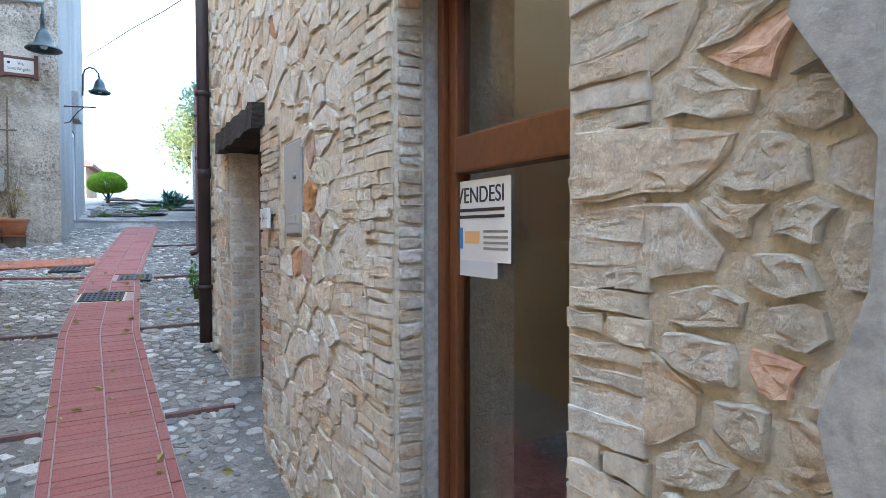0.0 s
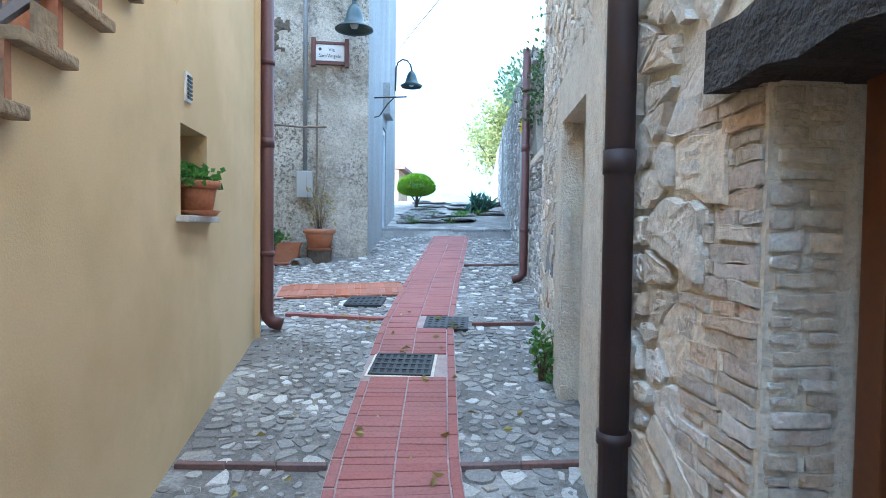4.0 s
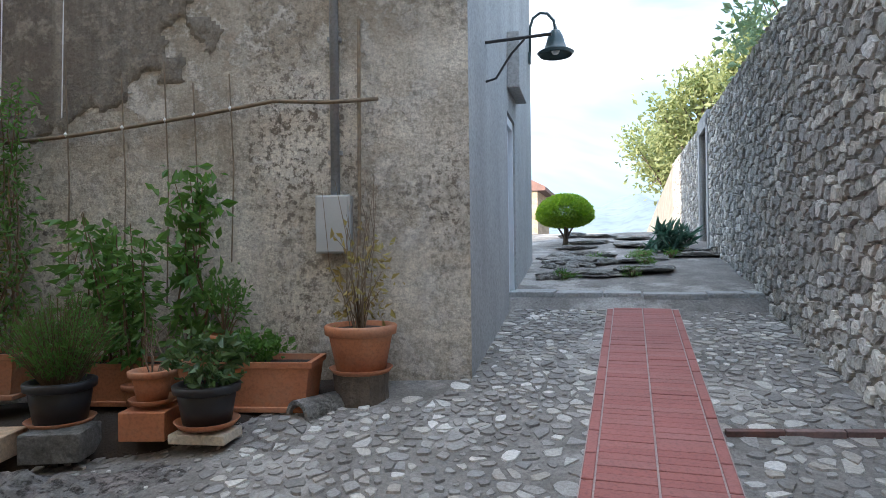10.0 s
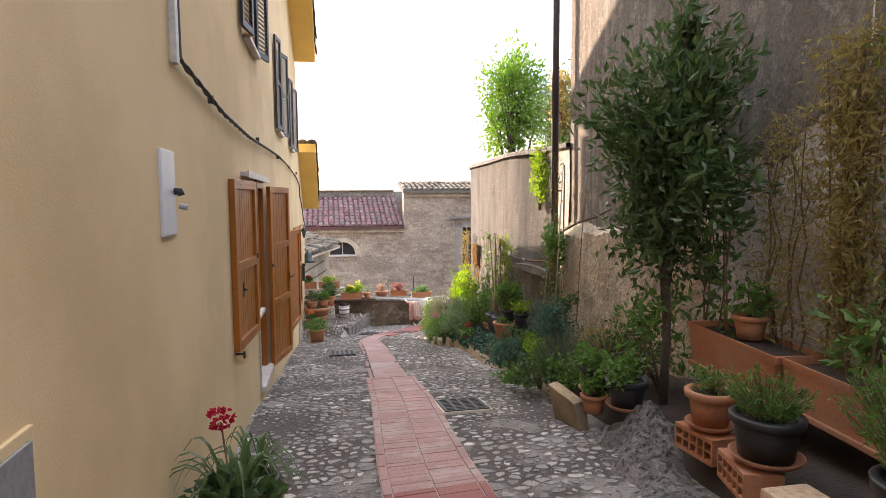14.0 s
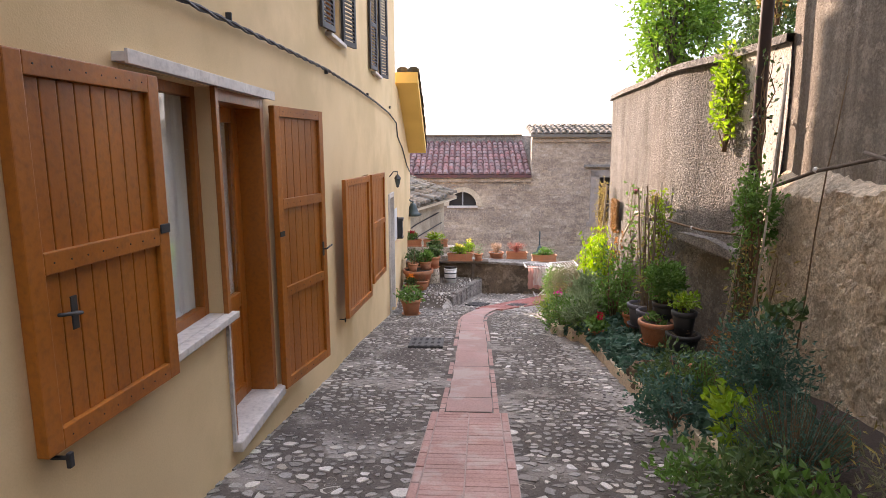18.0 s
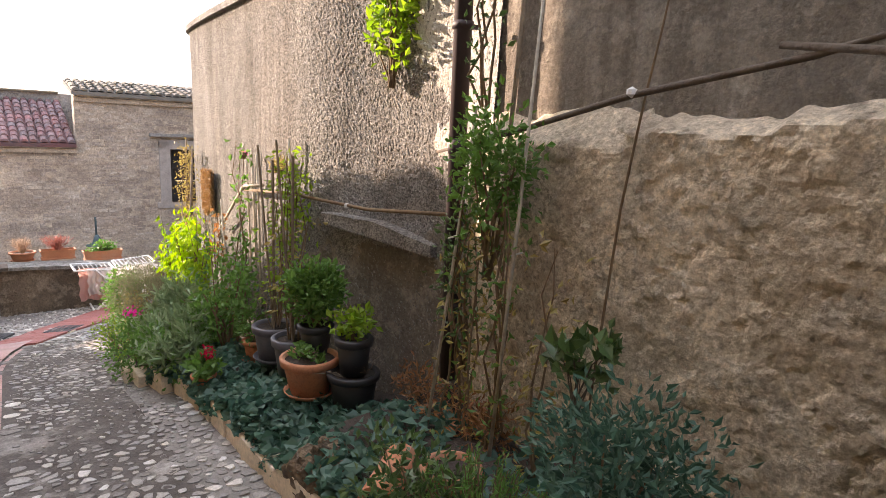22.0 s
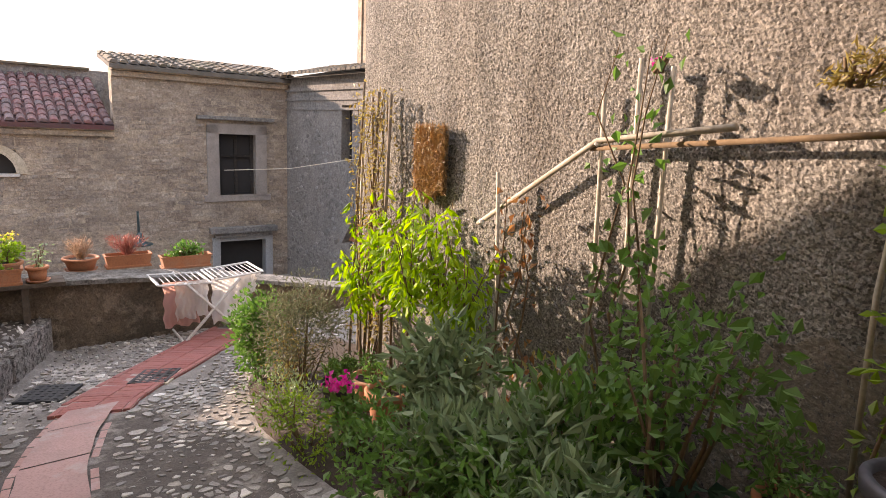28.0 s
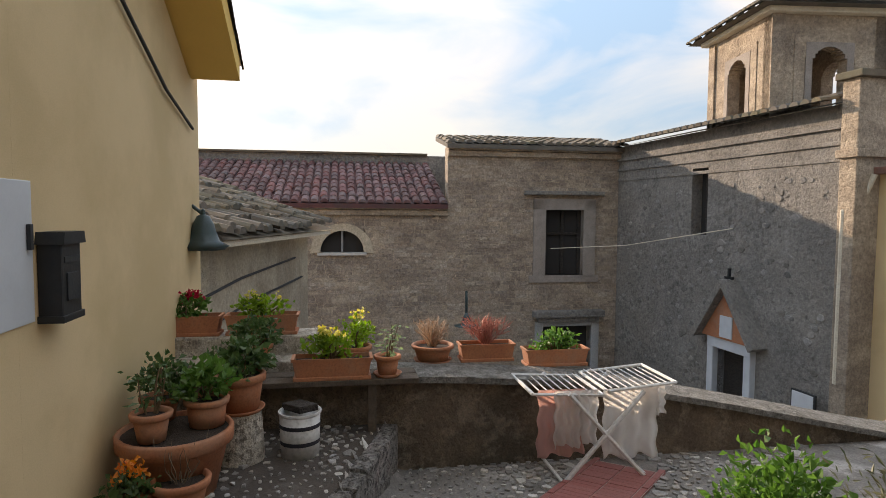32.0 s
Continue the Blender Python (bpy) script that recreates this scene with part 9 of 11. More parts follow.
part("bar", tube([(8.0, -4.0, 0.70), (8.9, -3.98, 0.62), (10.0, -3.85, 0.63), (11.4, -3.97, 0.52)], 0.013, 7), "stem", canes, smooth=True)
part("bar", tube([(10.6, -3.87, 0.64), (11.35, -3.95, 0.56), (12.3, -4.0, 0.0)], 0.016, 7), "pale_cane", canes, smooth=True)
for s, m, z0, z1 in ((10.0, 3.87, -0.9, 1.08), (10.95, 3.95, -1.0, 0.9), (11.15, 3.97, -1.0, 0.95), (11.35, 3.99, -1.0, 0.8), (12.05, 3.95, -1.2, 0.35), (14.15, 4.15, -1.5, 0.75)):
    part("upright", tube([(s, -m, z0), (s + random.uniform(-0.05, 0.05), -m - 0.02, (z0 + z1) / 2), (s + random.uniform(-0.06, 0.06), -m, z1)], 0.012, 6), "pale_cane", canes, smooth=True)
for s0_, s1_, m0_, m1_, z1, r_ in ((13.2, 13.45, 3.82, 4.02, 0.84, 0.016), (13.68, 13.7, 3.95, 4.06, 0.87, 0.015), (14.12, 14.0, 4.05, 4.09, 0.96, 0.013)):
    part("stake", tube([(s0_, -m0_, -1.5), ((s0_ + s1_) / 2 + 0.01, -(m0_ + m1_) / 2, -0.3), (s1_, -m1_, z1)], [r_, r_ * 0.95, r_ * 0.85], 8), "cane", canes, smooth=True)
for s, m, z in ((10.0, 3.86, 0.63), (11.35, 3.955, 0.55), (9.15, 3.95, 0.62), (12.25, 3.99, 0.02)):
    part("knot", lathe([(0, -0.022), (0.02, -0.008), (0.02, 0.01), (0, 0.022)], 8, m=pose(s, -m, z)), "paper", canes)
SEED[0] += 1
rr = np.random.default_rng(SEED[0])
wad_ = thing("straw_mat", lane_pose(12.93, 4.10, 0.09), "ragged mat of dry brown straw hung on the wall", "straw mat")
part("mat", a_box(-0.175, 0.175, 0.02, 0.05, 0.03, 0.50, 0.015), "stem", wad_)
part("top_roll", tube([(-0.19, 0.05, 0.475), (-0.05, 0.055, 0.505), (0.19, 0.05, 0.51)], [0.016, 0.022, 0.018], 8), "cane", wad_, smooth=True)
MAT["straw"] = leafy("brown_straw", (0.22, 0.13, 0.055), (0.42, 0.28, 0.13), 0.3)
c = rr.uniform([-0.185, 0.04, -0.05], [0.185, 0.08, 0.52], (4200, 3))
c = c[c[:, 2] > -0.05 + 0.12 * lattice(c[:, 0], c[:, 0] * 0, 0.07, 51)]
v, f = leaf_verts(c, rr.normal(size=c.shape) * [0.6, 0.35, 0.8], 0.085, 0.03, rr)
leaf_part("straw", v, f, "straw", wad_)
tuft_ = shrub(lane_pose(10.2, 3.86, 0.78), (0.13, 0.08, 0.09), 0.05, 220, 0.05, 0.2, "leaf_dry", "dry reddish tuft growing from the wall", "plant", "wall_tuft", flowers=None)
# tree and ivy above the garden wall
tree(pose(-15.6, 9.1, gz(-15.6, 9.1)), 7.0, 0.10, (1.15, 0.95, 1.6), 3.8 - gz(-15.6, 9.1), 6800, 0.12, 0.42, "leaf_fresh", "bright green sunlit tree behind the garden wall", 60, spread_=0.2)
shrub(lane_pose(9.0, 4.6, 1.9), (0.8, 0.45, 0.85), 1.0, 3600, 0.07, 0.55, "leaf_dark", "dark ivy over the garden wall", clumps=30)
shrub(lane_pose(8.35, 4.3, 2.6), (0.25, 0.25, 0.5), 0.5, 700, 0.07, 0.55, "leaf_dry", "yellowing ivy high beside the downpipe", clumps=18)
shrub(lane_pose(8.82, 4.10, 1.45), (0.27, 0.13, 0.5), 0.6, 700, 0.075, 0.6, "leaf_lime", "yellow-green ivy hanging over the wall", clumps=18)

# ---- terrace ----
def geranium(th, h):
    p_bush((0.22, 0.2, 0.14), 0.13, 260, 0.07, 0.8, "leaf_dark")(th, h)
    p_strap(0.34, 0.34, 26, "leaf_dark")(th, h)
    part("flower_stalk", tube([(0, 0, h), (0.02, 0.03, h + 0.2), (0.03, 0.06, h + 0.46)], 0.005, 5), "stem", th, smooth=True)
    rf = np.random.default_rng(77)
    u = rf.normal(size=(60, 3))
    u /= np.linalg.norm(u, axis=1)[:, None]
    v, f = leaf_verts(u * [0.06, 0.06, 0.045] + [0.03, 0.06, h + 0.48], u + rf.normal(size=u.shape) * 0.4, 0.035, 0.8, rf)
    leaf_part("flower_head", v, f, "petal_red", th)



potted(gs(2.42, 0.27), (0.15, 0.11, 0.24), "terracotta", "terracotta pot with a red geranium beside the yellow wall", geranium)
potted(gs(2.95, 0.30), (0.12, 0.09, 0.2), "black_plastic", "dark pot with strap leaves beside the yellow wall", p_strap(0.3, 0.28, 24, "leaf_dark"))
potted(gs(13.75, 0.42), (0.19, 0.14, 0.30), "terracotta", "terracotta pot with a spreading plant by the door", p_bush((0.32, 0.3, 0.16), 0.12, 420, 0.07, 0.6, "leaf_mid"))
potted(gs(16.15, 0.38), (0.34, 0.24, 0.42), "terracotta", "very large terracotta pot standing by the house wall", None, False)
zb = gsm(16.15, 0.38) + 0.40
potted(gs(16.25, 0.55, zb), (0.13, 0.11, 0.18), "terracotta", "round terracotta pot with geranium leaves", p_bush((0.2, 0.19, 0.15), 0.14, 260, 0.07, 0.8, "leaf_mid"), False)
potted(gs(16.0, 0.28, zb), (0.11, 0.08, 0.18), "terracotta", "old terracotta pot with a leggy succulent", p_tall(0.16, 0.3, 90, 0.06, 0.5, "leaf_dark", 5), False)
potted(gs(16.4, 0.22, zb), (0.12, 0.09, 0.16), "terracotta", "terracotta pot with dark leaves", p_bush((0.2, 0.18, 0.16), 0.14, 260, 0.06, 0.7, "leaf_dark"), False)
cyl = thing("stone_pedestal", gs(16.62, 0.70), "round mossy concrete pedestal under a pot", "pedestal")
part("drum", lathe([(0, 0), (0.17, 0), (0.165, 0.15), (0.15, 0.36), (0, 0.36)], 20), "grey_render", cyl, smooth=False)
potted(gs(16.62, 0.70, gsm(16.62, 0.70) + 0.36), (0.17, 0.13, 0.26), "terracotta", "terracotta pot with bushy geranium leaves", p_bush((0.23, 0.21, 0.15), 0.12, 420, 0.06, 0.8, "leaf_dark"))
potted(gs(15.85, 0.48), (0.16, 0.12, 0.22), "terracotta", "terracotta pot with dry stems", p_dry(0.12, 0.3, 10), False)
potted(gs(15.68, 0.24), (0.13, 0.10, 0.16), "terracotta", "terracotta pot with orange and white flowers", p_bush((0.16, 0.15, 0.1), 0.1, 160, 0.06, 0.7, "leaf_dark", ("petal_orange", 6, 0.05)), False)
block(gs(15.75, 0.36, gsm(15.75, 0.36) - 0.06), 0.5, 0.5, 0.06, "flat stone plinth under the pots", "limestone_joined", "stone_plinth")
zt = gsm(16.65, 1.1)
bk = thing("paint_bucket", gs(16.65, 1.12), "white dented paint bucket with black bands", "bucket")
part("bucket", lathe([(0, 0), (0.14, 0), (0.15, 0.33), (0.142, 0.33), (0.135, 0.02), (0, 0.02)], 22), "white_plastic", bk, smooth=True)
for z in (0.1, 0.22):
    part("band", lathe([(0.1435 + z * 0.03, z), (0.1455 + z * 0.03, z + 0.03)], 22), "ink", bk)
part("rim", lathe([(0.15, 0.31), (0.158, 0.32), (0.158, 0.335), (0.148, 0.335)], 22), "white_plastic", bk)
block(gs(16.65, 1.12, zt + 0.335, 30) @ pose(0, 0, 0, 0, 8), 0.3, 0.15, 0.05, "dark wet stone lying on the bucket", "old_wood", "flat_stone")
bench = thing("plank_bench", gs(17.15, 1.05), "rough wooden plank bench carrying planters", "bench")
for y in (-0.62, 0.62):
    for x in (-0.1, 0.14):
        part("leg", a_box(x - 0.03, x + 0.03, y - 0.035, y + 0.035, 0, 0.40, 0.005), "bark", bench)
for k in range(2):
    part("plank", a_box(-0.16 + k * 0.18, 0.01 + k * 0.18, -1.0, 0.75, 0.40, 0.445, 0.006), "bark", bench)
part("brace", a_box(-0.1, 0.14, -0.64, -0.60, 0.30, 0.36), "grey_render", bench)
zbn = gsm(17.15, 1.05) + 0.445
nas = lambda mat, fl: (lambda th, h: shrub(None, (0.26, 0.11, 0.12), h + 0.1, 260, 0.06, 0.7, mat, "", parent=th, base_z=h, flowers=fl))
trough(lane_pose(17.1, 1.35, zbn + 0.02, 90), 0.62, 0.2, 0.16, "terracotta planter with yellow-flowering plants", nas("leaf_lime", ("petal_yellow", 6, 0.05)))
potted(lane_pose(17.1, 1.80, zbn), (0.10, 0.075, 0.16), "terracotta", "small terracotta pot with a grey succulent", p_tall(0.12, 0.28, 70, 0.05, 0.5, "leaf_grey", 4))
shelf = thing("stone_shelf", lane_pose(17.45, 0.5, 0), "stepped stone ledge against the parapet", "ledge", kind="structure")
part("lower_step", a_box(-0.1, 0.16, -0.55, 0.5, -2.0, -1.15, 0.02), "grey_render", shelf)
part("upper_step", a_box(0.16, 0.5, -0.7, 0.6, -2.4, -0.98, 0.02), "grey_render", shelf)
trough(lane_pose(17.75, 0.05, -0.98 + 0.02, 90), 0.62, 0.2, 0.16, "terracotta planter with red and white geraniums", nas("leaf_mid", ("petal_red", 6, 0.06)))
trough(lane_pose(17.75, 0.72, -0.98 + 0.02, 90), 0.62, 0.2, 0.16, "terracotta planter with pale yellow-green flowers", nas("leaf_lime", ("petal_yellow", 4, 0.04)))
potted(lane_pose(17.35, 0.72, -1.15), (0.12, 0.09, 0.16), "terracotta", "terracotta pot with a bushy green plant", p_bush((0.22, 0.2, 0.14), 0.11, 420, 0.055, 0.7, "leaf_dark"), False)
# on the parapet
zp = -1.30
potted(lane_pose(17.78, 1.55, zp), (0.14, 0.10, 0.18), "terracotta", "terracotta pot with yellow leaves on the parapet", p_bush((0.22, 0.2, 0.15), 0.14, 300, 0.05, 0.7, "leaf_lime", ("petal_yellow", 3, 0.05)), False)
potted(lane_pose(17.78, 2.28, zp), (0.19, 0.14, 0.15), "terracotta", "wide terracotta bowl with dry stems on the parapet", p_twigs(0.24, 0.26, 90))
trough(lane_pose(17.78, 2.80, zp + 0.02, 90), 0.52, 0.2, 0.15, "terracotta planter with dry reddish stems on the parapet", p_twigs(0.26, 0.26, 130, "petal_rust"))
trough(lane_pose(17.78, 3.5, zp - 0.05, 90), 0.62, 0.2, 0.15, "terracotta planter with bright green leaves on the parapet", nas("leaf_mid", None))
capp = part("trim_parapet", wall_slab(10.0, parapet_top, lambda x: parapet_top(x) + 0.055, 0.5), "rock")
capp.matrix_basis = parapet.matrix_basis @ pose(0, -0.05, -0.008)
tagged(capp, "worn stone coping of the parapet", "coping", kind="structure")

# drying rack
rack = thing("drying_rack", gs(17.0, 3.55, gsm(16.9, 3.4) + 0.0), "white folding laundry rack with cloths hung on it", "drying rack")
zr = 0.74
for y in (-0.52, 0.52):
    part("leg", tube([(-0.335, y * 0.7, 0.0), (-0.33, -y * 0.62, zr)], 0.02, 6), "white_plastic", rack)
    part("leg", tube([(0.34, y * 0.7, 0.0), (0.32, -y * 0.62, zr)], 0.02, 6), "white_plastic", rack)
for y in (-0.37, 0.37):
    part("foot_bar", tube([(-0.36, y, 0.02), (0.36, y, 0.02)], 0.016, 6), "white_plastic", rack)
for a, b, tilt in ((-0.62, -0.02, 0.05), (0.02, 0.62, -0.03)):
    wing_p = part("wing_frame", tube([(-0.3, a, zr + tilt), (0.3, a, zr + tilt)], 0.014, 6), "white_plastic", rack)
    part("frame_bar", tube([(-0.3, b, zr), (0.3, b, zr)], 0.014, 6), "white_plastic", wing_p)
    for x in (-0.3, 0.3):
        part("frame_bar", tube([(x, a, zr + tilt), (x, b, zr)], 0.014, 6), "white_plastic", wing_p)
    for k in range(9):
        y = a + (b - a) * (k + 0.5) / 9
        part("rod", tube([(-0.3, y, zr + tilt * 0.5), (0.3, y, zr + tilt * 0.5)], 0.006, 5), "white_plastic", wing_p)


def cloth_on(y0, y1, x, drop, material, label, seed):
    rr_ = random.Random(seed)
    fold = rr_.uniform(0.8, 1.3)
    bm = bmesh.new()
    nx_, nz_ = 36, 18
    grid = [[bm.verts.new((x + (0.022 * math.sin(i * 0.75 * fold + seed + 0.4 * math.sin(j * 0.3)) + 0.012 * math.sin(i * 0.31 + j * 0.2)) * (0.25 + 0.75 * j / nz_), y0 + (y1 - y0) * i / nx_ + 0.01 * math.sin(j), zr + 0.02 - drop * j / nz_ * (1 + 0.04 * math.sin(i * 0.33 + seed)))) for i in range(nx_ + 1)] for j in range(nz_ + 1)]
    for a, b in zip(grid, grid[1:]):
        for i in range(nx_):
            bm.faces.new((a[i], a[i + 1], b[i + 1], b[i]))
    bmesh.ops.solidify(bm, geom=bm.faces[:], thickness=0.006)
    th = thing("hung_cloth", rack.matrix_basis, label, "cloth", "cloths on the rack")
    part("cloth", bm, material, th, smooth=True)


cloth_on(-0.47, 0.02, -0.30, 0.58, "cloth", "thin white cloth hung on the rack", 1)
cloth_on(0.06, 0.44, -0.305, 0.46, "cloth", "thin white cloth hung on the rack", 2)
cloth_on(0.16, 0.56, -0.26, 0.55, "pink_cloth", "pale pink cloth hung behind the white ones", 3)
cloth_on(-0.54, -0.30, -0.27, 0.24, "cloth", "small white cloth folded over the rack", 4)
potted(potted_late, (0.15, 0.11, 0.24), "terracotta", "terracotta pot standing on the tile stack behind the fence", p_bush((0.2, 0.2, 0.15), 0.12, 160, 0.06, 0.6, "leaf_dark"), False)

# ---- far greenery of the first lane ----
bsh = thing("round_bush", pose(-1.02, 18.3, gz(-0.95, 18.3)), "clipped round bright green bush at the path's end", "bush")
rr = np.random.default_rng(900)
u = rr.normal(size=(9000, 3))
u /= np.linalg.norm(u, axis=1)[:, None]
u[:, 2] = np.where(u[:, 2] < 0, u[:, 2] * 0.55, u[:, 2])
ptsb = u * [0.48, 0.48, 0.37] * (1 - 0.16 * np.abs(rr.normal(size=(9000, 1)))) + [0, 0, 0.50]
v, f = leaf_verts(ptsb, u + rr.normal(size=u.shape) * 0.5, 0.06, 0.5, rr)
leaf_part("crown", v, f, "leaf_lime", bsh)
part("trunk", tube([(0, 0, 0), (0.02, 0, 0.25), (0, 0, 0.55)], [0.05, 0.04, 0.02], 7), "bark", bsh, smooth=True)
stems_part(bsh, (0, 0, 0.1), [(0.25, 0, 0.45), (-0.25, 0.1, 0.45), (0.05, -0.2, 0.45)], 0.02, "bark", "limb")
for k, (x, y, h, w) in enumerate(((2.0, 25.5, 3.9, 1.7), (3.2, 23.5, 4.2, 1.5), (1.5, 30.0, 3.4, 2.0))):
    tree(pose(x, y, 1.4), h, 0.12, (w, w, 1.7), h - 0.3, 3400, 0.2, 0.5, "leaf_pale", "pale sunlit tree behind the field wall", 60)
shrub(pose(0.55, 17.4, gz(0.55, 17.4)), (0.38, 0.34, 0.22), 0.2, 220, 0.32, 0.16, "leaf_blue", "agave-like tuft by the gate", up=0.3, clumps=6)
shrub(pose(1.35, 14.2, 3.1), (0.5, 1.6, 0.45), 0.3, 700, 0.1, 0.5, "leaf_grey", "thin shrubs on top of the field wall", clumps=26)
shrub(pose(1.25, 10.35, 2.1), (0.28, 0.55, 0.85), 0.4, 1100, 0.055, 0.6, "leaf_dark", "ivy hanging round the fence end", clumps=26)
shrub(pose(0.95, 7.3, gz(0.95, 7.3)), (0.13, 0.16, 0.2), 0.2, 150, 0.06, 0.6, "leaf_mid", "weed growing at the wall's foot")
for k in range(9):
    x, y = random.uniform(-1.1, 0.9), random.uniform(15, 18)
    shrub(pose(x, y, gz(x, y)), (0.16, 0.16, 0.07), 0.05, 120, 0.06, 0.2, "leaf_mid", "grass tuft between the slabs", "grass", "grass_tuft")["group"] = "grass tufts on the path"
potted(LM @ pose((wx0 + wx1) / 2 + 0.02, 0.0, 1.0), (0.115, 0.085, 0.17), "terracotta", "terracotta pot with a trailing geranium in the window recess", p_bush((0.21, 0.17, 0.09), 0.06, 260, 0.05, 0.8, "leaf_mid"))
SEED[0] += 1
rr = np.random.default_rng(SEED[0])
lit = thing("fallen_leaves", pose(0, 0, 0), "scattered dry fallen leaves on the paving", "leaves", kind="stuff")
ys = rr.uniform(1, 9, 90)
xs = np.interp(ys, [0, 3.3, 6.1, 8.5, 14], [0.9, 0.48, 0.13, 0, 0.05]) + rr.normal(size=90) * 0.4
c = np.stack([xs, ys, ground_z(xs, ys) + 0.035], 1)
v, f = leaf_verts(c, rr.normal(size=c.shape) * [1, 1, 0.1], 0.06, 0.6, rr)
leaf_part("leaves", v, f, "leaf_dry", lit)

for s_, m_, z_, r_ in ((11.0, 3.3, -1.08, 0.36), (10.7, 3.12, -1.1, 0.34), (11.35, 3.15, -1.2, 0.32)):
    shrub(gs(s_, m_, z_), (r_, r_ * 0.85, 0.22), 0.34, 620, 0.12, 0.27, "leaf_grey", "sage with long grey-green leaves at the kerb", clumps=22, up=0.25)

# dry reddish growth at the foot of the climbers
for s_, m_, z_, r_ in ((7.75, 3.9, -0.6, 0.26), (7.35, 3.85, -0.52, 0.24), (8.1, 3.95, -0.62, 0.22)):
    shrub(gs(s_, m_, z_), (r_, r_ * 0.8, 0.22), 0.2, 420, 0.05, 0.3, "leaf_rusty", "rust-brown dry weeds at the climbers' foot", clumps=16)


# ---- paving pieces: brick strips, cobbles, gratings ----
def strip_mid(y):
    return float(np.interp(y, [-3, 0, 3.3, 6.1, 8.5, 10.3, 13.9], [1.28, 0.9, 0.48, 0.13, 0.0, 0.0, 0.05]))


SPINE = [(strip_mid(y), y) for y in np.arange(-1.0, 14.05, 0.25)]
lane_line = [(-1.6, 0.3), (-1.0, 0.95), (0.0, 1.12), (1.5, 1.30), (3.4, 1.33), (5.5, 1.43), (8.2, 1.51), (11.0, 1.57), (13.0, 1.6), (13.6, 1.66), (14.2, 1.8), (14.6, 1.93), (15.0, 2.1)]
SPINE2 = []
for s in np.arange(0.15, 14.76, 0.25):
    m = float(np.interp(s, [p[0] for p in lane_line], [p[1] for p in lane_line]))
    p = sm(s, m)
    SPINE2.append((p.x, p.y))
SPINE3 = [(sm(s, m).x, sm(s, m).y) for s, m in ((14.68, 1.97), (15.0, 2.12), (15.35, 2.36), (15.7, 2.68), (16.1, 3.06), (16.9, 3.85))]
BRICK = {}


def brick_mesh(kind, l, w, h, b=0.003, material="paver"):
    bm = a_box(-l / 2, l / 2, -w / 2, w / 2, -h, 0, 0)
    top = [e for e in bm.edges if all(v.co.z > -1e-6 for v in e.verts)]
    bmesh.ops.bevel(bm, geom=top, offset=b, segments=1, affect="EDGES")
    me = bpy.data.meshes.new(kind)
    bm.to_mesh(me)
    bm.free()
    me.materials.append(MAT[material])
    return me


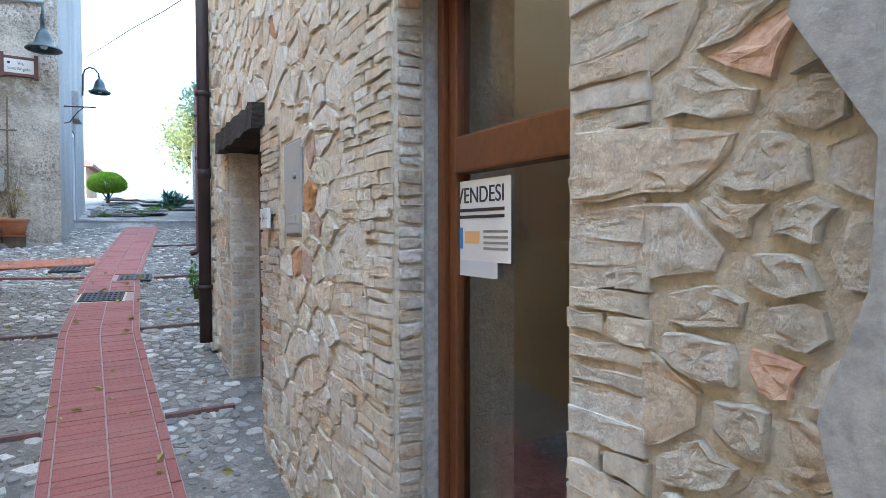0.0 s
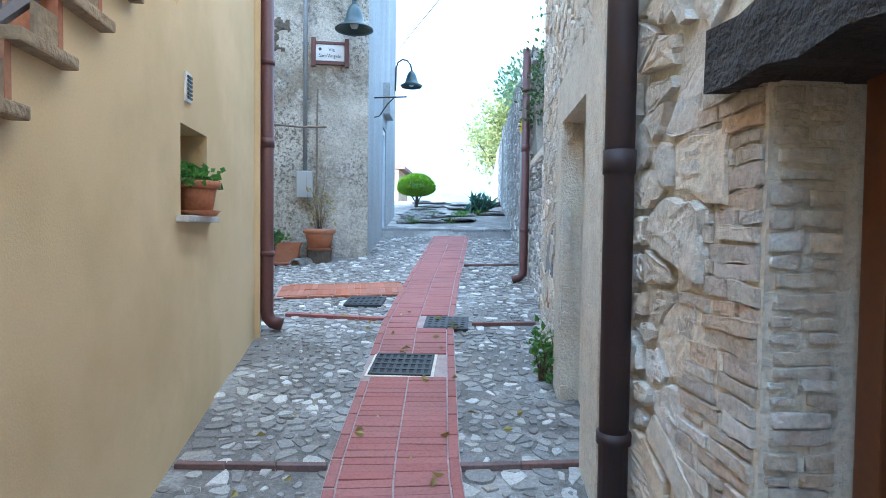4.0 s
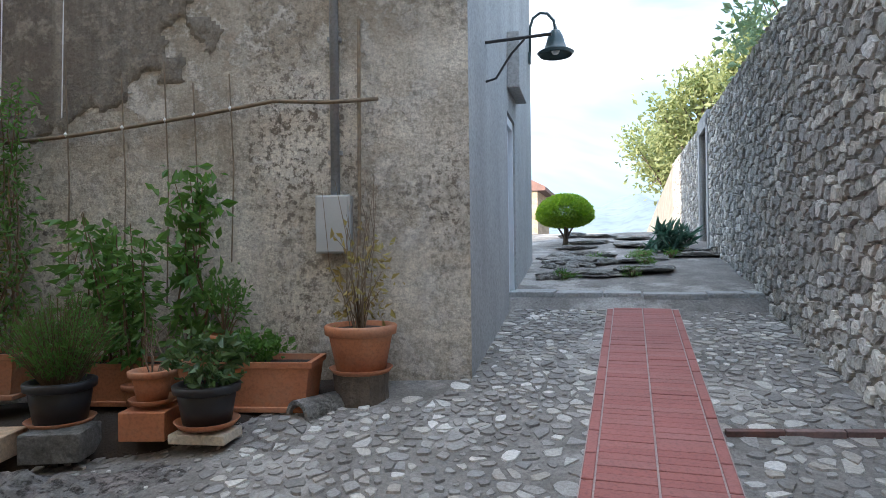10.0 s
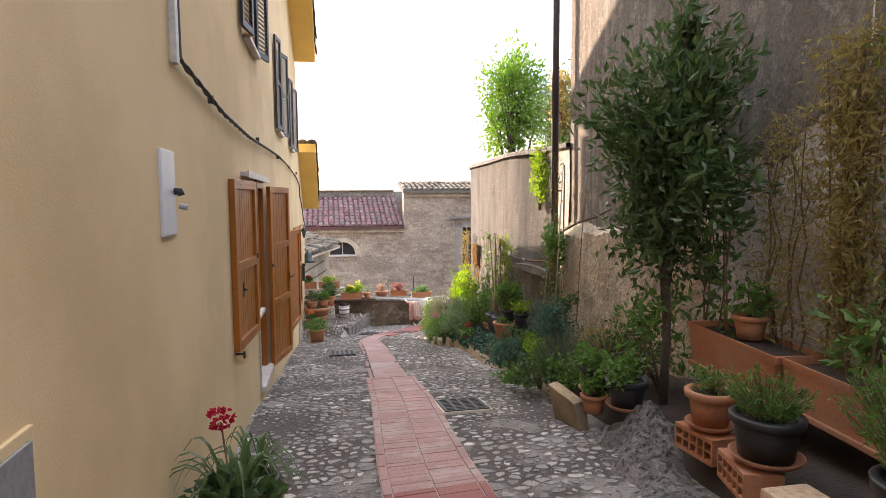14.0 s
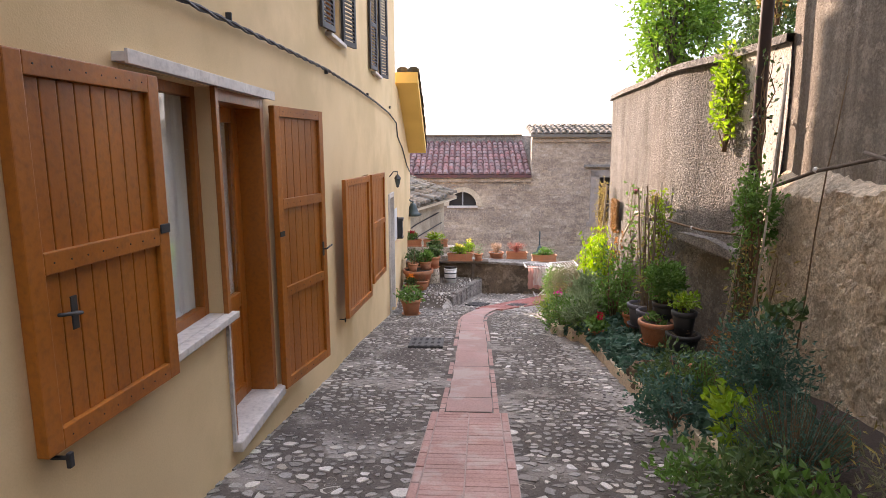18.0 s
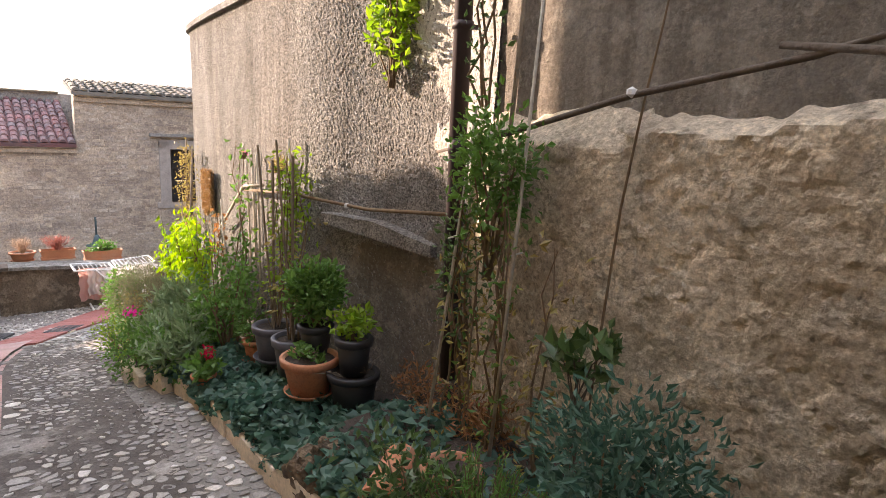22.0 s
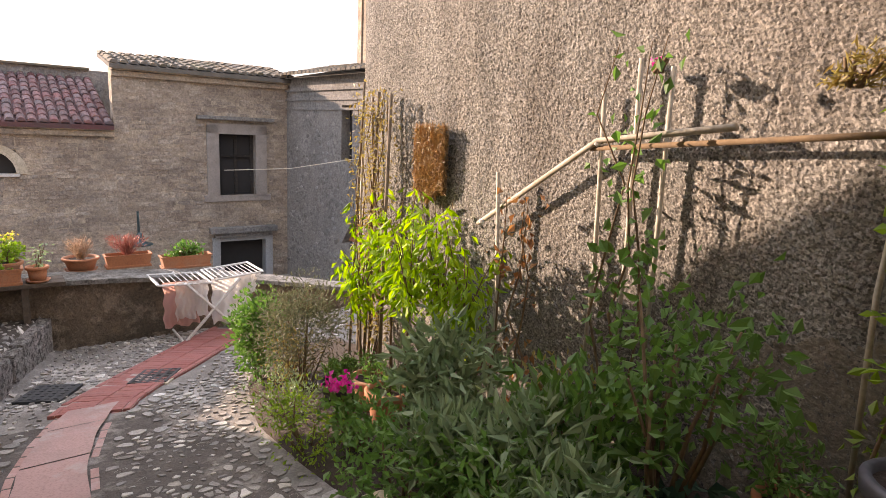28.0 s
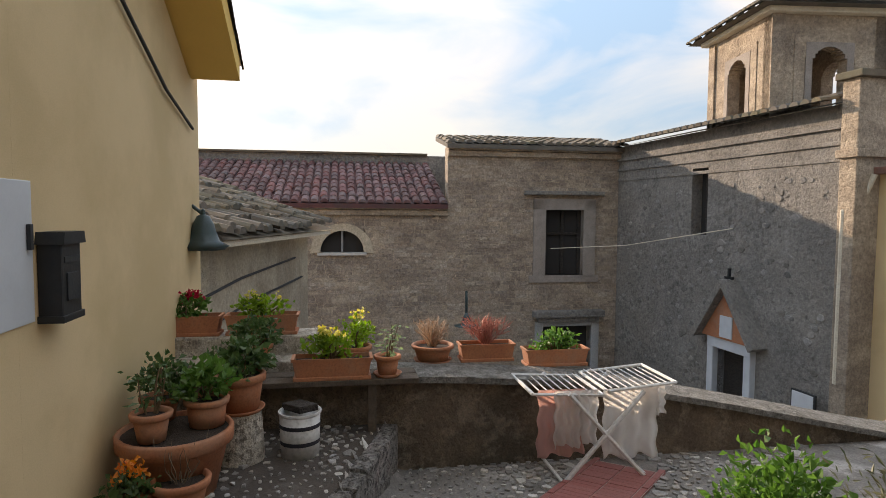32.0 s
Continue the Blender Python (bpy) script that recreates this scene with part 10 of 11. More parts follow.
def lay_strip(name, spine, label, singles, pick, half=0.255, edge=0.05, pitch=0.066, material="paver"):
    holder = thing(name, pose(0, 0, 0), label, "paving", kind="structure")
    cross = brick_mesh("brick", half - 0.010, pitch - 0.0025, 0.05, 0.002, material)
    along = brick_mesh("edge_brick", 0.24, edge, 0.05, 0.003, material)
    pts = [Vector(p) for p in spine]
    length = [0.0]
    for a, b in zip(pts, pts[1:]):
        length.append(length[-1] + (b - a).length)

    def at(t):
        i = min(max(int(np.searchsorted(length, t)) - 1, 0), len(pts) - 2)
        d = (pts[i + 1] - pts[i]).normalized()
        return pts[i] + d * (t - length[i]), d

    rr_ = random.Random(len(name))
    jv, jf, made = [], [], 0
    items = []
    t = 0.03
    while t < length[-1]:
        for sg in (-1, 1):
            items.append((t, sg * half / 2, 0, cross))
        t += pitch
    t = 0.12
    while t < length[-1]:
        for sg in (-1, 1):
            items.append((t, sg * (half + edge / 2 + 0.004), 0, along))
        t += 0.25
    for t, off, turn, me in items:
        p, d = at(t)
        nrm = Vector((-d.y, d.x))
        q = p + nrm * off
        if any(hx0 < q.x < hx1 and hy0 < q.y < hy1 for hx0, hx1, hy0, hy1 in GRATES):
            continue
        ang = math.atan2(d.y, d.x) + (math.pi / 2 if me is cross else 0)
        slope = (gz(p.x + d.x * 0.1, p.y + d.y * 0.1) - gz(p.x - d.x * 0.1, p.y - d.y * 0.1)) / 0.2
        dz = Vector((d.x, d.y, slope)).normalized()
        tip = Vector((-(gz(q.x + 0.1, q.y) - gz(q.x - 0.1, q.y)) / 0.2, -(gz(q.x, q.y + 0.1) - gz(q.x, q.y - 0.1)) / 0.2, 1)).normalized()
        dz = (dz - tip * dz.dot(tip)).normalized()
        sd_ = dz.cross(tip).normalized()
        up_ = sd_.cross(dz)
        basis = Matrix((dz, -sd_, up_)).transposed() if me is not cross else Matrix((-sd_, -dz, up_)).transposed()
        m = Matrix.Translation((q.x, q.y, gz(q.x, q.y) + 0.020 + rr_.uniform(-0.002, 0.002))) @ basis.to_4x4()
        if made < singles and pick(q):
            piece("brick", me, holder, m)
            made += 1
        else:
            o = len(jv)
            jv += [tuple(m @ v.co) for v in me.vertices]
            jf += [tuple(i + o for i in p_.vertices) for p_ in me.polygons]
    if jv:
        ob = new("brickwork", mesh_of("brickwork", jv, jf, material + "_joined"))
        ob.parent = holder
        ob["kind"] = "stuff"
    bv, bf = [], []
    for i, p in enumerate(pts):
        d = (pts[min(i + 1, len(pts) - 1)] - pts[max(i - 1, 0)]).normalized()
        nrm = Vector((-d.y, d.x))
        for k in (-1, 1):
            q = p + nrm * k * (half + edge + 0.01)
            bv.append((q.x, q.y, gz(q.x, q.y) + 0.012))
        if i:
            bf.append((2 * i - 2, 2 * i, 2 * i + 1, 2 * i - 1))
    ob = new("mortar_bed", mesh_of("mortar_bed", bv, bf, "strip_mortar"))
    ob.parent = holder
    return holder


MAT["strip_mortar"] = surface("strip_mortar", (0.44, 0.34, 0.31), (0.33, 0.24, 0.215), 0.95, scale=6, grain=60, bump=0.3)
GRATES = [(-0.24, 0.24, 7.24, 7.72), (0.05, 0.45, 8.35, 8.76)]
lay_strip("pavement_lane", SPINE, "strip of red paving bricks up the first lane", 330, lambda q: 2.8 < q.y < 8.5)
lay_strip("pavement_corner", SPINE2[:12], "strip of red paving bricks at the lane's corner", 120, lambda q: True)
lay_slabs = thing("pavement_pink", pose(0, 0, 0), "worn pink cement slabs down the second lane", "paving", kind="structure")
MAT["pink_cement"] = surface("worn_pink_cement", (0.44, 0.275, 0.25), (0.37, 0.225, 0.205), 0.88, scale=1.6, grain=60, bump=0.4, patch=(0.40, 0.34, 0.315), patch_scale=1.8, patch_amount=0.7, stain=(0.30, 0.21, 0.19), stain_scale=2.0, stain_amount=0.5)
lane_mid = lambda s: float(np.interp(s, [p[0] for p in lane_line], [p[1] for p in lane_line]))
sa = 7.15
rs_ = random.Random(14)
while sa < 14.75:
    ln_ = min(rs_.uniform(0.42, 0.95), 14.85 - sa)
    gv_, gf_ = [], []
    nl = max(2, int(ln_ / 0.12))
    lift_ = rs_.uniform(0.018, 0.022)
    for i_ in range(nl + 1):
        s_ = sa + (ln_ - 0.014) * i_ / nl
        for j_ in range(5):
            p_ = sm(s_, lane_mid(s_) - 0.20 + 0.39 * j_ / 4 + 0.006 * math.sin(s_ * 9 + j_) * (j_ in (0, 4)))
            gv_.append((p_.x, p_.y, gz(p_.x, p_.y) + lift_))
            if i_ and j_:
                q_ = 5 * i_ + j_
                gf_.append((q_, q_ - 1, q_ - 6, q_ - 5))
    piece("slab", mesh_of("slab", gv_, gf_, "pink_cement", True), lay_slabs)
    sa += ln_
for side_, skip_ in ((-0.235, 0.12), (0.225, 0.2)):
    sb = 7.15
    while sb < 14.75:
        lb_ = rs_.uniform(0.17, 0.21)
        if rs_.random() > skip_:
            p_, q_ = sm(sb + lb_ / 2, lane_mid(sb + lb_ / 2) + side_), sm(sb + lb_, lane_mid(sb + lb_) + side_)
            dz_ = (gz(q_.x, q_.y) - gz(p_.x, p_.y)) / (lb_ / 2)
            piece("edge_brick", brick_mesh("edge_brick", lb_ - 0.012, 0.05, 0.05, 0.003, "paver_pale"), lay_slabs, pose(p_.x, p_.y, gz(p_.x, p_.y) - 0.005, 0, 0, math.degrees(math.atan2(q_.y - p_.y, q_.x - p_.x))) @ pose(0, 0, 0, 0, -math.degrees(math.atan(dz_))))
        sb += lb_
lay_strip("pavement_lane_two", SPINE2[11:29], "strip of pinkish paving bricks down the second lane", 300, lambda q: -11.0 < q.x < -2.5, material="paver_pale")
lay_strip("pavement_terrace", SPINE3, "strip of red paving bricks on the terrace", 60, lambda q: True)
MAT["paver_orange"] = surface("orange_paving_brick", (0.42, 0.155, 0.085), (0.35, 0.125, 0.075), 0.82, scale=3, grain=60, bump=0.3, per_piece=0.1)
MAT["paver_orange_joined"] = surface("orange_paving_brick_rest", (0.42, 0.155, 0.085), (0.35, 0.125, 0.075), 0.82, scale=3, grain=60, bump=0.3, island=0.1)
CROSS = [(-0.30, 9.88), (-1.0, 9.74), (-1.62, 9.62)]
lay_strip("pavement_cross", CROSS, "short strip of orange-red bricks towards the grey house", 60, lambda q: True, 0.24, material="paver_orange")
def tilt_to_ground(x, y, turn):
    dzx, dzy = (gz(x + 0.1, y) - gz(x - 0.1, y)) / 0.2, (gz(x, y + 0.1) - gz(x, y - 0.1)) / 0.2
    nrm = Vector((-dzx, -dzy, 1)).normalized()
    xa = Vector((math.cos(radians(turn)), math.sin(radians(turn)), 0))
    xa = (xa - nrm * xa.dot(nrm)).normalized()
    return Matrix.Translation((x, y, gz(x, y) + 0.02)) @ Matrix((xa, nrm.cross(xa), nrm)).transposed().to_4x4()


MAT["kerb_dark"] = surface("dirty_edge_brick", (0.25, 0.135, 0.115), (0.15, 0.095, 0.085), 0.9, scale=8, grain=50, bump=0.4, per_piece=0.2)
KERBS = ((-1.24, 8.75, -0.31, 8.66), (0.47, 8.55, 1.03, 8.62), (-0.92, 6.08, -0.19, 6.11), (0.44, 6.15, 1.02, 6.22), (0.34, 11.29, 1.14, 11.42), (-0.55, 4.0, 0.06, 4.05), (0.70, 4.1, 1.12, 4.15))
for k, (xa, ya, xb, yb) in enumerate(KERBS):
    n = max(2, round(math.hypot(xb - xa, yb - ya) / 0.25))
    me = brick_mesh("edge_brick", math.hypot(xb - xa, yb - ya) / n - 0.006, 0.055 if k == 0 else 0.036, 0.05, 0.003, "paver" if k == 0 else "kerb_dark")
    hold = thing("drain_kerb", pose(0, 0, 0), "single row of red bricks across the cobbles", "paving", kind="structure")
    for i in range(n):
        t = (i + 0.5) / n
        x, y = xa + (xb - xa) * t, ya + (yb - ya) * t
        piece("brick", me, hold, Matrix.Translation((0, 0, 0.002)) @ tilt_to_ground(x, y, math.degrees(math.atan2(yb - ya, xb - xa))))


def grating(x, y, w, d, turn, label, bars=True):
    th = thing("drain_grate", tilt_to_ground(x, y, turn), label, "drain")
    part("rim", a_box(-w / 2 - 0.02, w / 2 + 0.02, -d / 2 - 0.02, d / 2 + 0.02, -0.03, 0.0, 0.003), "mortar" if bars else "iron", th)
    # under bars the fill is near-black, coloured as the pit's shade
    part("pit", a_box(-w / 2, w / 2, -d / 2, d / 2, -0.03, 0.003), "dark_gap" if bars else "iron", th)
    if bars:
        for k in range(5):
            y0 = -d / 2 + k * (d - 0.03) / 4
            part("cross_bar", a_box(-w / 2, w / 2, y0, y0 + 0.03, -0.01, 0.010, 0.002), "iron", th)
        for k in range(9):
            x0 = -w / 2 + k * (w - 0.02) / 8
            part("bar", a_box(x0, x0 + 0.02, -d / 2, d / 2, -0.01, 0.0085, 0.002), "iron", th)
    else:
        for k in range(6):
            for j in range(5):
                part("tread_stud", a_box(-w / 2 + (k + 0.2) * w / 6, -w / 2 + (k + 0.8) * w / 6, -d / 2 + (j + 0.25) * d / 5, -d / 2 + (j + 0.75) * d / 5, 0.0, 0.008, 0.002), "iron", th)
    return th


grating(0.0, 7.48, 0.42, 0.42, 0, "dark cast iron drain grating in the brick strip")
grating(0.25, 8.56, 0.34, 0.34, 0, "dark cast iron manhole cover beside the strip", False)
grating(-0.6, 9.27, 0.33, 0.31, 0, "dark cast iron manhole cover in the cobbles", False)
g = sm(4.95, 1.94)
grating(g.x, g.y, 0.5, 0.42, LANE, "dark cast iron drain grating beside the strip")
g = sm(10.34, 0.93)
grating(g.x, g.y, 0.6, 0.42, LANE, "dark cast iron manhole cover in the cobbles", False)
g = sm(15.5, 2.63)
grating(g.x, g.y, 0.46, 0.36, LANE - 30, "dark cast iron drain grating on the terrace")
g = sm(15.6, 1.75)
grating(g.x, g.y, 0.4, 0.36, LANE - 30, "dark iron cover on the terrace", False)
grating(-1.75, 9.25, 0.36, 0.36, 10, "dark iron cover at the lane's corner", False)
grating(-1.72, 8.9, 0.3, 0.22, 10, "dark iron cover at the lane's corner", False)


def in_strip(x, y, spine, half):
    arr = np.array(spine)
    d = np.min(np.hypot(arr[:, 0][None] - x[:, None], arr[:, 1][None] - y[:, None]), 1)
    return d < half


# trodden earth between the terrace's cobbles
MAT["earth"] = surface("trodden_earth", (0.085, 0.068, 0.056), (0.055, 0.045, 0.038), 0.97, scale=5, grain=50, bump=0.8, patch=(0.15, 0.13, 0.112), patch_scale=2.5, patch_amount=0.5)
ev, ef = [], []
for i, s in enumerate(np.linspace(14.6, 17.5, 40)):
    edge_m = float(np.interp(s, KERB_S, KERB_M)) - 0.06 if s > 14.9 else 1.0
    for j in range(9):
        p = sm(s, 0.03 + (edge_m - 0.03) * j / 8)
        ev.append((p.x, p.y, gz(p.x, p.y) + 0.003))
        if i and j:
            ef.append((9 * i + j, 9 * i + j - 1, 9 * i + j - 10, 9 * i + j - 9))
rk_ = random.Random(91)
ks_ = 15.25
while ks_ < 17.3:
    kl_ = rk_.uniform(0.2, 0.36)
    a_, b_ = sm(ks_, float(np.interp(ks_, KERB_S, KERB_M))), sm(ks_ + kl_, float(np.interp(ks_ + kl_, KERB_S, KERB_M)))
    kerb_ = part("kerb_stone", a_box(0.005, (b_ - a_).length - 0.008, -0.07, 0.07, -0.45, rk_.uniform(-0.03, 0.02), 0.03), "outcrop_rock")
    kerb_.matrix_basis = pose(a_.x, a_.y, -1.665, 0, 0, math.degrees(math.atan2(b_.y - a_.y, b_.x - a_.x)) + rk_.uniform(-4, 4))
    tagged(kerb_, "worn grey stone edging the raised cobbled platform", "kerb", "kerb stones of the platform")
    ks_ += kl_
MAT["lane_earth"] = surface("earth_and_worn_cement", (0.125, 0.108, 0.094), (0.075, 0.064, 0.056), 0.97, scale=5, grain=50, bump=0.8, patch=(0.30, 0.275, 0.25), patch_scale=1.3, patch_amount=0.8, grit=(40, 0.3))
ls_, lm_ = np.meshgrid(np.arange(1.2, 14.65, 0.1), np.linspace(0.03, 2.72, 28))
lx_, ly_ = FC.x + US.x * ls_ + MS.x * lm_, FC.y + US.y * ls_ + MS.y * lm_
sink_ = 0.012 * np.clip(1 - (ls_ - 1.2) / 0.8, 0, 1)
tagged(new("ground_lane", grid_mesh("ground_lane", np.stack([lx_, ly_, ground_z(lx_, ly_) - 0.0065 - sink_], -1), "lane_earth")), "dark earth and worn cement between the cobbles", "ground", kind="structure")
tagged(new("ground_terrace", mesh_of("ground_terrace", ev, ef, "earth", True)), "dark trodden earth between the terrace cobbles", "ground", kind="structure")


def lay_cobbles():
    """Rounded river stones bedded in the cement, by rows; a few hundred are pieces of their own."""
    rr_ = np.random.default_rng(4)
    xs, ys = np.meshgrid(np.arange(-19.5, 1.6, 0.084), np.arange(-1.5, 14.1, 0.068))
    xs = xs + (np.arange(xs.shape[0]) % 2)[:, None] * 0.042
    x, y = (xs + rr_.uniform(-0.044, 0.044, xs.shape)).ravel(), (ys + rr_.uniform(-0.038, 0.038, ys.shape)).ravel()
    dx, dy = x - FC.x, y - FC.y
    s, m = dx * US.x + dy * US.y, dx * MS.x + dy * MS.y
    left = np.interp(y, [-1.5, 1.25, 8.4, 8.5], [0.35, -0.10, -1.29, -30])
    right = np.interp(y, [-1.5, -0.4, 5.7, 8.3, 14.1], [1.7, 1.62, 1.04, 1.08, 1.15])
    lane1 = (x > left + 0.03) & (x < right - 0.02) & (y < 14.08) & ((y < 8.45) | (x > -1.15) | (s > -9))
    gl = np.interp(x, [-10.45, -1.07], [9.96, 11.92])
    beyond = (y > gl) & (x < -1.07)
    front = np.interp(s, [-1.2, 0.2, 1.0, 4.4, 4.6, 7, 10.4, 11.4, 12.5, 13.5, 14.6, 15.4, 17.6], [3.0, 2.75, 2.7, 2.7, 2.93, 3.0, 3.05, 2.8, 2.8, 2.85, 3.3, 4.4, 6.0])
    lane2 = (s > -0.2) & (m > 0.02) & (m < front) & (s < 17.55)
    one = lane1 & ((s < 0.2) | (m < -0.3)) & ~beyond & ((x > -1.1) | (m < 2.9))
    ok = one | lane2
    ok &= ~(in_strip(x, y, SPINE, 0.34) & (y < 14.2)) & ~in_strip(x, y, SPINE2, 0.36) & ~in_strip(x, y, np.array([(SPINE3[0][0] + (SPINE3[-1][0] - SPINE3[0][0]) * t, SPINE3[0][1] + (SPINE3[-1][1] - SPINE3[0][1]) * t) for t in np.linspace(0, 1, 20)]), 0.36)
    ok &= ~in_strip(x, y, np.array([(-0.3 - 1.32 * t, 9.92 - 0.37 * t) for t in np.linspace(0, 1, 12)]), 0.3)
    for xa, ya, xb, yb in KERBS:
        ok &= ~in_strip(x, y, np.array([(xa + (xb - xa) * t, ya + (yb - ya) * t) for t in np.linspace(0, 1, 24)]), 0.065)
    bare = np.array([noise.noise((a * 0.9, b * 0.9, 3.0)) for a, b in zip(x[ok], y[ok])])
    on_step = (s[ok] > 15.2) & (m[ok] < np.interp(s[ok], KERB_S, KERB_M))
    bare = np.where(on_step, -1.0, bare)
    idx = np.where(ok)[0][(rr_.random(ok.sum()) > np.interp(s[ok], [-1.0, 3.0, 8.0], [0.16, 0.22, 0.26])) & (bare < np.interp(s[ok], [5.0, 9.0, 13.0, 15.5, 16.5], [0.7, 0.6, 0.5, 0.45, 0.45]))]
    x, y = x[idx], y[idx]
    k = 8
    shapes, mids = [], []
    for poly in cells(list(zip(x.tolist(), y.tolist())), 0.13):
        p = np.array(poly)
        q = np.roll(p, -1, 0)
        seg = np.hypot(*(q - p).T)
        if seg.sum() < 0.11:
            continue
        run = np.concatenate([[0], np.cumsum(seg)])
        t = np.linspace(0, run[-1], k, endpoint=False)
        closed = np.concatenate([p, p[:1]])
        mid = p.mean(0)
        out = np.stack([np.interp(t, run, closed[:, 0]), np.interp(t, run, closed[:, 1])], 1) - mid
        reach = np.hypot(out[:, 0], out[:, 1])
        round_ = np.minimum(reach, 0.09)
        out = out * (round_ / (reach + 1e-9))[:, None]
        shapes.append(out)
        mids.append(mid)
    shapes, mids = np.array(shapes), np.array(mids)
    n = len(mids)
    x, y = mids[:, 0], mids[:, 1]
    scale_ = np.clip(rr_.normal(0.74, 0.19, (n, 1)), 0.36, 0.97) * (1 + rr_.uniform(-0.17, 0.17, (n, k)))
    lx, ly = shapes[:, :, 0] * scale_, shapes[:, :, 1] * scale_
    ms, mm = (x - FC.x) * US.x + (y - FC.y) * US.y, (x - FC.x) * MS.x + (y - FC.y) * MS.y
    worn = np.array([noise.noise((a * 1.1, b * 1.1, 8.0)) for a, b in zip(x, y)])
    worn = np.clip(0.92 - 0.9 * np.maximum(worn - np.interp(ms, [0.0, 4.0, 12.0, 15.0], [0.25, 0.12, 0.05, -0.05]), 0) * 3, 0.42, 0.92) * np.interp(ms, [0.0, 4.0], [1.0, 0.9])
    lx, ly = lx * worn[:, None], ly * worn[:, None]
    stepped = (ms > 15.2) & (mm < np.interp(ms, KERB_S, KERB_M))
    h = np.where(stepped, rr_.uniform(0.004, 0.016, n), 0) + np.where(ms > 13.6, rr_.uniform(-0.001, 0.008, n), rr_.uniform(-0.0075, 0.003, n))
    lean = rr_.uniform(-0.035, 0.035, (n, 2))
    z0 = ground_z(x, y) - 0.012
    gx_ = (ground_z(x + 0.1, y) - ground_z(x - 0.1, y)) / 0.2
    gy_ = (ground_z(x, y + 0.1) - ground_z(x, y - 0.1)) / 0.2

    def ring(shrink, up):
        px_, py_ = lx * shrink, ly * shrink
        return np.stack([px_, py_, gx_[:, None] * px_ + gy_[:, None] * py_ + up[:, None] + (lean[:, :1] * px_ + lean[:, 1:] * py_) * (up[:, None] > -0.005)], -1)

    V = np.concatenate([ring(1.0, np.full(n, -0.016)), ring(0.96, h * 0.7), ring(0.84, h * 0.98), np.stack([np.zeros(n), np.zeros(n), h * 1.04], -1)[:, None]], 1)
    face = [(r * k + i, r * k + (i + 1) % k, (r + 1) * k + (i + 1) % k, (r + 1) * k + i) for r in (0, 1) for i in range(k)] + [(2 * k + i, 2 * k + (i + 1) % k, 3 * k) for i in range(k)]
    near = np.where(((x > -1.2) & (y > 5.2) & (y < 6.6)) | ((x < -5.2) & (x > -6.2) & (y < 8.6)))[0][:300]
    near_set = set(near.tolist())
    for i in near:
        piece("cobble", mesh_of("cobble", V[i], face, "cobble_single"), ground, Matrix.Translation((x[i], y[i], z0[i] + 0.012)))
    rest = np.array([i for i in range(n) if i not in near_set])
    off = np.stack([x[rest], y[rest], z0[rest] + 0.012], -1)[:, None]
    AV = (V[rest] + off).reshape(-1, 3)
    q = 3 * k + 1
    AF = []
    base = np.arange(len(rest)) * q
    me = bpy.data.meshes.new("cobbles")
    quads = np.array([f for f in face if len(f) == 4])
    tris = np.array([f for f in face if len(f) == 3])
    FQ = (base[:, None, None] + quads[None]).reshape(-1, 4).tolist()
    FT = (base[:, None, None] + tris[None]).reshape(-1, 3).tolist()
    me.from_pydata(AV.tolist(), [], FQ + FT)
    me.materials.append(MAT["cobble"])
    ob = new("cobbles", me)
    ob.parent = ground
    ob["kind"] = "stuff"


lay_cobbles()

# ---- stonework of the walls ----
rng = random.Random(42)
MAT["red_stone"] = surface("reddish_stone", (0.56, 0.36, 0.24), (0.48, 0.28, 0.18), 0.93, scale=9, grain=60, bump=0.5, per_piece=0.15)
MAT["orange_stone"] = surface("orange_stone", (0.62, 0.33, 0.155), (0.50, 0.25, 0.115), 0.93, scale=9, grain=60, bump=0.7, bump_distance=0.016, grit=(24, 0.2))
MAT["pink_stone"] = surface("pinkish_stone", (0.56, 0.41, 0.33), (0.47, 0.33, 0.26), 0.93, scale=9, grain=60, bump=0.7, bump_distance=0.016, grit=(24, 0.2))
low1 = lambda x: gz(float(np.interp(x, [0, len1], [1.0, 1.55])), float(np.interp(x, [0, len1], [5.7, -0.4]))) - 0.05
high1 = lambda x: 2.6
jamb_zones = [(0.62, 1.03), (2.12, 2.55), (3.50, 3.965), (4.77, 4.98)]
keep_out = [DOOR2, DOOR1, (0.85, 2.22, 1.27, 1.45), (2.62, 2.96, 0.71, 1.2)]
all_holes = keep_out + [(a, b, -3, 1.62) for a, b in jamb_zones]
pts = [p for p in rubble_points(5.35, low1, high1, 0.15, 1.45, rng, all_holes) if p[0] < 4.7] + [p for p in rubble_points(5.35, low1, high1, 0.105, 1.45, rng, all_holes) if p[0] >= 4.7]
polys = []
for c in cells([(x, z) for x, z in pts], 0.32):
    c = [(x, z / 1.45) for x, z in c]
    c = inside_cut(c, 5.35, low1, high1, all_holes)
    if len(c) > 2:
        polys.append(c)
brick_polys = []
for a, b in jamb_zones:
    brick_polys += thin_courses(a, b, -0.95, 1.62 if a > 3 else 1.28, rng, 0.03, 0.052, 0.1, 0.26)
near_door = lambda x, z: z < 1.9
cabinet_box = (2.655, 2.985, 0.665, 1.145)


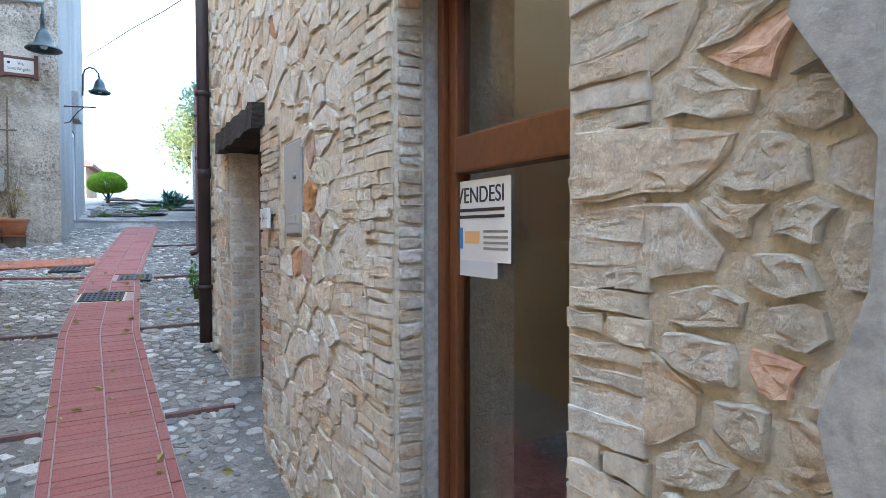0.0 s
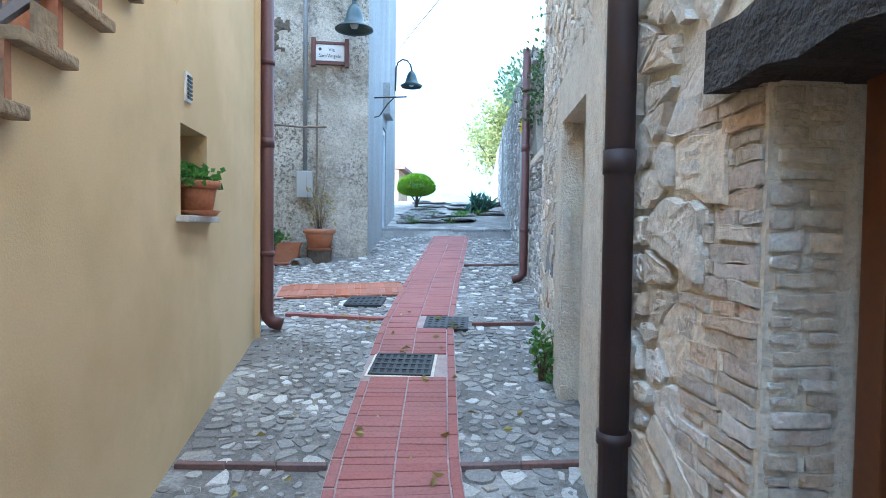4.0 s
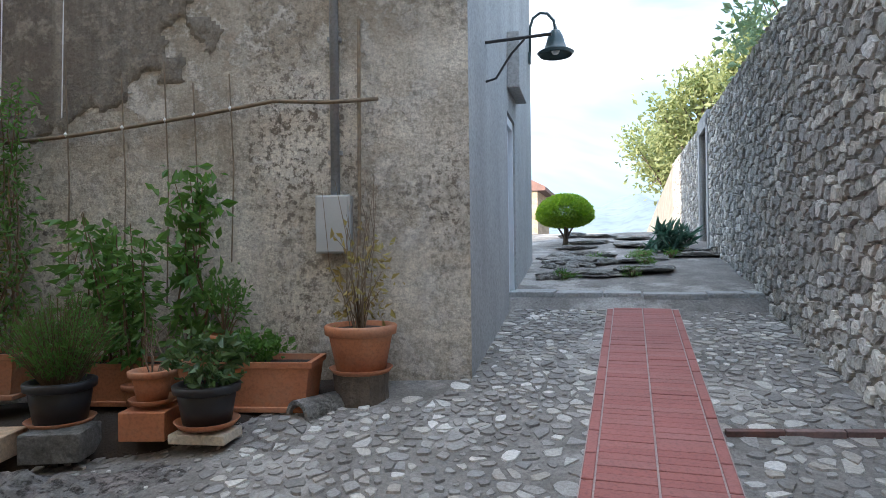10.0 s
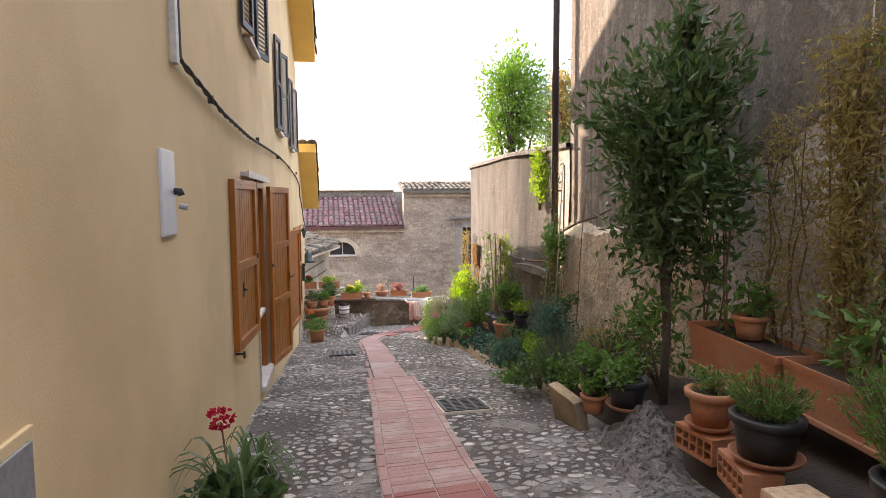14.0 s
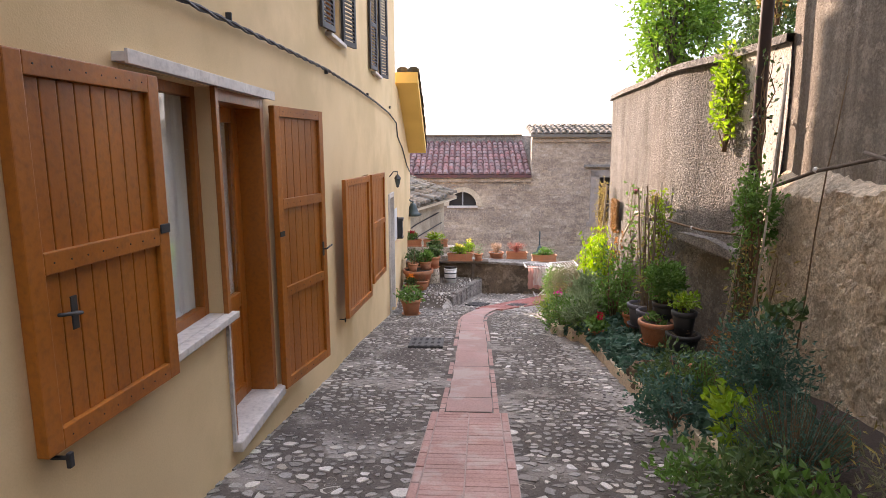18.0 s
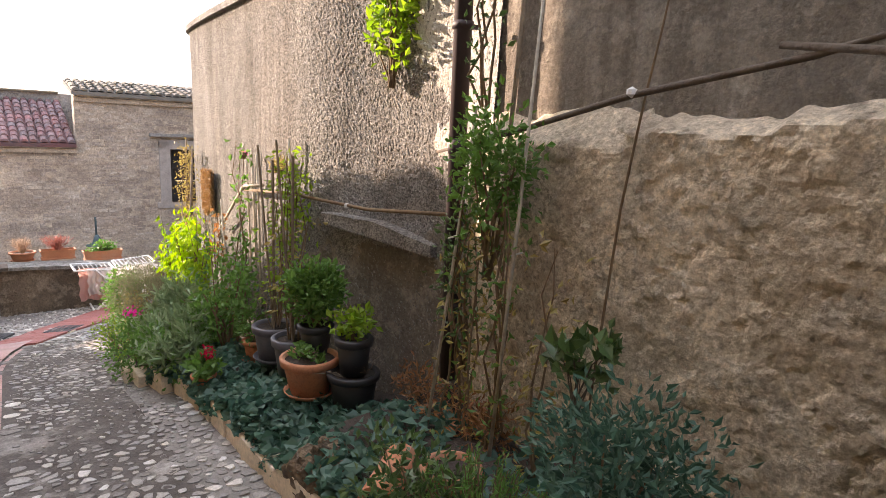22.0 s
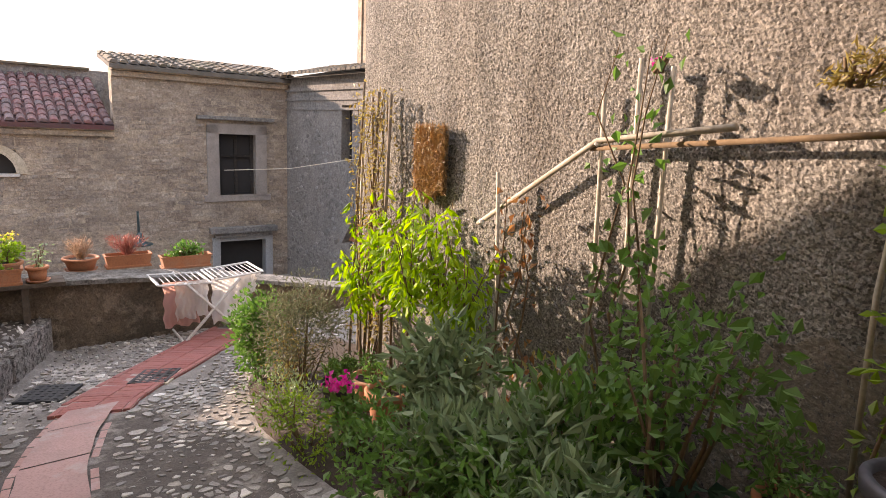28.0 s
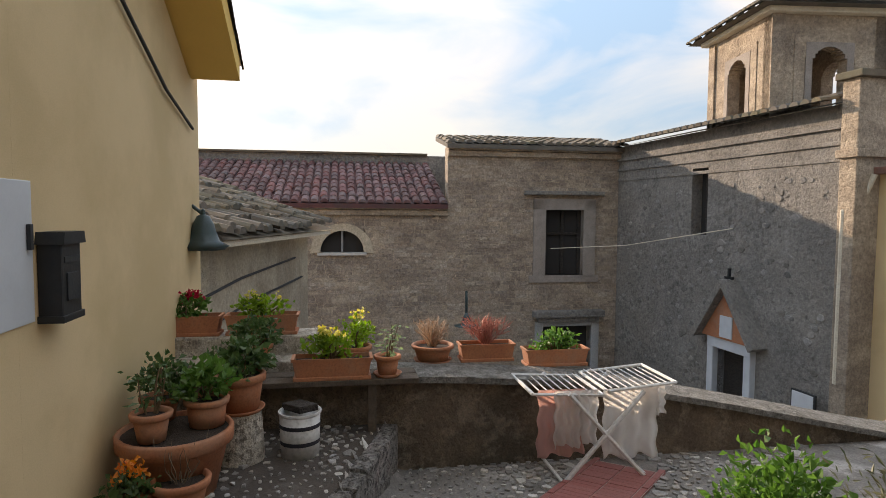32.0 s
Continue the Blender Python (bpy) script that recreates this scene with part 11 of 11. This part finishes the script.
def clear_of(poly, x0, x1, z0, z1):
    """The poly, cut back from a rectangle that it overlaps."""
    px_, pz_ = [p[0] for p in poly], [p[1] for p in poly]
    if max(px_) <= x0 or min(px_) >= x1 or max(pz_) <= z0 or min(pz_) >= z1:
        return poly
    cuts = sorted(((max(px_) - x0, (1, 0, x0)), (x1 - min(px_), (-1, 0, -x1)), (max(pz_) - z0, (0, 1, z0)), (z1 - min(pz_), (0, -1, -z1))))
    return clip_cell(poly, *cuts[0][1])


polys = [c for c in (clear_of(c, *cabinet_box) for c in polys) if len(c) > 2]
corner_polys = [c for c in polys if sum(p[0] for p in c) / len(c) < 0.66]
polys = [c for c in polys if sum(p[0] for p in c) / len(c) >= 0.66]
lay_stones(wall_stone_house, corner_polys, 0.034, 0.03, 6, "limestone", "limestone_joined", "red_stone", "stone", 80, lambda x, z: z < 2.0, 0.016, False)
lay_stones(wall_stone_house, polys, 0.022, 0.014, 7, "limestone", "limestone_joined", "red_stone", "stone", 400, lambda x, z: x > 1.5 and z < 2.2, 0.013, False,
           [((3.08, 0.92), "orange_stone"), ((3.0, 0.6), "pink_stone"), ((3.21, 0.76), "pink_stone"), ((3.15, 1.14), "pink_stone")])
lay_stones(wall_stone_house, brick_polys, 0.007, 0.015, 8, "thin_brick", "limestone_joined", "red_stone", "brick", 300, near_door, 0.006, False)
edge_rng = random.Random(5)
ragged = [(5.30 + edge_rng.uniform(-0.09, 0.09), z) for z in np.arange(-1.6, 3.4, 0.16)]
corner = part("plaster_corner", extrude_outline(ragged + [(len1, 3.3), (len1, -1.6)], 0.05, pose(0, -0.045, 0)), "side_render", wall_stone_house, "smooth grey-white plaster at the wall's end")
for x0, side in ((DOOR1[0], 1), (DOOR2[0], 1)):
    hold = thing("door_reveal", R1M @ pose(x0, 0, 0, 0, 0, 90) , "thin-brick reveal of the doorway", "reveal", kind="structure")
    top = 1.6 if x0 > 3 else 1.28
    lay_stones(hold, thin_courses(0.0, 0.10 if x0 > 3 else 0.18, -0.85, top, rng, 0.03, 0.052, 0.06, 0.12), 0.012, 0.012, 9, "thin_brick", "limestone_joined", "thin_brick", "brick", 60, near_door, 0.004)
low2 = lambda x: gz(1.0, 8.25 - x) - 0.05
holes2 = [(1.03, 2.44, -3, 1.86), (0.26, 0.78, 0.53, 1.04)]
pts = rubble_points(len2, low2, lambda x: 3.2, 0.14, 1.4, rng, holes2)
polys = []
for c in cells(pts, 0.3):
    c = inside_cut([(x, z / 1.4) for x, z in c], len2, low2, lambda x: 3.2, holes2)
    if len(c) > 2:
        polys.append(c)
lay_stones(wall_stone_house_far, polys, 0.014, 0.014, 10, "limestone", "limestone_joined", "red_stone", "stone", 200, lambda x, z: z < 1.8, 0.013, False)
# field wall: the near stretch in stones, thinner further off
low3 = lambda x: gz(1.0, 46.0 - x) - 0.05
x_from = 46.0 - 24.0
pts = [(x, z) for x, z in rubble_points(len3, low3, field_top, 0.13, 1.5, rng, [(27.1, 28.3, 0, 3.5)], 0.0) if x > x_from]
polys = []
for c in cells(pts, 0.25):
    c = [(x, z / 1.5) for x, z in c]
    cx_ = sum(p[0] for p in c) / len(c)
    c = clip_cell(c, 0, 1, field_top(cx_))
    if len(c) > 2 and max(p[0] for p in c) < len3 + 0.02:
        polys.append(c)
polys = [c for c in polys if not (sum(p[0] for p in c) / len(c) > 35.62 and sum(p[1] for p in c) / len(c) > 1.36)] + thin_courses(35.64, 37.72, 1.38, 1.66, rng, 0.045, 0.07, 0.14, 0.34)
MAT["fieldstone_single"] = surface("grey_fieldstone_single", (0.52, 0.50, 0.455), (0.36, 0.34, 0.305), 0.95, scale=9, grain=45, bump=0.9, per_piece=0.3, bump_distance=0.02, palette=((0.0, (0.54, 0.52, 0.48)), (0.4, (0.42, 0.40, 0.36)), (0.65, (0.64, 0.61, 0.55)), (0.85, (0.34, 0.315, 0.28))))
lay_stones(wall_field, polys, 0.03, 0.026, 12, "fieldstone_single", "fieldstone", "fieldstone_single", "stone", 300, lambda x, z: x > 33.0 and z < 2.4, 0.016, False)
# parapet face
pts = rubble_points(len_p, lambda x: -2.3, lambda x: parapet_top(x) - 0.02, 0.26, 1.5, rng)
polys = [c for c in ([(x, z / 1.5) for x, z in c] for c in cells(pts, 0.4)) if rng.random() > 0.45]
polys = [c for c in (clip_cell(c, 0, 1, parapet_top(sum(q[0] for q in c) / len(c)) - 0.03) for c in polys) if len(c) > 2]
lay_stones(parapet, polys, 0.05, 0.015, 13, "fieldstone_single", "fieldstone", "fieldstone_single", "stone", 80, lambda x, z: True, 0.02)
